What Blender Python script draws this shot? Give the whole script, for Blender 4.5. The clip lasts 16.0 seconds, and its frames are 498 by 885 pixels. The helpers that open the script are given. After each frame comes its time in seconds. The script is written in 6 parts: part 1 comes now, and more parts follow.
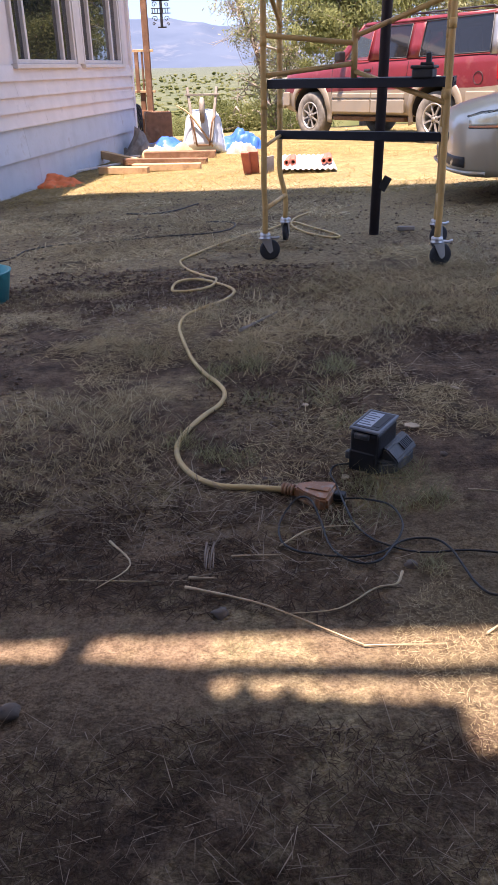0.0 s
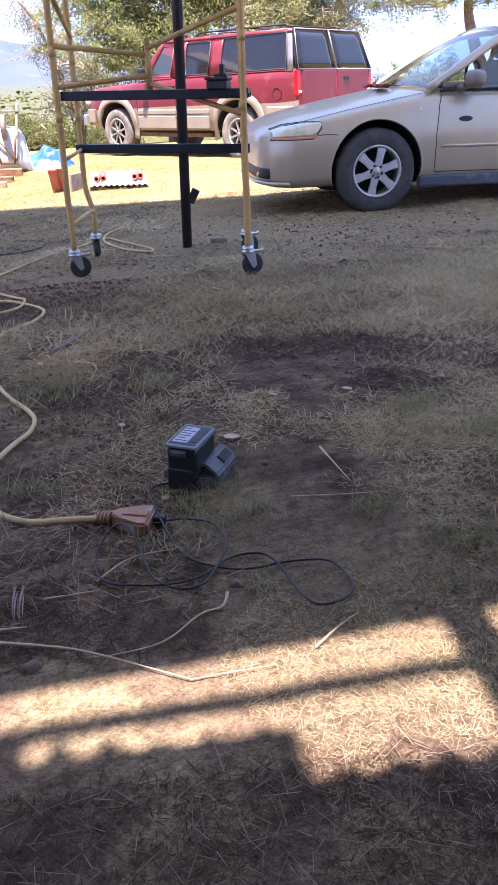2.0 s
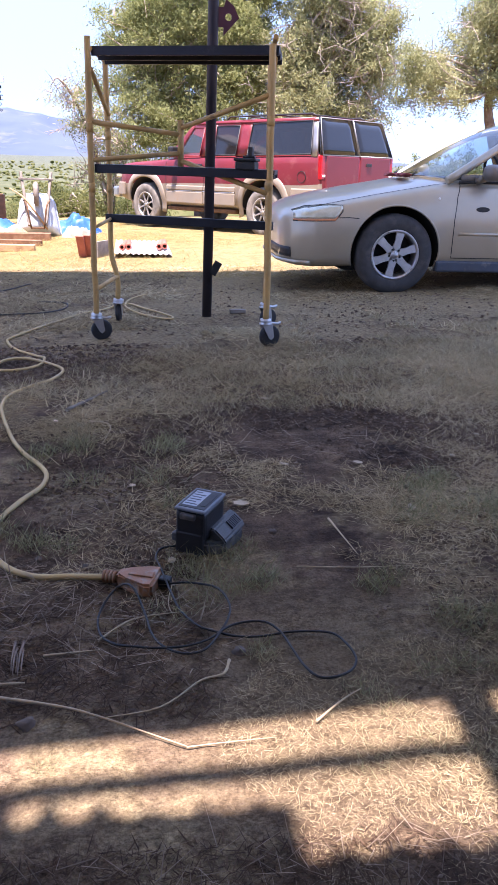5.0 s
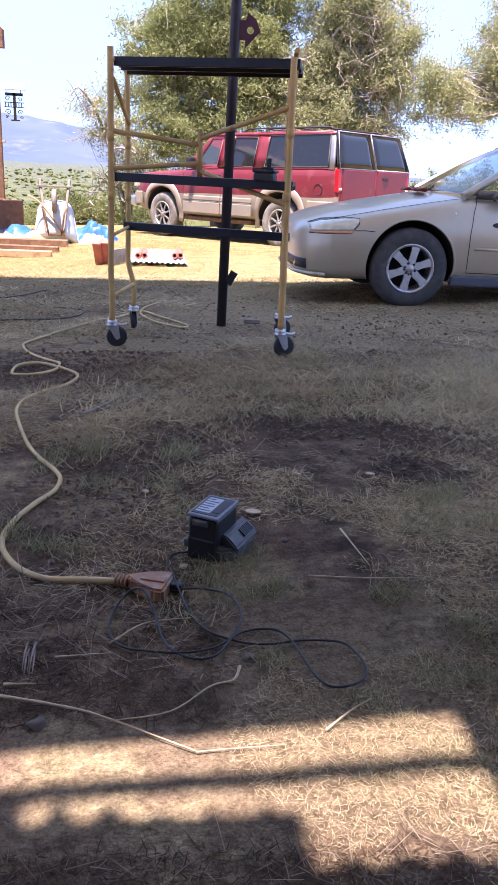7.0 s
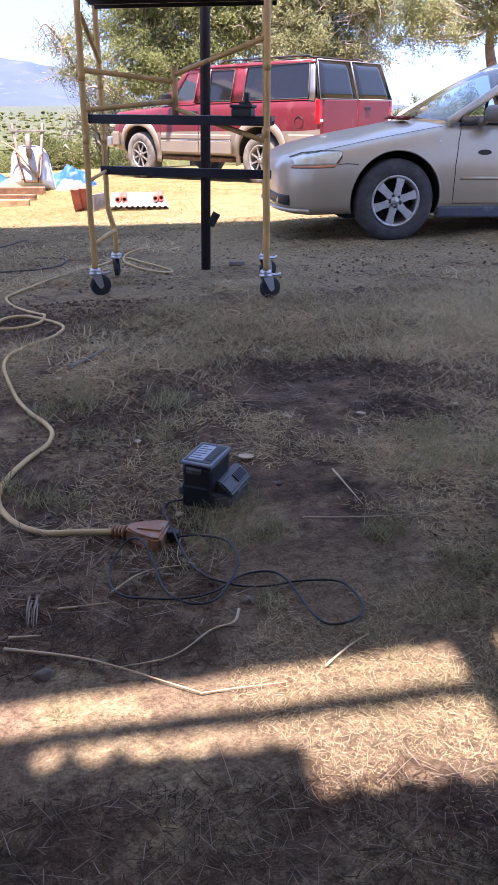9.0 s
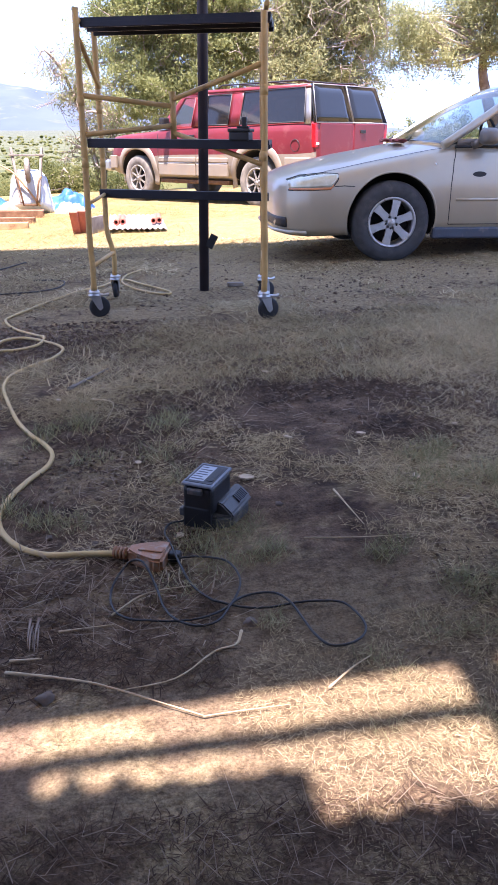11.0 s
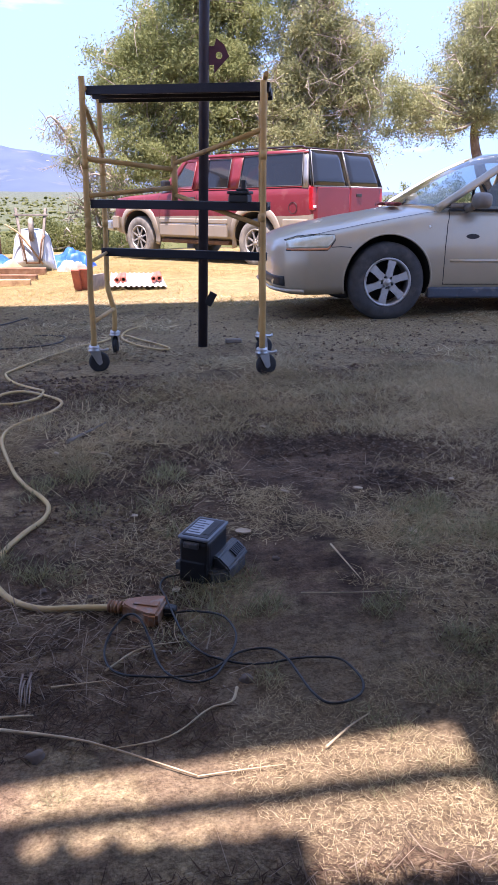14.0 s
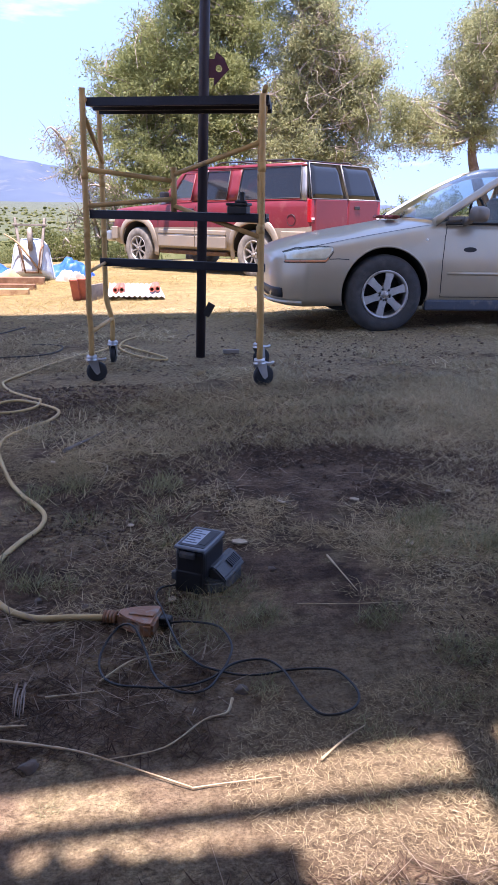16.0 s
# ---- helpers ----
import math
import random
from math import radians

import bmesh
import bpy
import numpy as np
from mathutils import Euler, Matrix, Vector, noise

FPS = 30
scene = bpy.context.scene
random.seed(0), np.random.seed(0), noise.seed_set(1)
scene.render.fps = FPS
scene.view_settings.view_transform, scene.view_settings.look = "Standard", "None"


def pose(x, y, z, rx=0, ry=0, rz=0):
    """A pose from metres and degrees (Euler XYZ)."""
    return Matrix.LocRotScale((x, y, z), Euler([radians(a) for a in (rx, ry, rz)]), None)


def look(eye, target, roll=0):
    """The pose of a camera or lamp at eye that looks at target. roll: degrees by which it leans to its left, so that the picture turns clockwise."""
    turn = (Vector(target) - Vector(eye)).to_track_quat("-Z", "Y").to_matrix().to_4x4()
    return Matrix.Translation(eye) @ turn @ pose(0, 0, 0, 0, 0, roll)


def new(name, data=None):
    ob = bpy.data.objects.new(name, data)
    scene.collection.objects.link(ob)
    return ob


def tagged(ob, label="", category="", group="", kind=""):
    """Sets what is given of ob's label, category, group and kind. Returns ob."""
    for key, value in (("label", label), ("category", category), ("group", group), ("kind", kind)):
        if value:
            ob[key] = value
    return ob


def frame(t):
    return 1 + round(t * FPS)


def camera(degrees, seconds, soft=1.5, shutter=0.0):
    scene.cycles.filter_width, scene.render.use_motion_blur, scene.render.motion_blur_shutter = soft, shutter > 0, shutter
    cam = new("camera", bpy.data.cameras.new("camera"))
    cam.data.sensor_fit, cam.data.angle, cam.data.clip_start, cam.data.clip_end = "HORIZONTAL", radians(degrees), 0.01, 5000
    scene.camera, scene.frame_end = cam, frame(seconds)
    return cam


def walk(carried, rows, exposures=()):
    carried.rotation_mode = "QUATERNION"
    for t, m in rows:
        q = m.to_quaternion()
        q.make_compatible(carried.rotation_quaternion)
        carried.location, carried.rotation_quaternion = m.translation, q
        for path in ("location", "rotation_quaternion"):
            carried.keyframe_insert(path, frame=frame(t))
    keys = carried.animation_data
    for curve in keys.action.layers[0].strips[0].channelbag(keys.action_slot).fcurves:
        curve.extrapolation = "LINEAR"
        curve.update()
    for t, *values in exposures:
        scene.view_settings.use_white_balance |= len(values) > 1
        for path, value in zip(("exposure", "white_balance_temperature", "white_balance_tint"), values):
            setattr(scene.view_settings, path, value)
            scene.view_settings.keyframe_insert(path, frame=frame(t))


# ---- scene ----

# camera: seconds, place, pitch, lean, yaw
cam = camera(36.1, 16.0)
ROWS = [
    (0, 0.0513, 0.0281, 0.8779, -26.152, -1.360, 5.450),
    (0.5, 0.0731, 0.0791, 0.8276, -27.592, -0.992, 0.157),
    (1, 0.0900, 0.0742, 0.8304, -25.883, -0.730, -4.313),
    (1.5, 0.1192, 0.1560, 0.8241, -26.226, -1.317, -6.940),
    (2, 0.1196, 0.1196, 0.8416, -25.267, -1.209, -7.619),
    (2.5, 0.1075, 0.1087, 0.8446, -23.033, -0.448, -7.626),
    (3, 0.1165, 0.1088, 0.8449, -21.721, 0.228, -7.539),
    (3.5, 0.1066, 0.1066, 0.8407, -20.958, 0.912, -7.407),
    (4, 0.1106, 0.1096, 0.8407, -20.641, 1.302, -7.261),
    (6.3, 0.1000, 0.0970, 0.8428, -19.460, 2.580, -6.610),
    (6.5, 0.0995, 0.0967, 0.8428, -19.433, 2.656, -6.488),
    (7, 0.0947, 0.0965, 0.8386, -19.298, 3.044, -6.203),
    (7.5, 0.0897, 0.0965, 0.8385, -19.900, 2.745, -6.032),
    (8, 0.0916, 0.0936, 0.8416, -21.077, 2.063, -6.089),
    (8.5, 0.1004, 0.0968, 0.8458, -22.890, 1.003, -6.420),
    (8.7, 0.1010, 0.0960, 0.8460, -23.560, 0.700, -6.750),
    (10.8, 0.0950, 0.0950, 0.8480, -22.620, 0.330, -7.180),
    (11, 0.0943, 0.0949, 0.8487, -22.075, 0.315, -7.039),
    (11.5, 0.0994, 0.0978, 0.8468, -20.835, 0.289, -6.843),
    (12, 0.0925, 0.0908, 0.8448, -19.866, 0.274, -6.795),
    (12.5, 0.0964, 0.0908, 0.8469, -19.261, 0.369, -6.870),
    (13, 0.0924, 0.0878, 0.8469, -18.755, 0.565, -6.955),
    (13.5, 0.0954, 0.0889, 0.8480, -18.327, 0.666, -7.104),
    (14, 0.0934, 0.0888, 0.8459, -17.908, 0.765, -7.225),
    (14.5, 0.0944, 0.0898, 0.8469, -17.634, 0.967, -7.356),
    (15, 0.0984, 0.0879, 0.8481, -17.393, 1.067, -7.428),
    (15.5, 0.0924, 0.0878, 0.8459, -17.243, 1.267, -7.477),
    (16, 0.0925, 0.0878, 0.8449, -17.090, 1.265, -7.464),
]


EXPOSE = [(0, 0.36), (0.5, 0.58), (1.0, 0.74), (2.0, 0.78), (3.5, 0.66), (7.0, 0.54), (8.5, 0.54), (11, 0.8), (12.5, 0.5), (13.5, 0.36), (16, 0.25)]


def aim(x, y, z, pitch, lean, yaw):
    return pose(x, y, z, 90 + pitch, 0, yaw) @ pose(0, 0, 0, 0, 0, lean)


walk(cam, [(t, aim(*v)) for t, *v in ROWS], [(t, s + 2.58, 6450 + 700 * max(0, 1 - t / 2) - 60 * max(0, t - 12), 27 + 3 * min(1, t / 2)) for t, s in EXPOSE])

# light: high sun behind the camera's house, clear sky
SUN = Vector((-0.10, -0.22, 0.97)).normalized()
sun = new("sun", bpy.data.lights.new("sun", "SUN"))
sun.data.energy, sun.data.angle, sun.data.color = 2.3, radians(0.75), (1.0, 0.955, 0.88)
sun.matrix_world = look(SUN * 50, (0, 0, 0))
world = bpy.data.worlds.new("sky")
scene.world = world
world.use_nodes = True
wn = world.node_tree
sky = wn.nodes.new("ShaderNodeTexSky")
sky.sky_type, sky.sun_disc = "NISHITA", False
sky.sun_elevation = math.asin(SUN.z)
sky.sun_rotation = math.atan2(SUN.x, SUN.y)
sky.ozone_density = 2.0
sky.altitude, sky.dust_density, sky.air_density = 2000, 0.1, 1.0
wn.nodes["Background"].inputs[1].default_value = 0.060
wc = wn.nodes.new("ShaderNodeTexCoord")
wm = wn.nodes.new("ShaderNodeMapping")
wm.inputs["Scale"].default_value = (2.0, 2.0, 9.0)
wt = wn.nodes.new("ShaderNodeTexNoise")
wt.inputs["Scale"].default_value, wt.inputs["Detail"].default_value, wt.inputs["Roughness"].default_value = 2.2, 7, 0.55
wr = wn.nodes.new("ShaderNodeMapRange")
wr.inputs[1].default_value, wr.inputs[2].default_value, wr.inputs[3].default_value, wr.inputs[4].default_value = 0.66, 0.84, 0.0, 0.5
wx = wn.nodes.new("ShaderNodeMix")
wx.data_type = "RGBA"
wx.inputs[7].default_value = (6.2, 6.6, 7.4, 1)
wn.links.new(wc.outputs["Generated"], wm.inputs["Vector"])
wn.links.new(wm.outputs[0], wt.inputs["Vector"])
wn.links.new(wt.outputs[0], wr.inputs[0])
wn.links.new(wr.outputs[0], wx.inputs[0])
wv = wn.nodes.new("ShaderNodeMix")
wv.data_type = "RGBA"
wv.inputs[0].default_value = 0.94
wv.inputs[7].default_value = (1.5, 2.4, 4.2, 1)
wn.links.new(sky.outputs[0], wv.inputs[6])
wn.links.new(wv.outputs[2], wx.inputs[6])
wn.links.new(wx.outputs[2], wn.nodes["Background"].inputs[0])

# ---- materials ----
def mat(name, base, rough=0.8, metal=0.0, grain=0.15, scale=8.0, bump=0.15, bump_scale=60.0, tint=None, spot=None,
        spot_scale=3.0, spot_at=0.6, coat=0.0, per=0.0, fine=None):
    """Base colour varied at two scales, with a fine relief."""
    m = bpy.data.materials.new(name)
    m.use_nodes = True
    nt = m.node_tree
    n, l = nt.nodes, nt.links
    b = n["Principled BSDF"]
    b.inputs["Roughness"].default_value, b.inputs["Metallic"].default_value = rough, metal
    b.inputs["Coat Weight"].default_value = coat
    b.inputs["Coat Roughness"].default_value = 0.08
    co = n.new("ShaderNodeTexCoord")
    big = n.new("ShaderNodeTexNoise")
    big.inputs["Scale"].default_value, big.inputs["Detail"].default_value = scale, 6
    l.new(co.outputs["Object"], big.inputs["Vector"])
    ramp = n.new("ShaderNodeValToRGB")
    c = Vector(base)
    ramp.color_ramp.elements[0].color = (*(c * (1 - grain)), 1)
    ramp.color_ramp.elements[1].color = (*(Vector(tint) if tint else c * (1 + grain)), 1)
    ramp.color_ramp.elements[0].position, ramp.color_ramp.elements[1].position = 0.3, 0.7
    l.new(big.outputs[0], ramp.inputs[0])
    out = ramp.outputs[0]
    if spot:
        sp = n.new("ShaderNodeTexNoise")
        sp.inputs["Scale"].default_value, sp.inputs["Detail"].default_value = spot_scale, 8
        sp.inputs["Roughness"].default_value = 0.65
        l.new(co.outputs["Object"], sp.inputs["Vector"])
        sr = n.new("ShaderNodeMapRange")
        sr.inputs[1].default_value, sr.inputs[2].default_value = spot_at - 0.06, spot_at + 0.08
        l.new(sp.outputs[0], sr.inputs[0])
        mx = n.new("ShaderNodeMix")
        mx.data_type = "RGBA"
        l.new(sr.outputs[0], mx.inputs[0])
        l.new(out, mx.inputs[6])
        mx.inputs[7].default_value = (*spot, 1)
        out = mx.outputs[2]
    if per:
        oi = n.new("ShaderNodeObjectInfo")
        ge = n.new("ShaderNodeNewGeometry")
        ad = n.new("ShaderNodeMath")
        ad.operation = "ADD"
        l.new(oi.outputs["Random"], ad.inputs[0])
        l.new(ge.outputs["Random Per Island"], ad.inputs[1])
        fr = n.new("ShaderNodeMath")
        fr.operation = "FRACT"
        l.new(ad.outputs[0], fr.inputs[0])
        mr = n.new("ShaderNodeMapRange")
        mr.inputs[3].default_value, mr.inputs[4].default_value = 1 - per, 1 + per
        l.new(fr.outputs[0], mr.inputs[0])
        hs = n.new("ShaderNodeHueSaturation")
        l.new(mr.outputs[0], hs.inputs["Value"])
        l.new(out, hs.inputs["Color"])
        out = hs.outputs[0]
    l.new(out, b.inputs["Base Color"])
    if bump:
        fn = n.new("ShaderNodeTexNoise")
        fn.inputs["Scale"].default_value, fn.inputs["Detail"].default_value = bump_scale, 5
        l.new(co.outputs["Object"], fn.inputs["Vector"])
        bp = n.new("ShaderNodeBump")
        bp.inputs["Strength"].default_value, bp.inputs["Distance"].default_value = bump, 0.01
        l.new(fn.outputs[0], bp.inputs["Height"])
        l.new(bp.outputs[0], b.inputs["Normal"])
    return m


def glass(name, tone, rough=0.02, clear=0.5, ior=1.5):
    """A pane: tinted clear glass with mirror gloss."""
    m = bpy.data.materials.new(name)
    m.use_nodes = True
    n, l = m.node_tree.nodes, m.node_tree.links
    b = n["Principled BSDF"]
    b.inputs["Base Color"].default_value = (*tone, 1)
    b.inputs["Roughness"].default_value = rough
    tr = n.new("ShaderNodeBsdfTransparent")
    tr.inputs[0].default_value = (*[min(1, c * 4 + 0.25) for c in tone], 1)
    gl = n.new("ShaderNodeBsdfGlossy")
    gl.inputs["Roughness"].default_value = rough
    fr = n.new("ShaderNodeFresnel")
    fr.inputs[0].default_value = ior
    m1, m2 = n.new("ShaderNodeMixShader"), n.new("ShaderNodeMixShader")
    m1.inputs[0].default_value = clear
    l.new(b.outputs[0], m1.inputs[1])
    l.new(tr.outputs[0], m1.inputs[2])
    l.new(fr.outputs[0], m2.inputs[0])
    l.new(m1.outputs[0], m2.inputs[1])
    l.new(gl.outputs[0], m2.inputs[2])
    l.new(m2.outputs[0], n["Material Output"].inputs[0])
    return m


# ---- mesh helpers ----
def part(name, bm, material, parent=None, label="", smooth=False):
    """Links a bmesh as one mesh object, under a thing if one is given."""
    me = bpy.data.meshes.new(name)
    bmesh.ops.recalc_face_normals(bm, faces=bm.faces)
    bm.to_mesh(me)
    bm.free()
    if smooth:
        for p in me.polygons:
            p.use_smooth = True
    for k in material if isinstance(material, (list, tuple)) else [material]:
        me.materials.append(k)
    ob = new(name, me)
    if parent:
        ob.parent = parent
    if label:
        ob["label"] = label
    return ob


def thing(name, m, label, category, group="", kind=""):
    ob = new(name)
    ob.empty_display_size = 0.1
    ob.matrix_basis = m
    return tagged(ob, label, category, group, kind)


def thing_part(name, parent, m):
    ob = new(name)
    ob.empty_display_size = 0.1
    ob.parent = parent
    ob.matrix_basis = m
    return ob


def box(bm, a, b, bevel=0.0, m=None, seg=2):
    """A box from corner a to corner b, with rounded edges."""
    a, b = Vector(a), Vector(b)
    r = bmesh.ops.create_cube(bm, size=1.0, matrix=Matrix.Translation((a + b) / 2) @ Matrix.Diagonal((*(b - a), 1)))
    vs = r["verts"]
    if bevel:
        es = list({e for v in vs for e in v.link_edges})
        q = bmesh.ops.bevel(bm, geom=es, offset=bevel, segments=seg, profile=0.5, affect="EDGES")
        vs = list({v for f in q["faces"] for v in f.verts} | {v for v in vs if v.is_valid})
    if m is not None:
        bmesh.ops.transform(bm, matrix=m, verts=vs)
    return vs


def tube(bm, pts, r, seg=8, cap=True, ends=None):
    """A round tube through points; r is one radius or one for each point."""
    pts = [Vector(p) for p in pts]
    rs = r if isinstance(r, (list, tuple)) else [r] * len(pts)
    rings, side = [], None
    for i, p in enumerate(pts):
        d = (pts[min(i + 1, len(pts) - 1)] - pts[max(i - 1, 0)]).normalized()
        if side is None:
            side = d.orthogonal().normalized()
        side = (side - d * side.dot(d)).normalized()
        up = d.cross(side)
        rings.append([bm.verts.new(p + rs[i] * (math.cos(2 * math.pi * k / seg) * side + math.sin(2 * math.pi * k / seg) * up))
                      for k in range(seg)])
    for a, b in zip(rings, rings[1:]):
        for k in range(seg):
            f = bm.faces.new((a[k], a[(k + 1) % seg], b[(k + 1) % seg], b[k]))
            f.smooth = True
    if cap:
        bm.faces.new(rings[0][::-1])
        bm.faces.new(rings[-1])
    return rings


def spline(pts, n=8):
    """Catmull-Rom points through pts."""
    P = [Vector(p) for p in pts]
    P = [2 * P[0] - P[1]] + P + [2 * P[-1] - P[-2]]
    out = []
    for i in range(1, len(P) - 2):
        a, b, c, d = P[i - 1:i + 3]
        for k in range(n):
            t = k / n
            out.append(0.5 * (2 * b + (c - a) * t + (2 * a - 5 * b + 4 * c - d) * t * t + (3 * b - a - 3 * c + d) * t ** 3))
    return out + [P[-2]]


def lathe(bm, prof, seg=32, m=None):
    """Turns a profile of (radius, height) round the z axis."""
    rings = []
    for r, h in prof:
        if r < 1e-6:
            rings.append([bm.verts.new((0, 0, h))])
        else:
            rings.append([bm.verts.new((r * math.cos(2 * math.pi * k / seg), r * math.sin(2 * math.pi * k / seg), h)) for k in range(seg)])
    for a, b in zip(rings, rings[1:]):
        for k in range(seg):
            q = [a[k % len(a)], a[(k + 1) % len(a)], b[(k + 1) % len(b)], b[k % len(b)]]
            q = list(dict.fromkeys(q))
            if len(q) > 2:
                bm.faces.new(q).smooth = True
    if m is not None:
        bmesh.ops.transform(bm, matrix=m, verts=[v for r in rings for v in r])


def prism(bm, pts, depth, m=None):
    """An outline in the xy plane, pushed up by depth."""
    a = [bm.verts.new((x, y, 0)) for x, y in pts]
    b = [bm.verts.new((x, y, depth)) for x, y in pts]
    bm.faces.new(a[::-1])
    bm.faces.new(b)
    for i in range(len(a)):
        j = (i + 1) % len(a)
        bm.faces.new((a[i], a[j], b[j], b[i]))
    if m is not None:
        bmesh.ops.transform(bm, matrix=m, verts=a + b)
    return a + b


def patch(bm, fn, nu, nv, thick=0.0):
    """A curved sheet: fn(u, v) gives its points."""
    g = [[bm.verts.new(fn(i / nu, j / nv)) for j in range(nv + 1)] for i in range(nu + 1)]
    for i in range(nu):
        for j in range(nv):
            bm.faces.new((g[i][j], g[i + 1][j], g[i + 1][j + 1], g[i][j + 1])).smooth = True
    if thick:
        bmesh.ops.recalc_face_normals(bm, faces=bm.faces)
        bmesh.ops.solidify(bm, geom=bm.faces[:], thickness=thick)


def quad4(a, b, c, d, bulge=Vector((0, 0, 0))):
    a, b, c, d = map(Vector, (a, b, c, d))
    return lambda u, v: (a * (1 - u) + b * u) * (1 - v) + (d * (1 - u) + c * u) * v + bulge * (16 * u * (1 - u) * v * (1 - v) * 0.25 + 0)


def step(a, b, x):
    k = min(1, max(0, (x - a) / (b - a)))
    return k * k * (3 - 2 * k)


def gz(x, y):
    """Height of the yard, and of the land beyond it."""
    cx = min(5, max(-5, x))
    z = 0.035 * cx * (1 - step(20, 60, math.hypot(x, y)))
    if y < 6:
        z += -0.04 * max(y, -6)
    elif y < 10:
        z += -0.04 * y + 0.0055 * (y - 6) ** 2
    else:
        z += -0.312 + 0.004 * (min(y, 12) - 10) - 0.012 * max(0, min(y, 17) - 12)
    d = math.hypot(x, y)
    if d > 17:
        z -= 2.2 * step(17, 40, d) + 20 * step(30, 260, d)
        z += 26 * step(350, 2600, d)
        z += noise.noise((x / 160, y / 160, 3.1)) * 7 * step(60, 500, d)
    return z


def bumpy(x, y):
    """The yard with its small unevenness."""
    z = gz(x, y) + 0.012 * noise.noise((x * 1.7, y * 1.7, 0.3)) + 0.006 * noise.noise((x * 6, y * 6, 5.3))
    if y < 4.5:
        z += 0.006 * noise.noise((x * 19, y * 19, 1.3))
    return z

M_silver = mat("champagne paint", (0.46, 0.39, 0.285), 0.4, 0.4, 0.06, 3, 0.02, 300, None, (0.42, 0.37, 0.30), 2.2, 0.56, 0.5)
M_red = mat("faded red paint", (0.17, 0.016, 0.022), 0.45, 0.1, 0.12, 2, 0.02, 200, None, (0.22, 0.06, 0.055), 2.5, 0.62, 0.22)
M_tan = mat("tan paint", (0.31, 0.26, 0.20), 0.55, 0.15, 0.10, 3, 0.03, 150, None, (0.33, 0.25, 0.175), 3, 0.58, 0.15)
M_underside = mat("near-black underside", (0.018, 0.016, 0.014), 0.9)
M_dark = mat("black plastic", (0.014, 0.014, 0.015), 0.5, 0, 0.3, 20, 0.1, 200)
M_sill = mat("grey sill plastic", (0.055, 0.065, 0.085), 0.55, 0, 0.15, 8, 0.05, 200, None, (0.20, 0.17, 0.14), 6, 0.6)
M_tyre = mat("tyre rubber", (0.048, 0.047, 0.047), 0.8, 0, 0.25, 15, 0.2, 150, None, (0.09, 0.08, 0.07), 7, 0.58)
M_tyre_dusty = mat("dusty tyre rubber", (0.16, 0.145, 0.125), 0.9, 0, 0.3, 9, 0.3, 60, None, (0.26, 0.23, 0.19), 5, 0.55)
M_alloy = mat("dull alloy", (0.46, 0.45, 0.44), 0.42, 0.75, 0.12, 20, 0.05, 200, None, (0.22, 0.19, 0.16), 14, 0.62)
M_alloy_dusty = mat("dusty alloy", (0.42, 0.40, 0.37), 0.5, 0.6, 0.15, 15, 0.05, 200, None, (0.30, 0.26, 0.21), 9, 0.55)
M_rust = mat("rusty steel", (0.16, 0.085, 0.045), 0.85, 0.2, 0.3, 12, 0.3, 90)
M_chrome = mat("dull chrome", (0.55, 0.54, 0.52), 0.3, 0.9, 0.1, 10, 0.03, 100, None, (0.30, 0.26, 0.2), 5, 0.6)
M_bright = mat("grey window trim", (0.30, 0.30, 0.31), 0.4, 0.6, 0.1, 12)
M_white = mat("white plastic", (0.75, 0.74, 0.70), 0.45)
M_tail = mat("red lamp plastic", (0.42, 0.003, 0.006), 0.3, 0, 0.1, 30, 0.1, 150, None, None, 3, 0.6, 0.6)
M_amber = mat("amber lamp plastic", (0.55, 0.22, 0.10), 0.25)
M_lens = mat("yellowed lamp plastic", (0.55, 0.52, 0.36), 0.16, 0.25, 0.25, 9, 0.05, 60, (0.70, 0.68, 0.55), None, 3, 0.6, 0.8)
M_mirror_shell = mat("sun-bleached mirror paint", (0.20, 0.175, 0.15), 0.5, 0.3, 0.12, 8)
M_seat = mat("beige cloth", (0.30, 0.27, 0.23), 0.9, 0, 0.1, 20, 0.2, 200)
M_rag = mat("reddish cloth", (0.30, 0.07, 0.06), 0.95, 0, 0.3, 20, 0.3, 200)
M_glass = glass("clear glass", (0.10, 0.13, 0.14), 0.02, 0.82)
M_tint = glass("tinted glass", (0.012, 0.012, 0.013), 0.05, 0.12, 1.22)
# warm bounce off the sunlit ground is put into the siding colour
M_siding = mat("siding paint tinted by warm bounce", (0.66, 0.585, 0.545), 0.75, 0, 0.06, 4, 0.08, 90, None, (0.50, 0.44, 0.41), 3, 0.66, 0, 0.03)
# cool shade is put into the skirting colour as blue-grey
M_skirt = mat("skirting paint tinted by blue shade", (0.44, 0.475, 0.525), 0.8, 0, 0.08, 4, 0.1, 90, None, (0.36, 0.36, 0.37), 4, 0.64, 0, 0.04)
M_frame = mat("beige window frame", (0.58, 0.53, 0.50), 0.55, 0, 0.06, 10)
M_pane = glass("window glass", (0.02, 0.024, 0.026), 0.015, 0.25)
M_inside = mat("dark inside wall", (0.16, 0.14, 0.12), 0.9)
M_redwood = mat("weathered red-brown wood", (0.20, 0.095, 0.05), 0.8, 0, 0.25, 9, 0.3, 70, None, (0.30, 0.17, 0.10), 6, 0.6, 0, 0.15)
M_lumber = mat("sun-bleached lumber", (0.46, 0.30, 0.16), 0.85, 0, 0.2, 10, 0.3, 70, None, (0.28, 0.16, 0.08), 5, 0.62, 0, 0.2)
M_greywood = mat("grey weathered wood", (0.22, 0.19, 0.16), 0.9, 0, 0.25, 14, 0.35, 90)
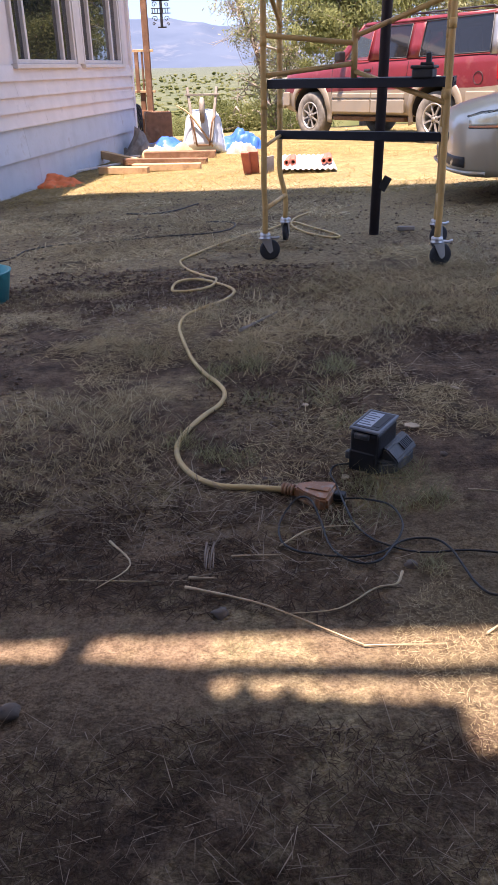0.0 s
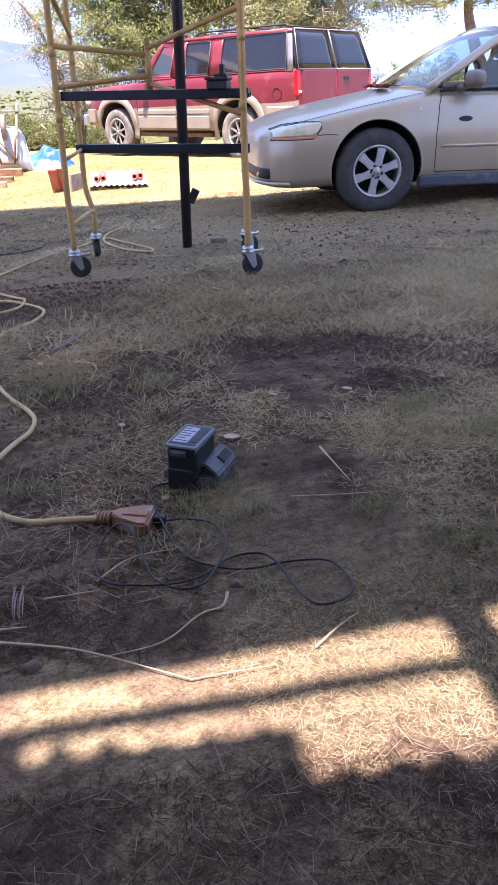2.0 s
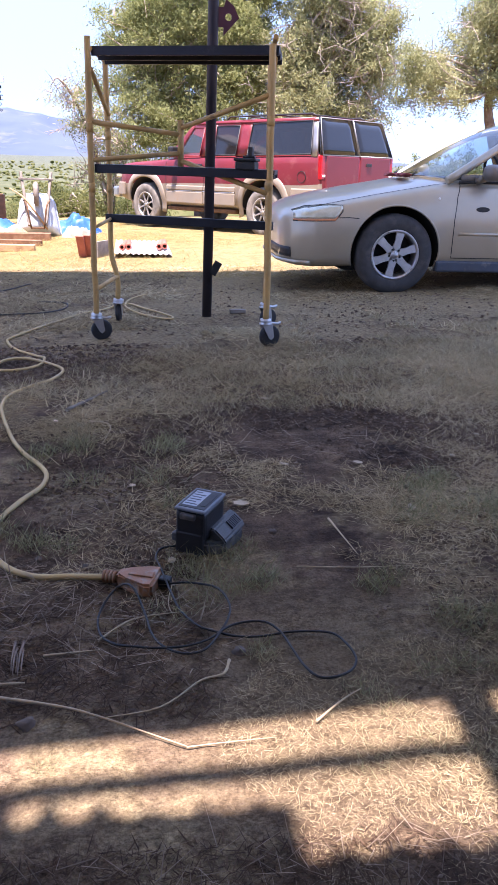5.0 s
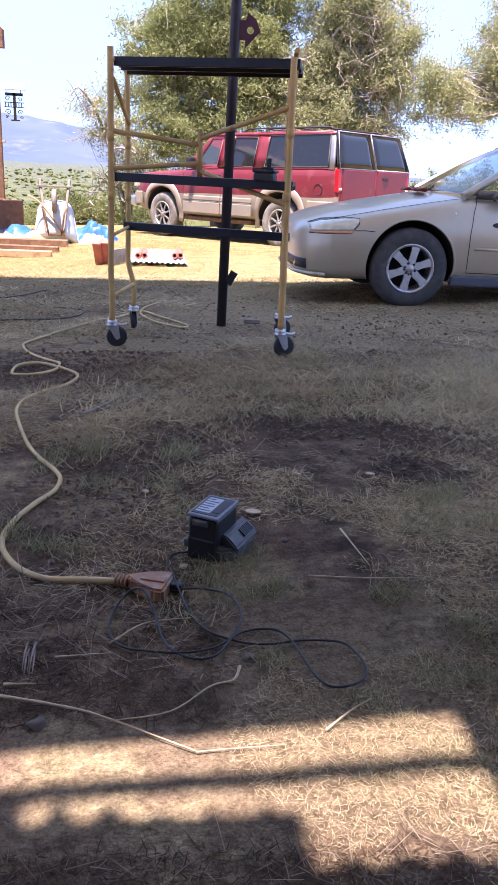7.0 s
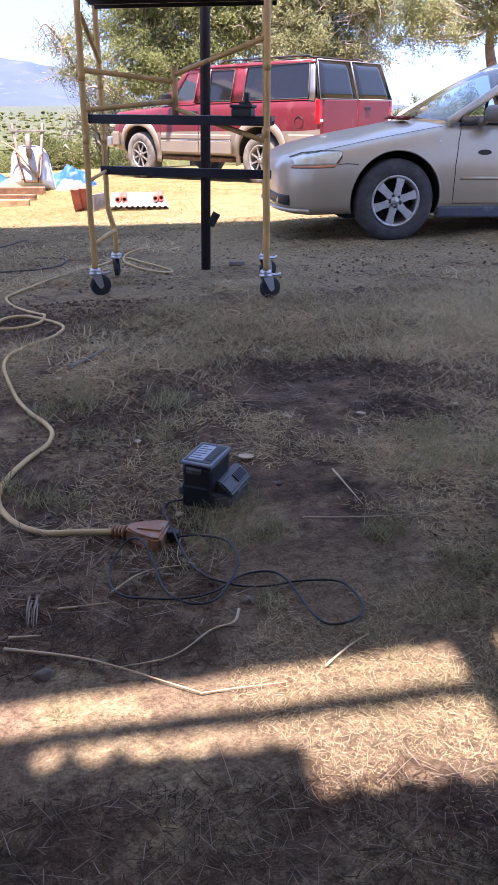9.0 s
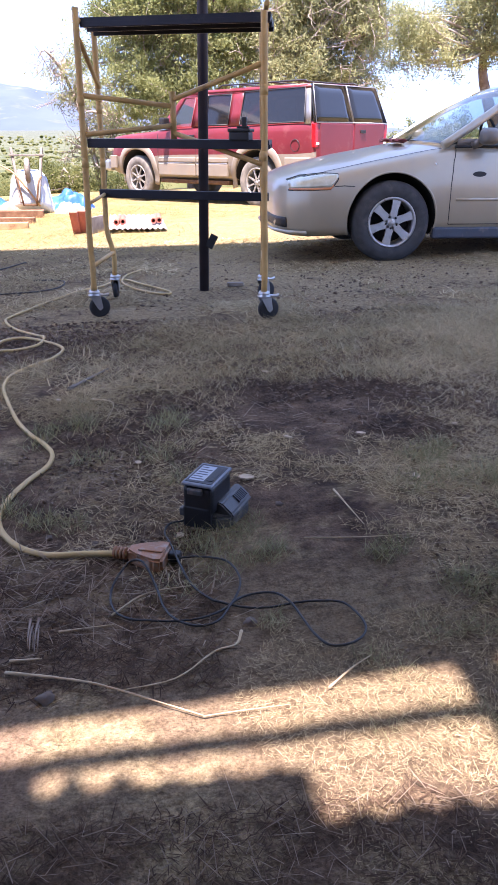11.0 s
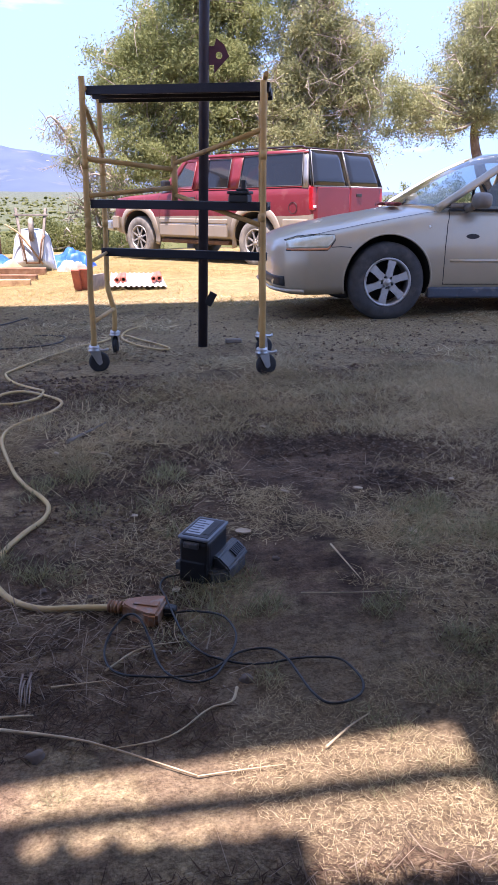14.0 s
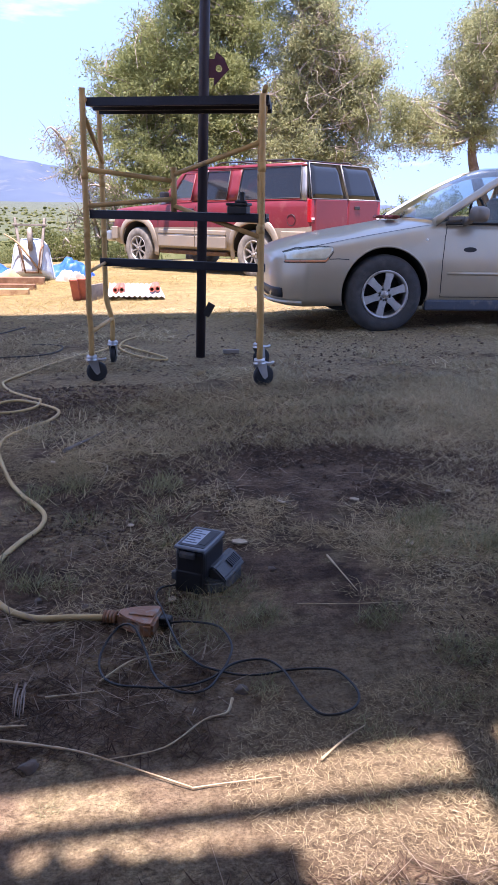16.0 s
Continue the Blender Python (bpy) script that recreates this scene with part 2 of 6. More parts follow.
M_roofing = mat("galvanised roofing", (0.42, 0.42, 0.42), 0.5, 0.7, 0.15, 6, 0.05, 80, None, (0.25, 0.15, 0.09), 2, 0.66)
# whitened to bounce light into the shaded yard
M_ply = mat("white light-bouncing roof boards", (0.80, 0.78, 0.74), 0.85, 0, 0.15, 6, 0.2, 60)
M_bark = mat("juniper bark", (0.16, 0.105, 0.075), 0.95, 0, 0.3, 14, 0.5, 40, None, (0.27, 0.22, 0.18), 8, 0.58)
M_twig = mat("grey dead twigs", (0.34, 0.28, 0.235), 0.95, 0, 0.2, 8)


def leaf_mat(name, a, b, c):
    m = bpy.data.materials.new(name)
    m.use_nodes = True
    n, l = m.node_tree.nodes, m.node_tree.links
    p = n["Principled BSDF"]
    p.inputs["Roughness"].default_value = 0.7
    p.inputs["Specular IOR Level"].default_value = 0.25
    ge = n.new("ShaderNodeNewGeometry")
    co = n.new("ShaderNodeTexCoord")
    no = n.new("ShaderNodeTexNoise")
    no.inputs["Scale"].default_value = 1.1
    l.new(co.outputs["Object"], no.inputs["Vector"])
    ad = n.new("ShaderNodeMath")
    ad.operation = "MULTIPLY_ADD"
    ad.inputs[1].default_value = 0.55
    l.new(ge.outputs["Random Per Island"], ad.inputs[0])
    mr = n.new("ShaderNodeMapRange")
    mr.inputs[1].default_value, mr.inputs[2].default_value, mr.inputs[3].default_value, mr.inputs[4].default_value = 0.3, 0.7, 0.0, 0.45
    l.new(no.outputs[0], mr.inputs[0])
    l.new(mr.outputs[0], ad.inputs[2])
    r = n.new("ShaderNodeValToRGB")
    r.color_ramp.elements[0].color, r.color_ramp.elements[1].color = (*a, 1), (*c, 1)
    e = r.color_ramp.elements.new(0.5)
    e.color = (*b, 1)
    l.new(ad.outputs[0], r.inputs[0])
    l.new(r.outputs[0], p.inputs["Base Color"])
    tr = n.new("ShaderNodeBsdfTranslucent")
    l.new(r.outputs[0], tr.inputs[0])
    mx = n.new("ShaderNodeMixShader")
    mx.inputs[0].default_value = 0.5
    l.new(p.outputs[0], mx.inputs[1])
    l.new(tr.outputs[0], mx.inputs[2])
    l.new(mx.outputs[0], n["Material Output"].inputs[0])
    return m


M_leaf = leaf_mat("juniper foliage", (0.165, 0.185, 0.072), (0.25, 0.27, 0.105), (0.375, 0.375, 0.17))
M_leaf_blue = leaf_mat("grey-green foliage", (0.23, 0.245, 0.115), (0.34, 0.345, 0.17), (0.47, 0.445, 0.245))
M_bush = leaf_mat("bush foliage", (0.09, 0.11, 0.035), (0.165, 0.175, 0.06), (0.26, 0.245, 0.10))
M_straw = leaf_mat("dry straw", (0.17, 0.125, 0.07), (0.54, 0.43, 0.25), (0.84, 0.72, 0.48))
M_gold = leaf_mat("sun-dried yellow grass", (0.20, 0.15, 0.06), (0.36, 0.27, 0.105), (0.50, 0.40, 0.19))
M_grass = leaf_mat("green-grey grass", (0.15, 0.125, 0.07), (0.42, 0.35, 0.21), (0.70, 0.60, 0.40))
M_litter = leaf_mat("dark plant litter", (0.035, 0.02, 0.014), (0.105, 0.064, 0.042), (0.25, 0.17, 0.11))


def ground_mat():
    """Dirt with matted straw; open field beyond the yard, scrubland far out."""
    m = bpy.data.materials.new("yard ground")
    m.use_nodes = True
    n, l = m.node_tree.nodes, m.node_tree.links
    p = n["Principled BSDF"]
    p.inputs["Roughness"].default_value = 0.95
    p.inputs["Specular IOR Level"].default_value = 0.15
    co = n.new("ShaderNodeTexCoord")

    def tex(scale, detail, rough=0.6):
        t = n.new("ShaderNodeTexNoise")
        t.inputs["Scale"].default_value, t.inputs["Detail"].default_value, t.inputs["Roughness"].default_value = scale, detail, rough
        l.new(co.outputs["Object"], t.inputs["Vector"])
        return t.outputs[0]

    def ramp(src, a, b, lo=0.0, hi=1.0):
        r = n.new("ShaderNodeMapRange")
        r.inputs[1].default_value, r.inputs[2].default_value, r.inputs[3].default_value, r.inputs[4].default_value = a, b, lo, hi
        l.new(src, r.inputs[0])
        return r.outputs[0]

    def mix(f, a, b):
        x = n.new("ShaderNodeMix")
        x.data_type = "RGBA"
        l.new(f, x.inputs[0])
        for s, v in ((6, a), (7, b)):
            if isinstance(v, tuple):
                x.inputs[s].default_value = (*v, 1)
            else:
                l.new(v, x.inputs[s])
        return x.outputs[2]

    def op(kind, a, b):
        x = n.new("ShaderNodeMath")
        x.operation = kind
        for s, v in ((0, a), (1, b)):
            if isinstance(v, float):
                x.inputs[s].default_value = v
            else:
                l.new(v, x.inputs[s])
        return x.outputs[0]
    dirt = mix(ramp(tex(9, 8), 0.35, 0.65), (0.07, 0.045, 0.032), (0.235, 0.162, 0.108))
    straw = mix(ramp(tex(60, 6, 0.75), 0.35, 0.65), (0.27, 0.205, 0.12), (0.48, 0.375, 0.215))
    sx = n.new("ShaderNodeSeparateXYZ")
    l.new(co.outputs["Object"], sx.inputs[0])
    far = ramp(sx.outputs[1], 3.2, 7.5)
    cover = op("ADD", tex(1.6, 7), op("MULTIPLY", op("SUBTRACT", tex(14, 4), 0.5), 0.35))
    # straw thickens with y, which also paints the farther shade lighter
    cover = op("ADD", cover, op("MULTIPLY", far, 0.38))
    straw = mix(ramp(sx.outputs[1], 5.0, 12.0), straw, mix(ramp(tex(5, 6, 0.7), 0.4, 0.62), (0.24, 0.18, 0.075), (0.40, 0.305, 0.135)))
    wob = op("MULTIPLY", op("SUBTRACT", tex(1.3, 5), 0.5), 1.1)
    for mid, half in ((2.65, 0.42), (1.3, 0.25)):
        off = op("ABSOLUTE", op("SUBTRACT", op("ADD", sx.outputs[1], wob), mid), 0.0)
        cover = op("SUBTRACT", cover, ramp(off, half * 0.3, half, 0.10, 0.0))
    # dirt is paler in a wavy band round y 1.2, most so to the left
    left_mask = ramp(op("ADD", sx.outputs[0], op("MULTIPLY", wob, 0.3)), -0.05, 0.35, 1.0, 0.0)
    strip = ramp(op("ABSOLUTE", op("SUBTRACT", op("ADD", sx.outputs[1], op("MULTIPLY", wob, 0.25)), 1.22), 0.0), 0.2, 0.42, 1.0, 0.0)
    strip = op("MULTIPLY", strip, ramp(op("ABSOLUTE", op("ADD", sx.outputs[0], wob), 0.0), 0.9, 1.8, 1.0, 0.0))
    dirt = mix(op("MULTIPLY", left_mask, strip), mix(strip, dirt, (0.24, 0.178, 0.108)), (0.27, 0.19, 0.124))
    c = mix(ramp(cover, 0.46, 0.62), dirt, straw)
    green = mix(ramp(tex(2.3, 6), 0.56, 0.72, 0.0, 0.25), c, (0.18, 0.175, 0.08))
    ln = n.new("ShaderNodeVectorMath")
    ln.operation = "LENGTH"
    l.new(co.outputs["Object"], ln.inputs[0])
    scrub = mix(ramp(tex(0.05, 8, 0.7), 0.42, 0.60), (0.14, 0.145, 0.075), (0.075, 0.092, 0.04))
    # far scrub drifts to blue-grey: distance haze put into the colour
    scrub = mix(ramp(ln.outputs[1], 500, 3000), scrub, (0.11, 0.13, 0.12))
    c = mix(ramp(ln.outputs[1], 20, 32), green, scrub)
    speck = mix(ramp(tex(170, 5, 0.75), 0.38, 0.62), (0.48, 0.45, 0.43), (1.08, 1.08, 1.08))
    clod = mix(ramp(tex(38, 6, 0.7), 0.36, 0.56), (0.5, 0.47, 0.45), (1.08, 1.08, 1.08))
    for layer in (speck, clod):
        mu = n.new("ShaderNodeMix")
        mu.data_type, mu.blend_type = "RGBA", "MULTIPLY"
        mu.inputs[0].default_value = 0.8
        l.new(c, mu.inputs[6])
        l.new(layer, mu.inputs[7])
        c = mu.outputs[2]
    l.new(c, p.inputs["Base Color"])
    b = n.new("ShaderNodeBump")
    b.inputs["Strength"].default_value, b.inputs["Distance"].default_value = 0.9, 0.03
    l.new(op("ADD", tex(26, 7, 0.7), op("MULTIPLY", tex(110, 3), 0.5)), b.inputs["Height"])
    l.new(b.outputs[0], p.inputs["Normal"])
    return m


def build_ground():
    """One sheet, fine near the house and widening to the horizon all round."""
    verts, faces = [], []
    xs = np.concatenate([-np.geomspace(16, 4300, 26)[::-1], np.arange(-15.6, -1.8, 0.3), np.arange(-1.8, 2.6, 0.025), np.arange(2.6, 15.7, 0.3), np.geomspace(16, 4300, 26)])
    ys = np.concatenate([-np.geomspace(8, 4300, 22)[::-1], np.arange(-7.6, 0, 0.4), np.arange(0, 0.4, 0.08), np.arange(0.4, 4.2, 0.025), np.arange(4.2, 8, 0.08), np.arange(8, 20, 0.2), np.geomspace(20, 4300, 60)])
    for y in ys:
        for x in xs:
            near = abs(x) < 16 and -8 < y < 20
            verts.append((x, y, bumpy(x, y) if near else gz(x, y)))
    w = len(xs)
    for j in range(len(ys) - 1):
        for i in range(w - 1):
            faces.append((j * w + i, j * w + i + 1, (j + 1) * w + i + 1, (j + 1) * w + i))
    me = bpy.data.meshes.new("ground")
    me.from_pydata(verts, [], faces)
    for q in me.polygons:
        q.use_smooth = True
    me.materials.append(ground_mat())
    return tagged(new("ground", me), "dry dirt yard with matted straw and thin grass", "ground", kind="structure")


build_ground()


def build_mountains():
    """Ridge far across the valley, with folded slopes; distance haze is painted in as blue."""
    # base colours hold the blue of aerial haze
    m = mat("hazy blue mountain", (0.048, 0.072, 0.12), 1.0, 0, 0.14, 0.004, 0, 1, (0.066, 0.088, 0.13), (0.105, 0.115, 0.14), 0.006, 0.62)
    verts, faces = [], []
    nb, nr = 220, 26
    ridge_at = [-70, -40, -28, -20, -16, -13, -10, -7, -4, -1, 3, 8, 20, 45]
    ridge_h = [1.0, 1.8, 2.3, 2.9, 3.2, 3.15, 3.0, 2.75, 2.1, 1.4, 0.8, 0.45, 0.3, 0.3]
    for i in range(nb + 1):
        b = -70 + 115 * i / nb
        top = float(np.interp(b, ridge_at, ridge_h)) + 0.16 * noise.noise((b * 0.35, 0.2, 0)) + 0.07 * noise.noise((b * 1.3, 4.2, 0))
        for j in range(nr + 1):
            k = j / nr
            d = 3000 + 900 * k
            fold = noise.noise((b * 0.5, k * 2.2, 1.7)) + 0.5 * noise.noise((b * 1.4, k * 4, 8.7)) + 0.3 * noise.noise((b * 3.4, k * 7, 2.7))
            h = d * math.tan(radians(top * (k ** 0.9))) + 40 * fold * k * (1 - 0.6 * k) - 6
            verts.append((d * math.sin(radians(b)), d * math.cos(radians(b)), h))
    for i in range(nb):
        for j in range(nr):
            a = i * (nr + 1) + j
            faces.append((a, a + nr + 1, a + nr + 2, a + 1))
    me = bpy.data.meshes.new("backdrop")
    me.from_pydata(verts, [], faces)
    for q in me.polygons:
        q.use_smooth = True
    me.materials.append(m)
    tagged(new("backdrop", me), "mountain ridge across the valley, tinted blue for distance haze", "mountain", kind="structure")


build_mountains()


# ---- plants ----
def cards(name, centres, size, slim, material, rng, parent=None, up=0.0, jitter=0.5):
    """Many small pointed leaf blades at the centres, one mesh."""
    n = len(centres)
    d = rng.normal(size=(n, 3))
    d[:, 2] += up
    d /= np.linalg.norm(d, axis=1)[:, None]
    s = np.cross(d, rng.normal(size=(n, 3)))
    s /= np.linalg.norm(s, axis=1)[:, None] + 1e-9
    L = size * (1 - jitter + 2 * jitter * rng.random(n))[:, None]
    W = L * slim
    v = np.stack([centres - d * L * 0.5, centres + s * W * 0.5 - d * L * 0.05, centres + d * L * 0.5, centres - s * W * 0.5 - d * L * 0.05], 1).reshape(-1, 3)
    me = bpy.data.meshes.new(name)
    me.vertices.add(4 * n)
    me.vertices.foreach_set("co", v.astype(np.float32).ravel())
    me.loops.add(4 * n)
    me.loops.foreach_set("vertex_index", np.arange(4 * n, dtype=np.int32))
    me.polygons.add(n)
    me.polygons.foreach_set("loop_start", np.arange(0, 4 * n, 4, dtype=np.int32))
    me.update(calc_edges=True)
    me.materials.append(material)
    ob = new(name, me)
    if parent:
        ob.parent = parent
    return ob


def tree(x, y, z, label, lobes, trunks, sprays, seed, leaf, bare=0.12, per=125, size=0.08, name="juniper_tree"):
    """Trunk and limbs reaching into lobes of (centre, radii); sprays of leaves sit at twig ends, with gaps between."""
    rng = np.random.default_rng(seed)
    t = thing(name, pose(x, y, z), label, "tree")
    bm = bmesh.new()
    for pts, r0, r1 in trunks:
        p = spline(pts, 5)
        tube(bm, p, [r0 + (r1 - r0) * i / (len(p) - 1) for i in range(len(p))], 9)
    tops = [Vector(q) for pts, _, _ in trunks for q in spline(pts, 5)[4:]]
    total = sum(l[1][0] * l[1][1] * l[1][2] for l in lobes)
    pts, dead = [], []
    limbs = bmesh.new()
    for c, rad in lobes:
        k = max(4, int(sprays * rad[0] * rad[1] * rad[2] / total))
        c = Vector(c)
        root = min(tops, key=lambda q: (q - c).length + 0.6 * max(0, q.z - c.z))
        for i in range(k):
            d = Vector(rng.normal(size=3)).normalized()
            rr = rng.random() ** 0.42
            wob = 0.72 + 0.55 * noise.noise(d * 1.9 + c)
            q = c + Vector((d.x * rad[0], d.y * rad[1], d.z * rad[2])) * rr * wob
            if i % 7 == 0:
                mid = root.lerp(q, 0.5) + Vector(rng.normal(size=3)) * 0.18
                tube(limbs, spline([root, mid, q], 3), [0.045, 0.04, 0.034, 0.028, 0.02, 0.014, 0.008], 5, False)
            if rng.random() < bare:
                for _ in range(5):
                    e = q + Vector(rng.normal(size=3)) * 0.28
                    tube(limbs, [q, q.lerp(e, 0.5) + Vector(rng.normal(size=3)) * 0.07, e], [0.012, 0.008, 0.003], 4, False)
                continue
            sp = 0.09 + 0.15 * rng.random() ** 2
            pts.append(np.array(q) + rng.normal(size=(per, 3)) * np.array([sp, sp, sp * 0.75]))
    part("trunk", bm, M_bark, t, "reddish-brown shaggy bark")
    part("branchwork", limbs, M_twig, t, "grey bare limbs and twigs")["kind"] = "stuff"
    if pts:
        cards("crown", np.concatenate(pts), size, 0.27, leaf, rng, t, 0.35)
    return t


tree(1.0, 19.6, -0.55, "large full juniper with yellow-green foliage behind the red vehicle",
     [((-0.2, 0, 4.2), (2.1, 1.8, 1.9)), ((-1.4, 0.2, 3.6), (1.4, 1.3, 1.7)), ((0.9, 0, 3.6), (1.7, 1.6, 2.0)), ((-0.6, -0.3, 2.2), (2.0, 1.4, 1.1)), ((0.2, 0, 6.0), (1.7, 1.5, 1.4)), ((1.2, 0.2, 5.4), (1.5, 1.4, 1.5))],
     [([(0.2, 0, 0), (0.1, 0, 1.1), (-0.3, 0.1, 2.4), (-0.5, 0, 4.2)], 0.24, 0.06), ([(0.25, 0, 0.3), (0.6, 0.1, 1.6), (1.1, 0, 3.4), (1.0, 0, 5.4)], 0.17, 0.05)],
     1900, 3, M_leaf, 0.05)
tree(4.0, 19.0, -0.5, "open juniper with many bare grey branches and patchy foliage",
     [((0.0, 0, 4.6), (1.5, 1.4, 1.9)), ((0.7, 0, 3.7), (1.25, 1.2, 1.3)), ((-0.8, 0, 3.2), (1.3, 1.3, 1.6)), ((0.4, 0, 2.4), (1.35, 1.2, 0.85)), ((-0.4, 0, 6.3), (1.1, 1.2, 1.2)), ((1.2, 0, 4.4), (0.6, 0.8, 0.8))],
     [([(0, 0, 0), (0.1, 0, 1.2), (-0.2, 0.1, 2.8), (0.1, 0, 5.2)], 0.2, 0.05), ([(0.1, 0, 0.6), (0.5, 0, 1.9), (1.0, 0, 3.4)], 0.13, 0.04)],
     1250, 8, M_leaf_blue, 0.22)
tree(-1.5, 21.5, -0.9, "half-dead shrubby juniper with thin grey branches",
     [((-0.2, 0, 2.6), (0.9, 0.8, 0.8)), ((-0.6, 0, 3.3), (0.8, 0.6, 0.6)), ((0.6, 0, 2.0), (1.0, 0.8, 0.9)), ((0.2, 0, 1.3), (1.0, 0.8, 0.6))],
     [([(0.3, 0, 0), (0.2, 0, 1.0), (-0.1, 0, 2.2), (-0.5, 0, 3.2)], 0.1, 0.03), ([(0.3, 0, 0), (0.5, 0, 1.2), (0.8, 0, 2.2)], 0.08, 0.03)],
     230, 12, M_leaf_blue, 0.4, 45)
tree(8.55, 21.0, -0.35, "tall juniper with a forked reddish trunk leaning outward",
     [((0.9, 0, 5.6), (1.7, 1.5, 2.0)), ((-0.3, 0, 4.2), (1.3, 1.2, 1.3)), ((-1.5, 0, 3.3), (1.4, 1.2, 1.0)), ((-2.2, 0, 3.6), (0.9, 0.9, 0.75)), ((0.4, 0, 3.3), (1.3, 1.1, 0.6)), ((0.2, -0.4, 4.9), (1.3, 1.0, 1.1)), ((2.2, 0, 3.8), (1.6, 1.4, 1.6)), ((1.4, 0, 7.4), (1.4, 1.3, 1.3)), ((0.1, 0, 5.3), (1.0, 1.0, 1.2))],
     [([(1.1, 0, 0), (0.8, 0, 1.0), (0.35, 0, 2.0), (0.1, 0, 2.9), (0.2, 0, 4.4)], 0.22, 0.07), ([(1.15, 0, 0.1), (1.3, 0, 1.5), (1.15, 0, 3.4), (1.3, 0, 6.2)], 0.19, 0.06)],
     1350, 21, M_leaf_blue, 0.10)
for bx, by, bz, w, h, s in ((-2.3, 20.5, -1.15, 1.5, 0.95, 31), (-4.6, 24.0, -1.6, 1.6, 0.8, 32), (-0.6, 24.0, -1.5, 1.4, 0.9, 33), (-7.2, 27.0, -2.0, 1.8, 0.9, 34), (11.6, 36, -1.6, 2.6, 2.1, 35), (14.6, 38, -1.6, 3.0, 2.5, 36), (6.5, 42, -2.2, 3.0, 1.3, 37)):
    tree(bx, by, bz, "low rounded green juniper bush on the slope", [((0, 0, h * 0.75), (w, w * 0.8, h * 0.8)), ((w * 0.5, 0.2, h * 0.6), (w * 0.6, w * 0.6, h * 0.6))],
         [([(0, 0, 0), (0.1, 0, h * 0.4), (0.2, 0, h)], 0.08, 0.03)], 240, s, M_bush, 0.02, 60, 0.09 if by < 30 else 0.16, "bush")


def scatter_scrub():
    """Far juniper scrub over the valley, one mesh of small uneven clumps."""
    rng = np.random.default_rng(5)
    base = bmesh.new()
    bmesh.ops.create_icosphere(base, subdivisions=1, radius=1)
    bv = np.array([v.co for v in base.verts])
    bf = np.array([[v.index for v in f.verts] for f in base.faces])
    base.free()
    V, T, k = [], [], 0
    for i in range(8500):
        d = 34 * (1500 / 34) ** (rng.random() ** 0.8)
        a = radians(-38 + 62 * rng.random())
        x, y = d * math.sin(a), d * math.cos(a)
        s = (0.45 + 0.75 * rng.random()) * (1 + d / 700)
        nz = 1 + 0.28 * rng.normal(size=(len(bv), 1))
        v = bv * nz * np.array([s, s, s * 0.7])
        V.append(v + np.array([x, y, gz(x, y) + s * 0.35]))
        T.append(bf + k)
        k += len(bv)
    me = bpy.data.meshes.new("scrub")
    me.from_pydata(np.concatenate(V).tolist(), [], np.concatenate(T).tolist())
    me.materials.append(M_bush)
    tagged(new("scrub", me), "scattered green juniper scrub across the valley floor", "scrub", kind="stuff")


scatter_scrub()

# ---- the house that the camera looks out of, and the unseen roof that shades the yard ----
KX, KY = SUN.x / SUN.z, SUN.y / SUN.z


def over(gx, gy, z):
    """The place at height z whose shadow falls on the ground at gx, gy."""
    h = z - gz(gx, gy)
    return (gx + KX * h, gy + KY * h, z)


def slab(name, outline, t, material, label, category):
    bm = bmesh.new()
    top = [bm.verts.new(Vector(p) + Vector((0, 0, t))) for p in outline]
    low = [bm.verts.new(p) for p in outline]
    bm.faces.new(top)
    bm.faces.new(low[::-1])
    for i in range(len(top)):
        j = (i + 1) % len(top)
        bm.faces.new((low[i], low[j], top[j], top[i]))
    return tagged(part(name, bm, material), label, category, kind="structure")


# far edge raised high to let skylight in under the roof
near_z, far_z = 2.95, 8.0
# roof out of view: outline set by the shadow it has to cast
slab("canopy_roof", [over(-3.9, 0.85, near_z), over(-0.15, 1.103, near_z), over(0.9, 1.174, near_z), over(4.4, 1.41, near_z), over(4.4, 8.22, far_z), over(1.29, 8.54, far_z),
                      over(-1.6, 8.88, far_z), over(-3.9, 9.14, far_z)], 0.05, M_ply, "unseen boarded roof shaped to shade the yard, white below to bounce light", "roof")


def eave_edge():
    """Corrugated edge of the unseen house roof: a wavy line cut deep to shape its shadow, with a step where one sheet
    ends.
    """
    pts = []
    x = -3.0
    while x < -0.16:
        pts.append((x, 1.03))
        x += 0.4
    k = 0
    for i in range(100):
        x = -0.15 + 0.44 * i / 99
        w = abs(math.sin(math.pi * (x + 0.055) / 0.0727))
        pts.append((x, 0.945 + 0.062 * (1 - w) ** 1.2 * max(0.25, min(1.0, (0.13 - x) / 0.2)) + max(0, -0.09 - x) * 0.5))
    for i in range(60):
        x = 0.292 + 0.7 * i / 59
        pts.append((x, 0.842 + 0.02 * (1 - abs(math.sin(math.pi * (x + 0.02) / 0.0727)))))
    pts.append((3.2, 0.84))
    return pts


slab("house_roof", [over(x, y, 2.42) for x, y in eave_edge()] + [(3.4, -3.6, 3.0), (-3.4, -3.6, 3.0)], 0.02, M_roofing, "corrugated metal roof edge of the house", "roof")
# unseen rod, placed only to cast the dark line in the sunlit strip
bm = bmesh.new()
tube(bm, [over(-2.2, 0.93, 2.8), over(-0.136, 1.008, 2.8), over(0.532, 1.034, 2.8), over(2.5, 1.11, 2.8)], 0.022, 8)
tagged(part("shadow_rod", bm, M_dark), "unseen thin rod added to cast a dark line across the sunlit strip", "rod", kind="structure")
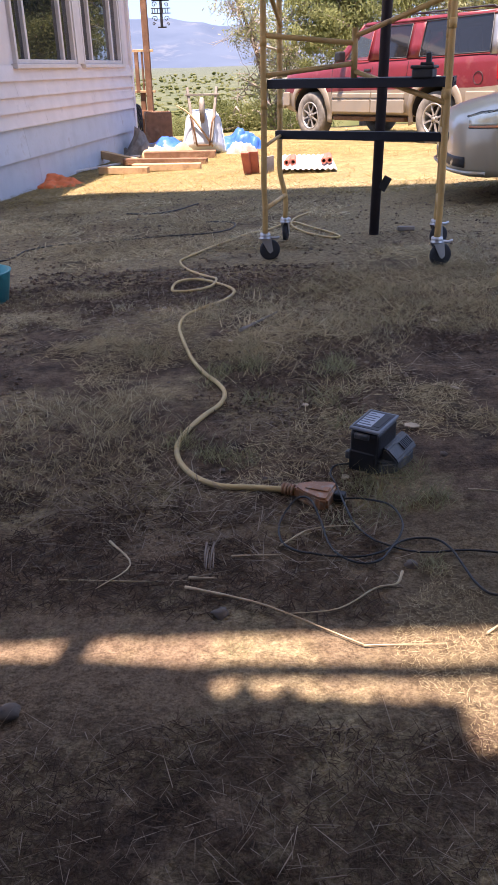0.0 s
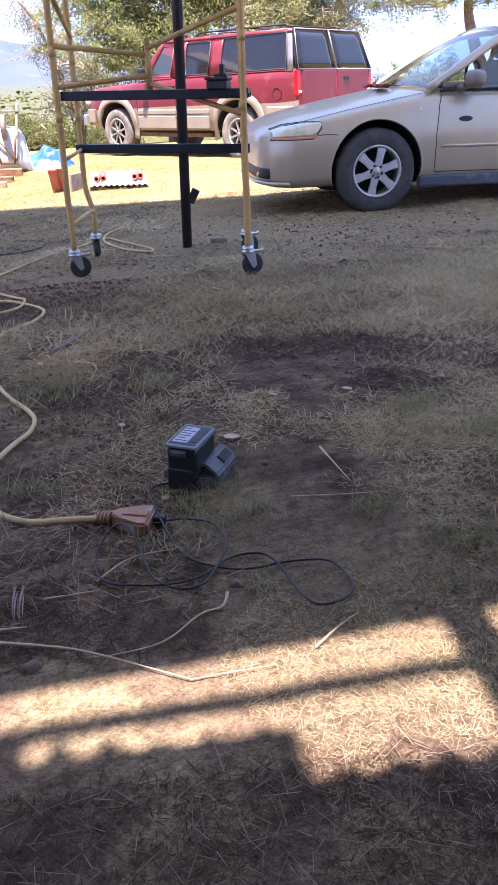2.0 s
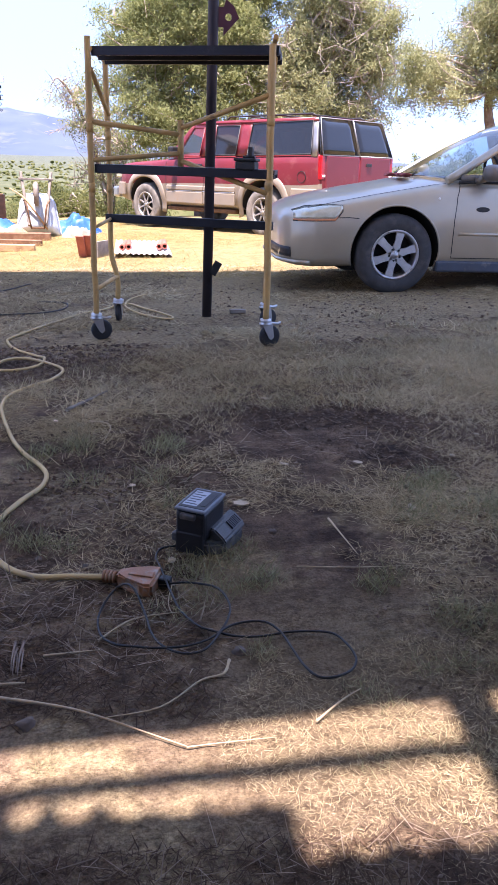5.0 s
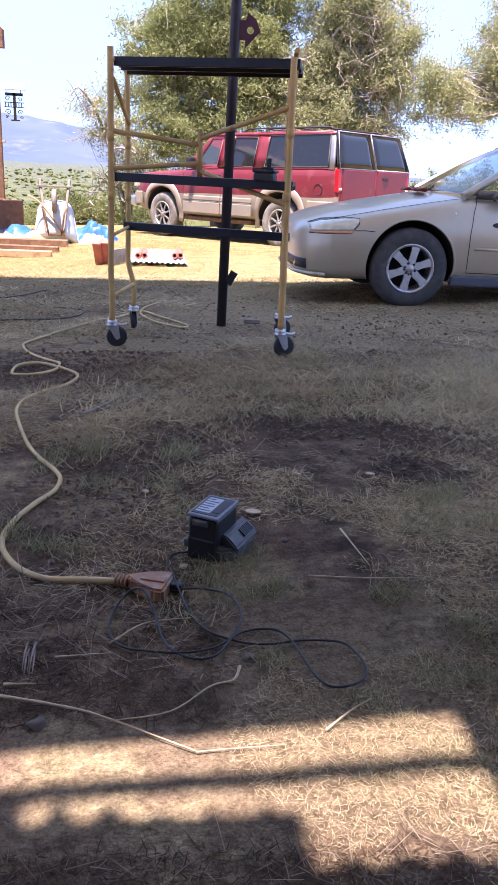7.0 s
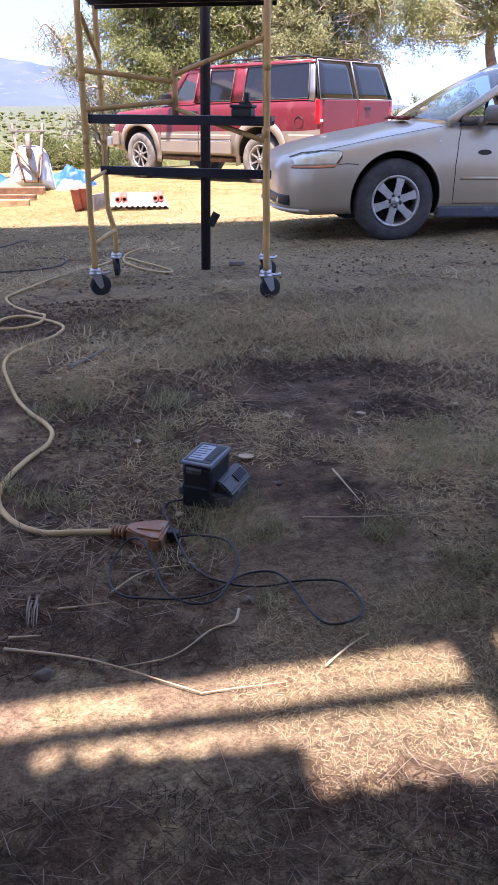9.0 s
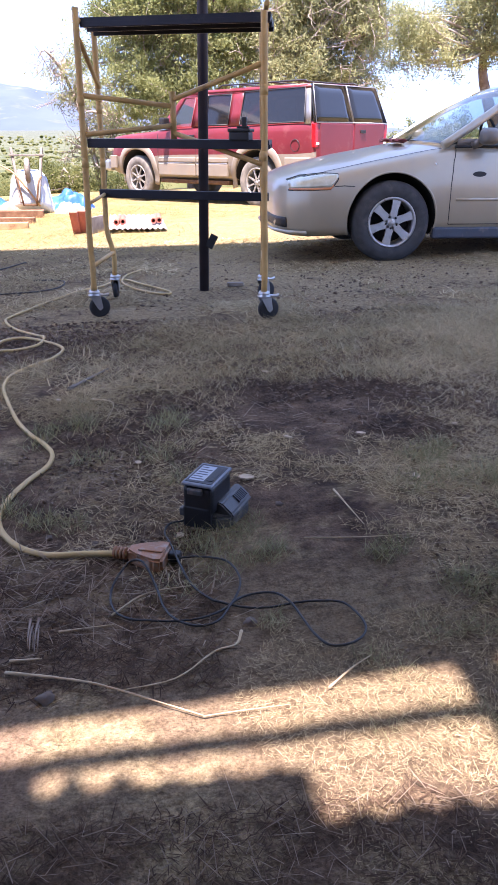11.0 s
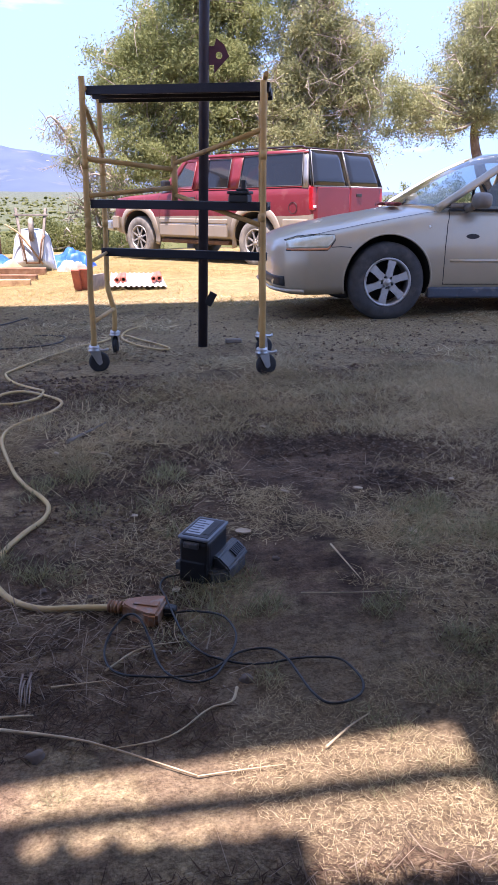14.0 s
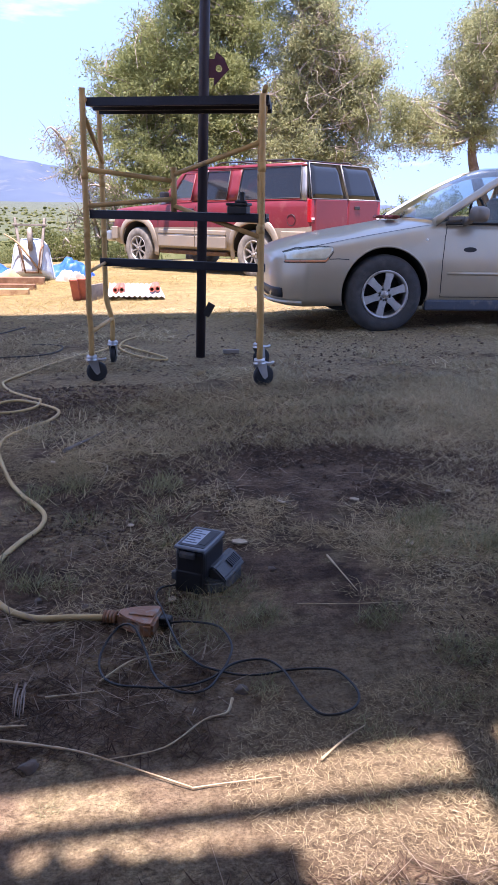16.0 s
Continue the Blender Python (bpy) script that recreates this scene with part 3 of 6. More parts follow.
# unseen bars, added so that their shadows break the sunlit strip
for gx, half in ((0.603, 0.042), (-0.373, 0.025)):
    bm = bmesh.new()
    a, b = Vector(over(gx + (0.03 if gx > 0 else 0), 0.62, 2.7)), Vector(over(gx - (0.01 if gx > 0 else 0), 1.4, 2.76))
    box(bm, (a.x - half, a.y, 2.66), (a.x + half, b.y, 2.76), 0.006)
    tagged(part("rafter", bm, M_ply), "unseen plain bar added to cast a gap across the sunlit strip", "rafter", kind="structure")


def own_house():
    bm = bmesh.new()
    x0, x1, z0, z1 = -0.55, 0.85, 0.16, 1.7
    for a, b in (((-3.2, 0.2, -0.6), (x0, 0.30, 2.3)), ((x1, 0.2, -0.6), (3.2, 0.30, 2.3)), ((x0, 0.2, -0.6), (x1, 0.30, z0)), ((x0, 0.2, z1), (x1, 0.30, 2.3))):
        box(bm, a, b)
    tagged(part("wall_south", bm, M_inside), "plain house wall around an open window", "wall", kind="structure")
    # room out of view: dark surfaces added to stop light from behind
    for nm, a, b in (("wall_back", (-3.2, -3.5, -0.6), (3.2, -3.4, 2.3)), ("wall_west", (-3.3, -3.4, -0.6), (-3.2, 0.2, 2.3)), ("wall_east", (3.2, -3.4, -0.6), (3.3, 0.2, 2.3)),
                     ("floor", (-3.2, -3.4, -0.3), (3.2, 0.2, -0.2)), ("ceiling", (-3.2, -3.4, 2.2), (3.2, 0.2, 2.26))):
        bm = bmesh.new()
        box(bm, a, b)
        tagged(part(nm, bm, M_inside), "plain dark surface added to close the unseen room", "ceiling" if nm == "ceiling" else "floor" if nm == "floor" else "wall", kind="structure")


own_house()


# ---- the neighbouring house ----
def neighbour():
    m = pose(-3.18, 14.39, 0, 0, 0, -3.6)
    h = thing("house", m, "pale house with lap siding, tall windows and skirting tinted with blue shade", "house")
    L = 7.0
    wins = [(-4.75, -2.75), (-2.42, -0.60)]
    zs, zt = 0.97, 2.35
    for a, b in (((-0.16, -L, -0.6), (-0.03, 0, zs)), ((-0.16, -L, zt), (-0.03, 0, 2.7)), ((-0.16, -L, zs), (-0.03, wins[0][0], zt)),
                 ((-0.16, wins[0][1], zs), (-0.03, wins[1][0], zt)), ((-0.16, wins[1][1], zs), (-0.03, 0, zt)),
                 ((-5, -0.13, -0.6), (-0.16, -0.0, 2.7)), ((-5, -L, -0.6), (-0.16, -L + 0.13, 2.7)), ((-5.1, -L, -0.6), (-5, 0, 2.7)),
                 ((-5, -L, -0.1), (-0.16, -0.13, 0.0))):
        bm = bmesh.new()
        box(bm, a, b)
        part("wall", bm, M_siding, h)
    # siding boards: each one a wedge, proud at its lower edge
    rows = [(-0.55, -0.06, M_skirt, 0.012), (-0.06, 0.285, M_skirt, 0.026), (0.30, 0.455, M_siding, 0.024), (0.455, 0.62, M_siding, 0.024), (0.62, 0.79, M_siding, 0.024), (0.79, 0.955, M_siding, 0.024)]
    z = 2.36
    while z < 2.7:
        rows.append((z, z + 0.16, M_siding, 0.016))
        z += 0.16

    def board(y0, y1, z0, z1, mm, lip):
        bm = bmesh.new()
        pts = [(-0.03, z0), (lip, z0), (-0.016, z1), (-0.03, z1)]
        a = [bm.verts.new((x, y0, zz)) for x, zz in pts]
        b = [bm.verts.new((x, y1, zz)) for x, zz in pts]
        bm.faces.new(a)
        bm.faces.new(b[::-1])
        for i in range(4):
            bm.faces.new((a[i], b[i], b[(i + 1) % 4], a[(i + 1) % 4]))
        part("siding_board", bm, mm, h)
    rnd = random.Random(4)
    for z0, z1, mm, lip in rows:
        cut = -L + 2.0 + 2.4 * rnd.random()
        board(-L, cut - 0.002, z0, z1, mm, lip)
        board(cut + 0.002, -0.07, z0, z1, mm, lip)
    bm = bmesh.new()
    box(bm, (-0.03, -L, 0.285), (0.026, -0.07, 0.302), 0.004)
    part("drip_edge", bm, M_frame, h, "dull drip edge above the skirting")
    bm = bmesh.new()
    box(bm, (-0.05, -0.09, -0.5), (0.022, 0.012, 2.7), 0.008)
    part("corner_board", bm, M_siding, h)
    for y0, y1 in wins:
        w = thing_part("window", h, pose(0, 0, 0))
        fw = 0.055
        for nm, a, b in (("sill", (-0.10, y0 - 0.06, zs - 0.05), (0.05, y1 + 0.06, zs)), ("frame", (-0.08, y0, zs), (0.022, y0 + fw, zt)), ("frame", (-0.08, y1 - fw, zs), (0.022, y1, zt)),
                         ("frame", (-0.08, y0 + fw, zt - fw), (0.022, y1 - fw, zt)), ("frame", (-0.08, y0 + fw, zs), (0.022, y1 - fw, zs + 0.05)),
                         ("mullion", (-0.07, y0 + 0.36, zs + 0.05), (0.012, y0 + 0.42, zt - fw)), ("mullion", (-0.07, y1 - 0.46, zs + 0.05), (0.012, y1 - 0.40, zt - fw))):
            bm = bmesh.new()
            box(bm, a, b, 0.006)
            part(nm, bm, M_frame, w)
        for a, b in ((y0 + fw, y0 + 0.36), (y0 + 0.42, y1 - 0.46), (y1 - 0.40, y1 - fw)):
            bm = bmesh.new()
            box(bm, (-0.045, a - 0.01, zs + 0.04), (-0.035, b + 0.01, zt - fw + 0.01))
            g = part("pane", bm, M_pane, w)
            g.visible_shadow = False
    bm = bmesh.new()
    box(bm, (-0.02, -2.72, zs), (0.028, -2.45, zt), 0.006)
    part("window_post", bm, M_frame, h)
    bm = bmesh.new()
    box(bm, (-0.02, -0.57, zs - 0.05), (0.024, -0.42, zt), 0.006)
    part("window_casing", bm, M_frame, h)
    bm = bmesh.new()
    prism(bm, [(-5.4, 2.72), (-2.5, 3.9), (0.30, 2.72), (0.30, 2.66), (-2.5, 3.82), (-5.4, 2.66)], L + 0.5, pose(0, 0.3, 0, 90))
    part("roof", bm, M_roofing, h)
    return h


neighbour()


def beam(bm, a, b, w, d, bevel=0.004):
    """A square timber from a to b."""
    a, b = Vector(a), Vector(b)
    q = (b - a).to_track_quat("Z", "Y").to_matrix().to_4x4()
    box(bm, (-w / 2, -d / 2, 0), (w / 2, d / 2, (b - a).length), bevel, Matrix.Translation(a) @ q, 1)


def porch():
    p = thing("porch_rail", pose(-3.535, 16.0, -0.46), "weathered wooden porch railing with a tall post beside the house", "railing")
    for nm, a, b, w in (("tall_post", (0.30, 0, 0), (0.30, 0, 4.2), 0.11), ("rail", (-0.75, 0, 1.66), (0.42, 0, 1.66), 0.05), ("rail", (-0.75, 0, 0.96), (0.42, 0, 0.96), 0.05),
                        ("baluster", (0.09, 0, 0.96), (0.09, 0, 1.64), 0.07), ("baluster", (0.20, 0, 0.96), (0.20, 0, 1.64), 0.035), ("post", (0.16, 0.05, 0), (0.16, 0.05, 0.94), 0.09), ("post", (-0.1, 0.06, 0), (-0.1, 0.06, 0.86), 0.09),
                        ("baluster", (-0.30, 0, 0.86), (-0.30, 0, 1.60), 0.09), ("joist", (-0.8, 0, 0.55), (0.36, 0, 0.55), 0.16)):
        bm = bmesh.new()
        beam(bm, a, b, w, w * 0.9)
        part(nm, bm, M_redwood if nm != "rail" else M_lumber, p)
    s = thing("hanging_sign", pose(-3.13, 15.85, 2.09), "pale board with a black scrolled metal sign hanging below", "sign")
    bm = bmesh.new()
    box(bm, (0.0, -0.03, 0.0), (0.45, 0.03, 0.12), 0.008)
    part("board", bm, M_white, s)
    for x in (0.10, 0.36):
        bm = bmesh.new()
        tube(bm, [(x, 0, 0), (x, 0, -0.05)], 0.006, 5)
        part("link", bm, M_dark, s)
    bm = bmesh.new()
    box(bm, (0.22, -0.006, -0.52), (0.27, 0.006, -0.05), 0.002)
    box(bm, (0.08, -0.006, -0.10), (0.40, 0.006, -0.05), 0.002)
    box(bm, (0.06, -0.006, -0.30), (0.42, 0.006, -0.285), 0.002)
    box(bm, (0.06, -0.006, -0.22), (0.42, 0.006, -0.205), 0.002)
    for k in range(7):
        box(bm, (0.075 + 0.048 * k, -0.006, -0.285), (0.09 + 0.048 * k, 0.006, -0.22), 0.001)
    box(bm, (0.17, -0.006, -0.53), (0.33, 0.006, -0.505), 0.002)
    for cx, cz, r, sg in ((0.12, -0.15, 0.05, 1), (0.35, -0.16, 0.04, -1), (0.13, -0.38, 0.055, -1), (0.34, -0.38, 0.05, 1), (0.10, -0.46, 0.03, 1), (0.37, -0.47, 0.03, -1)):
        tube(bm, [(cx + sg * (r * (1 - k / 22)) * math.cos(k * 0.42), 0, cz + r * (1 - k / 22) * math.sin(k * 0.42)) for k in range(20)], 0.007, 5)
    part("scrollwork", bm, M_dark, s, "black cut-metal bars and scrolls")
    b = thing("birdhouse", pose(-3.14, 15.8, 2.77), "small brown wooden birdhouse on the porch post", "birdhouse")
    bm = bmesh.new()
    prism(bm, [(-0.12, 0), (0.12, 0), (0.12, 0.30), (0, 0.42), (-0.12, 0.30)], 0.2, pose(0, 0.1, 0, 90))
    part("body", bm, M_redwood, b)
    c = thing("crate", pose(-2.94, 15.15, gz(-3.0, 15.0), 0, 0, 14), "dark brown wooden planter box beside the house", "box")
    for nm, a, bb in (("side", (-0.24, -0.24, 0), (0.24, -0.215, 0.62)), ("side", (-0.24, 0.215, 0), (0.24, 0.24, 0.62)), ("side", (-0.24, -0.215, 0), (-0.215, 0.215, 0.62)),
                      ("side", (0.215, -0.215, 0), (0.24, 0.215, 0.62)), ("base", (-0.21, -0.21, 0.02), (0.21, 0.21, 0.06))):
        bm = bmesh.new()
        box(bm, a, bb, 0.006)
        part(nm, bm, M_redwood, c)
    hs = bmesh.new()
    pts = []
    for k in range(60):
        a = k * 0.42
        pts.append((0.05 * math.sin(k * 0.9), 0.16 * math.cos(a) * (1 - 0.002 * k), 0.42 + 0.3 * math.sin(a)))
    tube(hs, spline(pts, 2), 0.014, 6)
    o = part("garden_hose", hs, M_dark)
    o.matrix_basis = pose(-3.22, 14.75, gz(-3.2, 14.7) + 0.05, 0, 0, 20)
    tagged(o, "coiled black hose hanging by the house corner", "hose")


porch()


# ---- scaffold ----
M_yellow = mat("worn yellow scaffold paint", (0.50, 0.305, 0.105), 0.55, 0.1, 0.15, 7, 0.1, 100, None, (0.25, 0.15, 0.07), 9, 0.64)
M_deck = mat("black steel deck", (0.016, 0.017, 0.024), 0.45, 0.5, 0.2, 6, 0.05, 80, None, (0.045, 0.045, 0.05), 5, 0.63)
M_zinc = mat("zinc-plated steel", (0.50, 0.51, 0.52), 0.35, 0.85, 0.1, 20, 0.05, 100)
M_rubber = mat("caster rubber", (0.018, 0.018, 0.02), 0.7, 0, 0.2, 20)
M_pole = mat("dark painted steel pole", (0.032, 0.026, 0.034), 0.5, 0.3, 0.2, 5, 0.1, 60, None, (0.10, 0.055, 0.045), 4, 0.64)
M_maroon = mat("maroon painted plate", (0.085, 0.022, 0.035), 0.5, 0.2, 0.2, 12, 0.1, 80)


def scaffold():
    s = thing("rolling_scaffold", pose(0.25, 4.93, gz(0.25, 4.93)), "yellow folding rolling scaffold with black steel decks", "scaffold")
    o = Vector((0.25, 4.93, gz(0.25, 4.93)))

    def P(x, y, z):
        return Vector((x, y, z)) - o
    fl, fr, bl, br = (-0.272, 4.78), (0.708, 4.40), (-0.178, 5.458), (0.792, 5.066)

    def post(c, top, x_top, kink):
        g = gz(*c)
        bm = bmesh.new()
        tube(bm, spline([P(c[0], c[1], g + 0.165), P(c[0] + 0.002, c[1], g + 0.30), P(c[0] - kink, c[1], g + 0.46), P(c[0] + (x_top - c[0]) * 0.3 - kink * 0.7, c[1], g + 0.62),
                         P((c[0] + x_top) / 2 - kink * 0.4, c[1], g + 1.0), P(x_top, c[1], top)], 5), 0.0175, 12)
        for h in (0.86, 1.18):
            tube(bm, [P(c[0] + (x_top - c[0]) * 0.6 - kink * 0.3, c[1], g + h), P(c[0] + (x_top - c[0]) * 0.6 - kink * 0.3, c[1], g + h + 0.05)], 0.0192, 12)
        part("post", bm, M_yellow, s)
    post(fl, 1.458, -0.268, 0.004)
    post(fr, 1.415, 0.690, 0.0)
    post(bl, 1.44, -0.218, 0.034)
    post(br, 1.39, 0.772, 0.0)
    hx, hy = 0.236, 4.86

    def rod(nm, a, b, r=0.0135, mm=None):
        bm = bmesh.new()
        tube(bm, [P(*a), P(*b)], r, 10)
        part(nm, bm, mm or M_yellow, s)
    # hinged gate: two panels that meet at a short hinge tube
    rod("hinge_tube", (hx, hy, 0.80), (hx, hy, 1.062), 0.018)
    rod("brace", (-0.272, 4.78, 1.035), (hx, hy, 0.985))
    rod("brace", (-0.272, 4.78, 0.832), (hx, hy, 0.885))
    rod("brace", (hx, hy, 1.02), (0.690, 4.40, 1.180))
    rod("brace", (hx, hy, 0.845), (0.694, 4.40, 0.690))
    # end frames
    for a, b in ((fl, bl), (fr, br)):
        ga, gb = gz(*a), gz(*b)
        xs = (0.016, -0.028) if a is fl else (-0.004, -0.01)
        rod("rung", (a[0] + xs[0], a[1], ga + 1.60), (b[0] + xs[1], b[1], gb + 1.63), 0.013)
        rod("rung", (a[0] + xs[0], a[1], ga + 1.235), (b[0] + xs[1] * 0.8, b[1], gb + 1.265), 0.014)
        rod("rung", (a[0], a[1], ga + 0.305), (b[0], b[1], gb + 0.315), 0.0135)
        rod("rung", (a[0], a[1], ga + 0.66), (b[0] - 0.02, b[1], gb + 0.70), 0.010)
        rod("brace", (a[0] + xs[0], a[1], ga + 1.50), (b[0] + xs[1], b[1], gb + 1.33), 0.0135)

    def deck(nm, pts, z, t, rib):
        d = thing_part(nm, s, Matrix.Identity(4))
        bm = bmesh.new()
        q = [P(x, y, z) for x, y in pts]
        low = [bm.verts.new(p) for p in q]
        up = [bm.verts.new(p + Vector((0, 0, t))) for p in q]
        bm.faces.new(low)
        bm.faces.new(up[::-1])
        for i in range(4):
            bm.faces.new((low[i], up[i], up[(i + 1) % 4], low[(i + 1) % 4]))
        part("plate", bm, M_deck, d)
        if rib:
            for k in (0.02, 0.5, 0.98):
                bm = bmesh.new()
                a, b = q[0].lerp(q[3], k), q[1].lerp(q[2], k)
                beam(bm, a - Vector((0, 0, 0.008)), b - Vector((0, 0, 0.008)), 0.016, 0.03, 0.003)
                part("rib", bm, M_deck, d, "folded stiffening rib")
        return d
    deck("upper_deck", [(-0.25, 4.79), (0.725, 4.41), (0.80, 4.80), (-0.20, 5.18)], 1.388, 0.024, True)
    deck("middle_deck", [(-0.252, 4.79), (0.725, 4.41), (0.80, 4.80), (-0.20, 5.18)], 0.788, 0.024, True)
    bm = bmesh.new()
    box(bm, (0, -0.02, -0.026), (1.117, 0.02, 0.026), 0.004, Matrix.Translation(P(-0.235, 5.40, 0.478)) @ Matrix.Rotation(math.atan2(-0.38, 1.05), 4, "Z"))
    part("lower_rail", bm, M_deck, s, "black steel channel rail")
    # casters
    for c, turn in ((fl, 12), (fr, 20), (bl, 84), (br, 30)):
        g = gz(*c)
        k = thing_part("caster", s, pose(*P(c[0], c[1], g), 0, 0, turn))
        bm = bmesh.new()
        lathe(bm, [(0, -0.016), (0.05, -0.016), (0.060, -0.013), (0.0635, 0), (0.060, 0.013), (0.05, 0.016), (0, 0.016)], 28, pose(0.028, 0, 0.064, 90))
        part("wheel", bm, M_rubber, k, "black rubber caster wheel")
        bm = bmesh.new()
        for y in (-0.024, 0.021):
            prism(bm, [(-0.03, 0.135), (0.034, 0.135), (0.046, 0.06), (0.028, 0.045), (0.012, 0.058)], 0.003, pose(0, y + 0.003, 0, 90))
        lathe(bm, [(0, 0.132), (0.036, 0.132), (0.038, 0.139), (0.03, 0.146), (0.034, 0.152), (0.03, 0.165), (0, 0.165)], 20)
        part("fork", bm, M_zinc, k, "zinc-plated fork and swivel")
        bm = bmesh.new()
        tube(bm, spline([(0.02, -0.01, 0.142), (0.06, -0.02, 0.137), (0.085, -0.02, 0.146)], 4), [0.009] * 8 + [0.005], 6)
        part("brake_lever", bm, M_zinc, k)
    # dark tool on the middle deck
    t = thing("tool_box", pose(0.585, 4.50, 0.807, 0, 0, -21), "small black tool with a short upright handle on the scaffold", "tool")
    bm = bmesh.new()
    box(bm, (-0.055, -0.05, 0), (0.055, 0.05, 0.045), 0.008)
    box(bm, (-0.062, -0.055, 0.045), (0.062, 0.055, 0.062), 0.006)
    part("body", bm, M_dark, t)
    bm = bmesh.new()
    box(bm, (0.008, -0.018, 0.062), (0.034, 0.012, 0.12), 0.005)
    box(bm, (-0.02, -0.018, 0.062), (0.045, 0.018, 0.075), 0.004)
    part("handle", bm, M_dark, t)
    return s


scaffold()


def steel_pole():
    g = gz(0.446, 5.638)
    p = thing("steel_pole", pose(0.446, 5.638, g), "dark steel pole holding the roof, with a maroon plate", "pole")
    bm = bmesh.new()
    tube(bm, [(0, 0, -0.05), (0.023, 0, 2.33), (0.06, 0, 6.75 - g)], 0.034, 16)
    part("pole_tube", bm, M_pole, p)
    bm = bmesh.new()
    out = [(0.03, -0.055), (0.085, -0.055), (0.085, -0.105), (0.15, -0.035), (0.185, 0.0), (0.15, 0.07), (0.10, 0.105), (0.085, 0.06), (0.03, 0.06)]
    hole = [(0.117 + 0.022 * math.cos(a), 0.004 + 0.022 * math.sin(a)) for a in [2 * math.pi * k / 18 for k in range(18)]]
    vo = [bm.verts.new((x, 0, z)) for x, z in out]
    vh = [bm.verts.new((x, 0, z)) for x, z in hole]
    eo = [bm.edges.new((vo[i], vo[(i + 1) % len(vo)])) for i in range(len(vo))]
    eh = [bm.edges.new((vh[i], vh[(i + 1) % len(vh)])) for i in range(len(vh))]
    bmesh.ops.triangle_fill(bm, edges=eo + eh, use_beauty=True)
    r = bmesh.ops.extrude_face_region(bm, geom=bm.faces[:])
    bmesh.ops.translate(bm, vec=(0, -0.008, 0), verts=[v for v in r["geom"] if isinstance(v, bmesh.types.BMVert)])
    o = part("plate", bm, M_maroon, p, "maroon arrow-shaped steel plate with a hole")
    o.matrix_basis = pose(0, 0, 1.925)
    bm = bmesh.new()
    box(bm, (0.03, -0.03, 0.30), (0.085, -0.02, 0.40), 0.004, Matrix.Translation((0.05, 0, 0.35)) @ Matrix.Rotation(0.5, 4, "Y") @ Matrix.Translation((-0.05, 0, -0.35)))
    part("tag", bm, M_dark, p, "small dark tab near the foot")


steel_pole()

# ---- sunlit heap by the house ----
M_tray = mat("scuffed pale blue tray", (0.50, 0.56, 0.62), 0.45, 0.2, 0.08, 5, 0.05, 60, None, (0.40, 0.40, 0.40), 6, 0.64)
M_tarp = mat("blue tarp", (0.03, 0.12, 0.50), 0.45, 0, 0.2, 6, 0.25, 40)
M_orange = mat("orange netting", (0.72, 0.16, 0.045), 0.7, 0, 0.2, 15, 0.3, 80)
M_brick = mat("red clay tile", (0.36, 0.11, 0.075), 0.85, 0, 0.2, 14, 0.3, 80, None, None, 3, 0.6, 0, 0.15)
M_sheet = mat("white corrugated panel", (0.50, 0.47, 0.46), 0.6, 0, 0.06, 5, 0.05, 60)
M_teal = mat("teal plastic", (0.02, 0.25, 0.26), 0.45, 0, 0.1, 10)


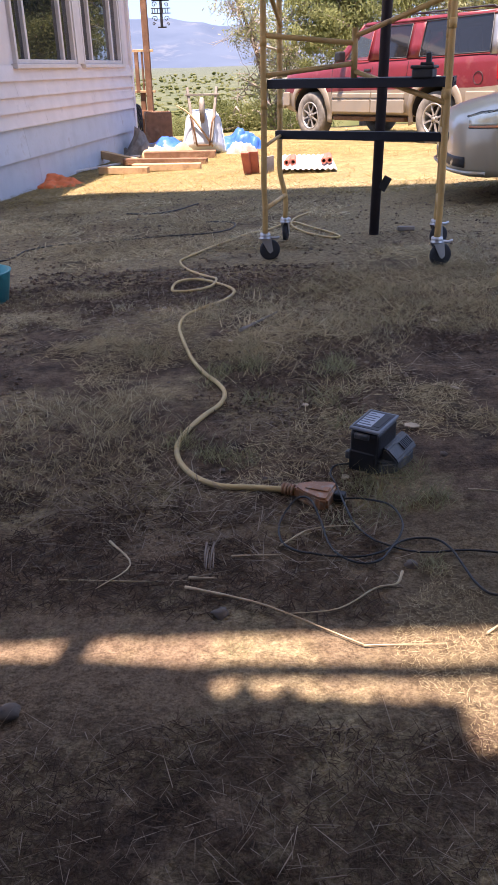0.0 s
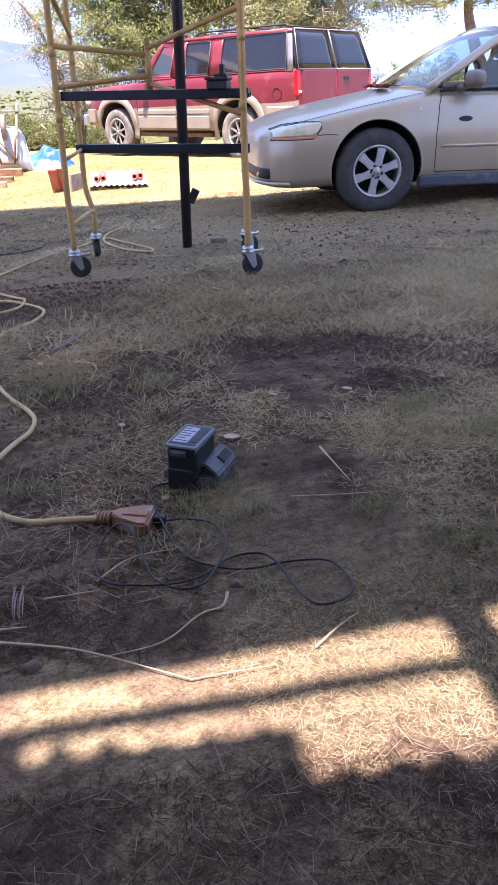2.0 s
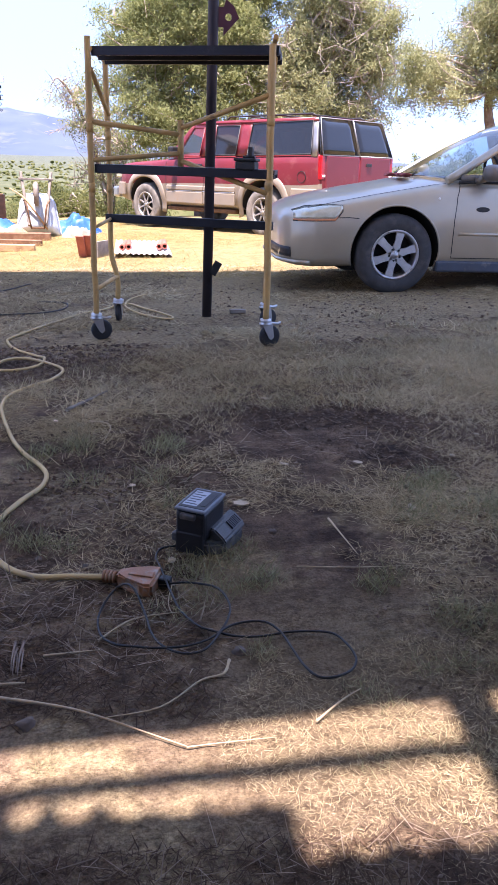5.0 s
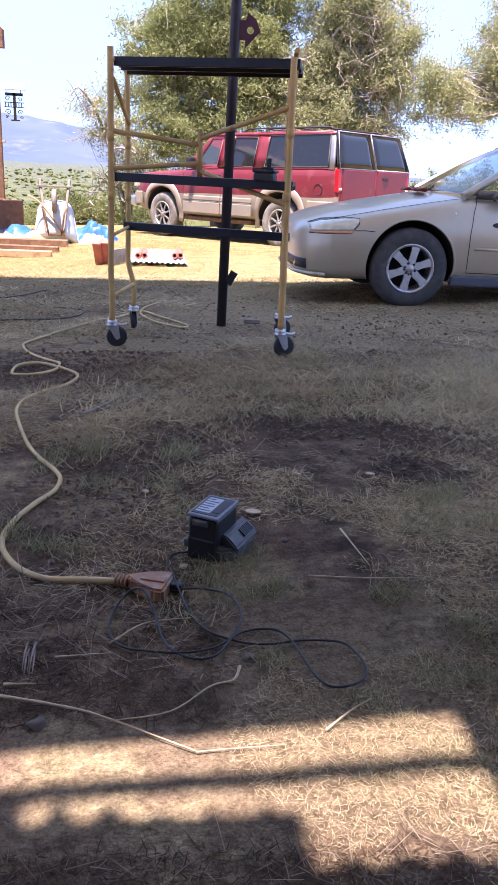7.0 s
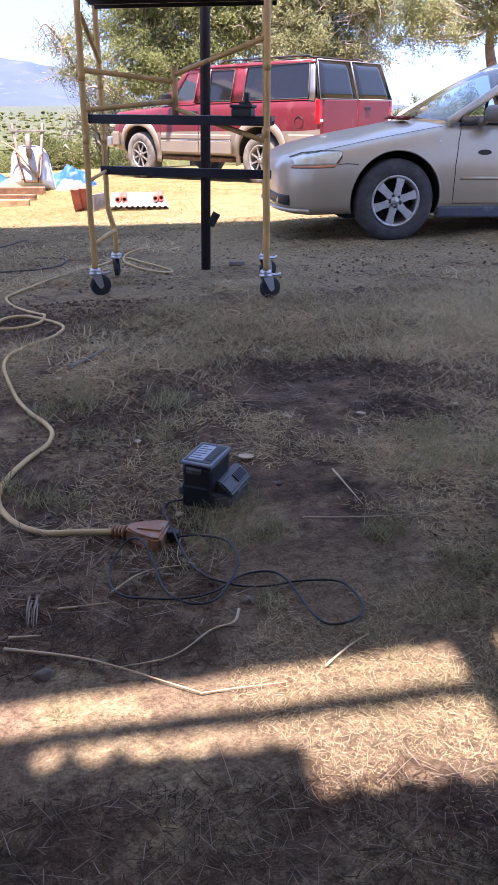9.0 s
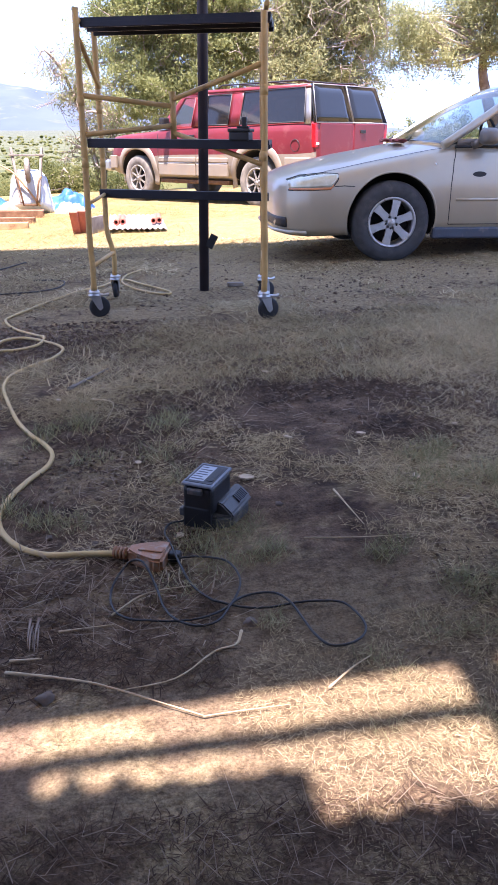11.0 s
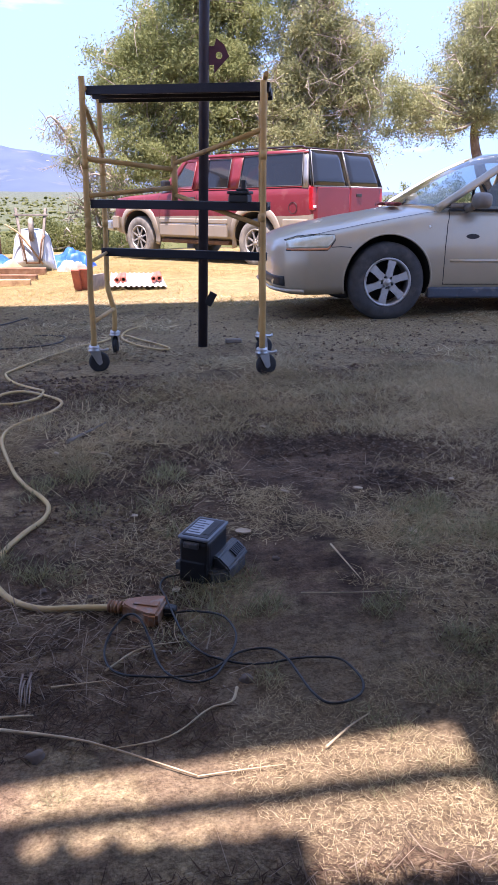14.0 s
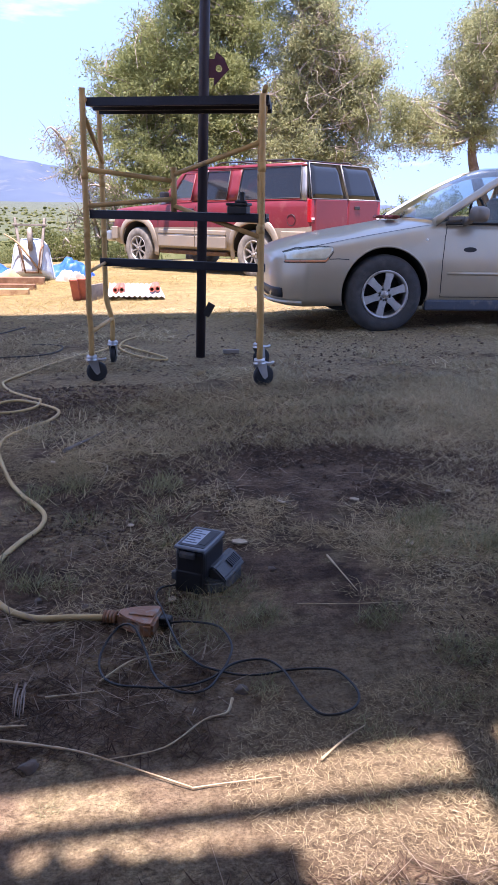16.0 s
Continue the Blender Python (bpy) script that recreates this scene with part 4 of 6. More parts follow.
def wheelbarrow():
    x, y = -1.83, 13.25
    w = thing("wheelbarrow", pose(x, y, gz(x, y), 0, 0, 6), "upturned pale blue wheelbarrow leaning with its legs out", "wheelbarrow")
    lean = Matrix.Rotation(radians(-14), 4, "X")

    def tray(u, v):
        # v: 0 rim at the ground, 1 rim at the top; bulges towards the camera
        half = 0.36 * (1 - 0.30 * v) * (1 - 0.25 * max(0, v - 0.85) / 0.15)
        a = 2 * u - 1
        deep = 0.26 * (1 - abs(a) ** 4) * min(1, 5 * v + 0.25) * min(1, 4 * (1 - v) + 0.35)
        return lean @ Vector((a * half, -deep, 0.66 * v))
    bm = bmesh.new()
    patch(bm, tray, 22, 16, 0.006)
    part("tray", bm, M_tray, w, "", True)
    bm = bmesh.new()
    tube(bm, [tray(0, v / 10) for v in range(11)] + [tray(u / 10, 1) for u in range(1, 11)] + [tray(1, 1 - v / 10) for v in range(1, 11)], 0.012, 6)
    part("rim", bm, M_tray, w)
    for sx in (-1, 1):
        bm = bmesh.new()
        beam(bm, lean @ Vector((sx * 0.13, -0.31, 0.12)), lean @ Vector((sx * 0.235, -0.16, 0.98)), 0.04, 0.04)
        part("handle", bm, M_greywood, w, "grey wooden handle")
        bm = bmesh.new()
        tube(bm, spline([lean @ Vector((sx * 0.20, -0.27, 0.52)), lean @ Vector((sx * 0.15, -0.40, 0.40)), lean @ Vector((sx * 0.10, -0.34, 0.08))], 4), 0.014, 6)
        part("leg", bm, M_rust, w, "rusty brown leg")
    bm = bmesh.new()
    beam(bm, lean @ Vector((-0.27, -0.21, 0.86)), lean @ Vector((0.27, -0.21, 0.86)), 0.03, 0.03)
    part("crossbar", bm, M_greywood, w)
    bm = bmesh.new()
    beam(bm, lean @ Vector((-0.11, -0.33, 0.08)), lean @ Vector((0.11, -0.33, 0.08)), 0.03, 0.03)
    part("leg_brace", bm, M_rust, w)
    bm = bmesh.new()
    lathe(bm, [(0, -0.035), (0.09, -0.035), (0.15, -0.04), (0.185, -0.02), (0.185, 0.02), (0.15, 0.04), (0.09, 0.035), (0, 0.035)], 26, lean @ pose(0.0, -0.36, 0.60, 0, 90, 0))
    part("wheel", bm, M_greywood, w, "dusty brown wheel between the handles")
    st = thing("branch", pose(-2.12, 13.05, 0.0), "bleached crooked branch leaning on the wheelbarrow", "branch")
    bm = bmesh.new()
    tube(bm, spline([(0.46, 0, -0.25), (0.28, -0.02, 0.02), (0.1, 0, 0.24), (-0.1, 0.05, 0.36)], 4), [0.016] * 8 + [0.014, 0.013, 0.012, 0.011, 0.01], 7)
    part("stem", bm, M_lumber, st)


wheelbarrow()


def heap(name, x, y, w, d, h, material, label, category, seed, rough=0.35):
    """A slumped, wrinkled pile of cloth or straw."""
    bm = bmesh.new()
    nv = 22
    g = [[None] * (nv + 1) for _ in range(nv + 1)]
    for i in range(nv + 1):
        for j in range(nv + 1):
            a, b = 2 * i / nv - 1, 2 * j / nv - 1
            e = max(0, 1 - (a * a + b * b))
            k = noise.noise((a * 2.1 + seed, b * 2.1, seed)) + 0.5 * noise.noise((a * 6 + seed, b * 6, 1.0))
            z = h * (e ** 0.7) * (1 + rough * 2 * k) + 0.03 * e * noise.noise((a * 14, b * 14, seed)) - 0.03 * (1 - e)
            xx = x + a * w * (1 + 0.25 * k)
            yy = y + b * d * (1 + 0.25 * k)
            g[i][j] = bm.verts.new((xx - x, yy - y, gz(xx, yy) - gz(x, y) + max(-0.05, z)))
    for i in range(nv):
        for j in range(nv):
            bm.faces.new((g[i][j], g[i + 1][j], g[i + 1][j + 1], g[i][j + 1])).smooth = True
    o = part(name, bm, material)
    o.matrix_basis = pose(x, y, gz(x, y))
    return tagged(o, label, category)


heap("tarp", -2.45, 13.75, 0.55, 0.45, 0.22, M_tarp, "crumpled blue tarp lying behind the wheelbarrow", "tarp", 1.3)
heap("tarp", -1.30, 13.9, 0.42, 0.35, 0.24, M_tarp, "crumpled blue tarp bunched beside the wheelbarrow", "tarp", 4.7)
heap("sack", -1.22, 13.1, 0.26, 0.2, 0.14, M_seat, "pale torn sack on the dry grass", "sack", 8.1)
heap("netting", -3.35, 10.05, 0.42, 0.35, 0.07, M_orange, "crumpled bright orange plastic netting on the grass", "netting", 2.2, 0.6)
heap("straw_pile", -2.35, 12.75, 0.45, 0.3, 0.16, M_lumber, "heap of pale straw and wood scraps", "pile", 5.5, 0.5)
heap("brush_pile", -2.95, 13.6, 0.4, 0.4, 0.24, M_greywood, "heap of grey brush against the house", "pile", 6.5, 0.6)


def plank(x, y, z, length, w, h, turn, material, label, tilt=0.0):
    bm = bmesh.new()
    box(bm, (-length / 2, -w / 2, 0), (length / 2, w / 2, h), 0.006)
    o = part("plank", bm, material)
    o.matrix_basis = pose(x, y, gz(x, y) + z, 0, tilt, turn)
    return tagged(o, label, "plank", "scrap lumber")


plank(-2.05, 11.05, 0, 0.95, 0.14, 0.09, 2, M_lumber, "thick sun-bleached timber lying on dry grass")
plank(-2.2, 11.75, 0, 1.25, 0.14, 0.09, -3, M_redwood, "reddish-brown timber lying on dry grass")
plank(-2.1, 12.5, 0, 1.1, 0.2, 0.12, 4, M_redwood, "reddish-brown timber by the wheelbarrow")
plank(-2.62, 10.9, 0, 0.7, 0.12, 0.09, -6, M_lumber, "short weathered timber lying on dry grass")
plank(-3.0, 12.2, 0.03, 0.75, 0.10, 0.11, -32, M_lumber, "pale cut timber by the house wall", 6)
plank(-3.3, 11.4, 0.01, 1.6, 0.04, 0.03, 66, M_sheet, "thin white strip along the house wall")
plank(-2.75, 13.1, 0.02, 1.3, 0.06, 0.03, 42, M_sheet, "thin pale strip lying by the wheelbarrow")
for i, (x, y, tn, lean) in enumerate(((-0.86, 10.15, 80, 62), (-0.76, 10.18, 86, 66), (-0.80, 10.32, 84, 58))):
    bm = bmesh.new()
    box(bm, (-0.17, -0.05, -0.025), (0.17, 0.05, 0.025), 0.008)
    o = part("clay_tile", bm, M_brick)
    o.matrix_basis = pose(x, y, gz(x, y) + 0.13, 0, lean, tn)
    tagged(o, "red clay tile leaning in a small stack", "tile", "leaning clay tiles")
bm = bmesh.new()
box(bm, (-0.15, -0.012, 0), (0.15, 0.012, 0.2), 0.004)
o = part("slate", bm, M_greywood)
o.matrix_basis = pose(-0.60, 10.2, gz(-0.6, 10.2), 0, 0, 65)
tagged(o, "grey slab standing beside the clay tiles", "slab")


def roof_sheet():
    bm = bmesh.new()
    x, y = -0.12, 10.85
    patch(bm, lambda u, v: ((u - 0.5) * 0.72 - (v - 0.5) * 0.06, (v - 0.5) * 1.7, 0.045 + 0.009 * math.cos(2 * math.pi * (u * 0.72) / 0.0677) + 0.01 * math.sin(2 * math.pi * v * 5)), 96, 24, 0.004)
    o = part("corrugated_panel", bm, M_sheet)
    o.matrix_basis = pose(x, y, gz(x, y), 0, 0, 0)
    tagged(o, "white corrugated panel lying on the dry grass", "panel")
    for i, (px, py) in enumerate(((-0.37, 10.33), (-0.285, 10.36), (0.105, 10.33), (0.18, 10.37))):
        bm = bmesh.new()
        n = 14
        ang = [math.pi * 2 * k / 24 for k in range(25)]
        rings = []
        for yy, r in ((0, 0.037), (0.46, 0.036)):
            rings.append(([bm.verts.new((r * math.cos(a), yy, r * math.sin(a))) for a in ang[:-1]], [bm.verts.new(((r - 0.014) * math.cos(a), yy, (r - 0.014) * math.sin(a))) for a in ang[:-1]]))
        for k in range(24):
            j = (k + 1) % 24
            (o0, i0), (o1, i1) = rings
            bm.faces.new((o0[k], o0[j], o1[j], o1[k])).smooth = True
            bm.faces.new((i0[k], i1[k], i1[j], i0[j])).smooth = True
            bm.faces.new((o0[k], i0[k], i0[j], o0[j]))
            bm.faces.new((o1[k], o1[j], i1[j], i1[k]))
        o = part("clay_pipe", bm, M_brick)
        o.matrix_basis = pose(px, py, gz(px, py) + 0.10, 2, 0, -4 + 5 * (i % 2))
        tagged(o, "short red clay pipe lying on the panel", "pipe", "pipes on the panel")


roof_sheet()
bm = bmesh.new()
tube(bm, [(6.5, 30, 3.2), (9, 30, 3.45), (13, 30, 4.0)], 0.012, 5)
tagged(part("cable", bm, M_dark), "thin overhead cable beyond the trees", "cable")

# ---- vehicles ----
def hollow(ob, cutters):
    """Cuts the closed meshes out of ob for good."""
    for c in cutters:
        c.parent = ob.parent
        mod = ob.modifiers.new("cut", "BOOLEAN")
        mod.operation, mod.object, mod.solver = "DIFFERENCE", c, "EXACT"
    me = bpy.data.meshes.new_from_object(ob.evaluated_get(bpy.context.evaluated_depsgraph_get()))
    ob.modifiers.clear()
    ob.data = me
    kinds = {}
    for p in me.polygons:
        for k in p.edge_keys:
            kinds.setdefault(k, set()).add(p.material_index)
    for e in me.edges:
        e.use_edge_sharp = len(kinds[e.key]) > 1
    for c in cutters:
        bpy.data.objects.remove(c)


def arch_cutter(x, z, r, y0, y1, flat=1.0):
    bm = bmesh.new()
    pts = [(r * math.cos(a) , r * math.sin(a) * flat) for a in [2 * math.pi * k / 40 for k in range(40)]]
    prism(bm, pts, y1 - y0, pose(x, y1, z, 90))
    bmesh.ops.recalc_face_normals(bm, faces=bm.faces)
    # cavity faces take the near-black underside colour
    for f in bm.faces:
        f.material_index = 1
    me = bpy.data.meshes.new("cutter")
    bm.to_mesh(me)
    bm.free()
    me.materials.append(M_underside)
    me.materials.append(M_underside)
    return new("cutter", me)


def interp(table, x):
    t = sorted(table)
    xs = [r[0] for r in t]
    return [float(np.interp(x, xs, [r[i] for r in t])) for i in range(1, len(t[0]))]


class Shell:
    """A lofted body: at each station a half section of (width share, height)."""

    def __init__(self, stations, section):
        self.stations, self.section = stations, section

    def half(self, x):
        return self.section(*interp(self.stations, x))

    def y(self, x, z):
        s = self.half(x)
        k = max(range(len(s)), key=lambda i: s[i][0])
        up = s[k:]
        dn = s[:k + 1]
        if z >= s[k][1]:
            return float(np.interp(z, [p[1] for p in up], [p[0] for p in up]))
        return float(np.interp(z, [p[1] for p in dn], [p[0] for p in dn]))

    def mesh(self, xs, index=None):
        bm = bmesh.new()
        rings = []
        for x in xs:
            h = self.half(x)
            pts = [(y, z) for y, z in h] + [(-y, z) for y, z in h[-2:0:-1]]
            rings.append([bm.verts.new((x, y, z)) for y, z in pts])
        n = len(rings[0])
        for a, b in zip(rings, rings[1:]):
            for k in range(n):
                f = bm.faces.new((a[k], a[(k + 1) % n], b[(k + 1) % n], b[k]))
                f.smooth = True
        bm.faces.new(rings[0])
        bm.faces.new(rings[-1][::-1])
        return bm


def wheel(parent, x, y, r, rim, width, side, tyre_m, rim_m, spokes, wide, nuts, drop=0.0):
    """Tyre, dished rim with spokes, hub cap and nuts; side is the way that it faces (+1 left)."""
    m = pose(x, y, r - drop, -90 * side)
    t = thing_part("wheel", parent, m)
    bm = bmesh.new()
    w = width
    lathe(bm, [(rim - 0.012, -w + 0.02), (rim, -w + 0.004), (r * 0.83, -w), (r * 0.96, -w + 0.025), (r, -w + 0.05), (r, -0.05),
               (r * 0.965, -0.022), (r * 0.86, 0.002), (rim + 0.012, -0.004), (rim, -0.012), (rim - 0.012, -0.03)], 48)
    part("tyre", bm, tyre_m, t)
    bm = bmesh.new()
    lathe(bm, [(rim, -0.012), (rim + 0.004, -0.004), (rim - 0.008, -0.001), (rim - 0.02, -0.012), (rim - 0.026, -0.1), (rim - 0.02, -w + 0.02)], 48)
    for k in range(spokes):
        a = 2 * math.pi * k / spokes + 0.32
        q = Matrix.Rotation(a, 4, "Z")
        vs = prism(bm, [(0.03, -wide * 0.62), (rim * 0.55, -wide * 0.5), (rim - 0.012, -wide * 0.66), (rim - 0.012, wide * 0.66),
                        (rim * 0.55, wide * 0.5), (0.03, wide * 0.62)], 0.022)
        bmesh.ops.transform(bm, matrix=q @ pose(0, 0, -0.036), verts=vs)
    lathe(bm, [(0.0, -0.002), (0.03, -0.004), (0.034, -0.016), (0.062, -0.018), (0.066, -0.05)], 24)
    part("rim", bm, rim_m, t)
    for k in range(nuts):
        a = 2 * math.pi * k / nuts + 0.2
        bm = bmesh.new()
        lathe(bm, [(0, -0.008), (0.009, -0.009), (0.011, -0.03)], 6, pose(0.05 * math.cos(a), 0.05 * math.sin(a), 0))
        part("lug_nut", bm, M_dark, t)
    bm = bmesh.new()
    lathe(bm, [(0, -0.13), (rim - 0.03, -0.13), (rim - 0.03, -0.14), (0, -0.14)], 24)
    part("brake_disc", bm, M_underside, t, "dark brake disc")


def on_side(shell, pts, out=0.003):
    return [Vector((x, shell.y(x, z) + out, z)) for x, z in pts]


def dense(pts, n=8):
    out = []
    for a, b in zip(pts, pts[1:]):
        out += [(a[0] + (b[0] - a[0]) * k / n, a[1] + (b[1] - a[1]) * k / n) for k in range(n)]
    return out + [pts[-1]]


def sedan(m):
    car = thing("sedan", m, "dusty champagne silver four-door sedan parked on the dirt", "car")

    def section(w, zb, zs, zt):
        h = zs - zb
        return [(0, zb), (w * 0.84, zb), (w * 0.93, zb + h * 0.05), (w * 0.968, zb + h * 0.16), (w * 0.985, zb + h * 0.36), (w, zb + h * 0.50),
                (w * 0.998, zb + h * 0.62), (w * 0.985, zb + h * 0.76), (w * 0.955, zb + h * 0.9), (w * 0.915, zb + h * 0.97), (w * 0.86, zs),
                (w * 0.74, zs + (zt - zs) * 0.42), (w * 0.55, zs + (zt - zs) * 0.72), (w * 0.28, zs + (zt - zs) * 0.93), (0, zt)]
    st = [(0.995, 0.34, 0.33, 0.50, 0.52), (0.985, 0.50, 0.24, 0.56, 0.585), (0.96, 0.60, 0.20, 0.60, 0.64), (0.92, 0.68, 0.185, 0.625, 0.675),
          (0.85, 0.75, 0.175, 0.65, 0.71), (0.72, 0.815, 0.17, 0.685, 0.75), (0.5, 0.862, 0.18, 0.735, 0.80), (0.24, 0.882, 0.19, 0.79, 0.85),
          (0.0, 0.888, 0.19, 0.835, 0.89), (-0.3, 0.89, 0.19, 0.89, 0.945), (-0.5, 0.89, 0.19, 0.915, 0.955), (-1.0, 0.89, 0.19, 0.925, 0.945),
          (-2.4, 0.89, 0.19, 0.945, 0.955), (-2.9, 0.885, 0.19, 0.965, 0.985), (-3.45, 0.845, 0.2, 0.965, 1.0), (-3.7, 0.78, 0.25, 0.93, 0.96),
          (-3.79, 0.66, 0.32, 0.82, 0.84)]
    sh = Shell(st, section)
    xs = sorted({s[0] for s in st} | {round(0.9 - 0.05 * k, 3) for k in range(92)})
    body = part("body", sh.mesh(xs), [M_silver, M_underside], car, "champagne silver body panels with road dust", True)
    hollow(body, [arch_cutter(x + 0.02, 0.32, 0.395, y0, y1) for x in (0.0, -2.715) for y0, y1 in ((0.55, 1.2), (-1.2, -0.55))])
    for p in body.data.polygons:
        p.use_smooth = True
    for x in (0.0, -2.715):
        for s in (1, -1):
            bm = bmesh.new()
            arc = [(x + 0.02 + 0.397 * math.cos(a), 0.32 + 0.397 * math.sin(a)) for a in [math.radians(-18 + 216 * k / 30) for k in range(31)]]
            tube(bm, [(px, s * (sh.y(px, max(pz, 0.22)) - 0.006), pz) for px, pz in arc], 0.010, 6)
            part("arch_lip", bm, M_silver, car)
        for s in (1, -1):
            wheel(car, x + 0.02, s * 0.875, 0.343, 0.210, 0.2, s, M_tyre, M_alloy, 6, 0.058, 5, 0.04)
    # lamps: amber strip below, clear lens, reflector bowl behind
    for s in (1, -1):
        top = lambda x: float(np.interp(x, [0.5, 0.62, 0.8, 0.9], [0.70, 0.705, 0.68, 0.645]))
        low = lambda x: float(np.interp(x, [0.5, 0.56, 0.9], [0.655, 0.575, 0.56]))
        lamp = thing_part("headlight", car, Matrix.Identity(4))
        lamp["label"] = "yellowed clear plastic headlight"
        bm = bmesh.new()
        patch(bm, lambda u, v: ((0.5 + 0.4 * u), s * (sh.y(0.5 + 0.4 * u, low(0.5 + 0.4 * u) + 0.02 + v * (top(0.5 + 0.4 * u) - low(0.5 + 0.4 * u) - 0.02)) + 0.008),
                                low(0.5 + 0.4 * u) + 0.02 + v * (top(0.5 + 0.4 * u) - low(0.5 + 0.4 * u) - 0.02)), 16, 6, 0.004)
        part("lens", bm, M_lens, lamp)
        bm = bmesh.new()
        patch(bm, lambda u, v: ((0.54 + 0.36 * u), s * (sh.y(0.54 + 0.36 * u, low(0.54 + 0.36 * u) + v * 0.018) + 0.008), low(0.54 + 0.36 * u) + v * 0.018), 16, 2, 0.004)
        part("amber_strip", bm, M_amber, lamp, "amber side marker strip")
        bm = bmesh.new()
        ed = [(0.5 + 0.4 * k / 12) for k in range(13)]
        ring = [(x, top(x)) for x in ed] + [(x, low(x)) for x in ed[::-1]] + [(0.5, top(0.5))]
        tube(bm, [(x, s * (sh.y(x, z) + 0.003), z) for x, z in ring], 0.005, 5)
        part("gasket", bm, M_dark, lamp)
    # grille opening, lower intake, lip
    front = lambda y: float(np.interp(abs(y), [0, 0.34, 0.5, 0.6, 0.68, 0.75, 0.815], [0.997, 0.995, 0.985, 0.96, 0.92, 0.85, 0.72]))
    bm = bmesh.new()
    patch(bm, lambda u, v: (front((2 * u - 1) * 0.40) - 0.012 - 0.045 * v, (2 * u - 1) * 0.40, 0.575 + 0.07 * v), 16, 3, 0.01)
    part("grille", bm, M_dark, car, "black grille")
    bm = bmesh.new()
    patch(bm, lambda u, v: (front((2 * u - 1) * 0.68) + 0.006 * v - 0.004, (2 * u - 1) * 0.68, 0.25 + 0.085 * v), 20, 3, 0.012)
    part("lower_intake", bm, M_dark, car, "black lower bumper intake")
    bm = bmesh.new()
    tube(bm, [(front(u * 0.80) + 0.008, u * 0.80, 0.215) for u in [k / 12 - 1 for k in range(25)]], 0.016, 8)
    part("front_lip", bm, M_silver, car)
    # bumper joint, door gaps, hood gap, rub strip, sill
    for s in (1, -1):
        for pts in ([(0.36, 0.60), (0.45, 0.605), (0.53, 0.60)], [(-0.52, 0.915), (-0.49, 0.8), (-0.475, 0.6), (-0.49, 0.29)],
                    [(-1.55, 0.925), (-1.56, 0.6), (-1.56, 0.29)], [(-2.30, 0.94), (-2.36, 0.75), (-2.28, 0.6)], [(-0.49, 0.285), (-2.2, 0.285)]):
            bm = bmesh.new()
            tube(bm, [Vector((p.x, p.y * s, p.z)) for p in on_side(sh, dense(pts), -0.001)], 0.0045, 5)
            part("panel_gap", bm, M_dark, car, "dark gap between panels")
        bm = bmesh.new()
        tube(bm, [(x, s * interp(st, x)[0] * 0.87, interp(st, x)[2] + 0.001) for x in np.linspace(0.78, -0.40, 24)], 0.0018, 5)
        part("hood_gap", bm, M_dark, car, "dark gap beside the hood")
    for s in (1, -1):
        bm = bmesh.new()
        patch(bm, lambda u, v: (-0.53 - 1.7 * u, s * (sh.y(-0.53 - 1.7 * u, 0.49) + 0.012 * math.sin(math.pi * v)), 0.478 + 0.03 * v), 12, 5, 0.006)
        part("rub_strip", bm, M_silver, car)
        bm = bmesh.new()
        box(bm, (-2.30, s * 0.815 - 0.04, 0.16), (-0.36, s * 0.815 + 0.04, 0.262), 0.02)
        part("sill", bm, M_sill, car, "grey-blue plastic sill")
    bm = bmesh.new()
    prism(bm, [(0.06 * math.cos(a), 0.022 * math.sin(a)) for a in [2 * math.pi * k / 24 for k in range(24)]], 0.004, pose(-0.72, sh.y(-0.72, 0.70) + 0.004, 0.70, 90))
    part("oval_badge", bm, M_dark, car, "small dark oval badge on the door")
    bm = bmesh.new()
    lathe(bm, [(0, 0.004), (0.010, 0.003), (0.011, 0)], 12, pose(-0.33, sh.y(-0.33, 0.78), 0.78, -90))
    part("paint_chip", bm, M_white, car, "round white spot on the fender")
    # cabin: pillars, roof, glass
    yb, yt = 0.80, 0.60
    side = {"a0": (-0.46, yb, 0.925), "a1": (-1.30, yt, 1.385), "c1": (-2.55, yt * 0.97, 1.375), "c0": (-3.12, yb * 0.98, 0.975)}
    bm = bmesh.new()
    patch(bm, lambda u, v: (-0.28 - 0.16 * (2 * u - 1) ** 2 - v * (0.88 - 0.0 * u) + 0.04 * (1 - (2 * u - 1) ** 2) * v, (2 * u - 1) * (0.78 - 0.2 * v),
                            0.955 - 0.02 * (2 * u - 1) ** 2 + v * 0.455 + 0.03 * math.sin(math.pi * v) + 0.012 * (1 - (2 * u - 1) ** 2)), 14, 8)
    g = part("windshield", bm, M_glass, car, "clear windshield reflecting the sky")
    g.visible_shadow = False
    bm = bmesh.new()
    patch(bm, lambda u, v: (-2.62 - v * 0.56, (2 * u - 1) * (0.57 + 0.16 * v), 1.40 - 0.41 * v - 0.012 * (2 * u - 1) ** 2), 8, 4)
    g = part("rear_window", bm, M_glass, car)
    g.visible_shadow = False
    bm = bmesh.new()
    patch(bm, lambda u, v: (-1.16 - 1.46 * u, (2 * v - 1) * 0.605, 1.395 + 0.045 * math.sin(math.pi * (0.15 + 0.75 * u)) - 0.03 * abs(2 * v - 1) ** 3), 12, 8, 0.03)
    part("roof", bm, M_silver, car)
    for s in (1, -1):
        f = lambda p: (p[0], p[1] * s, p[2])
        bm = bmesh.new()
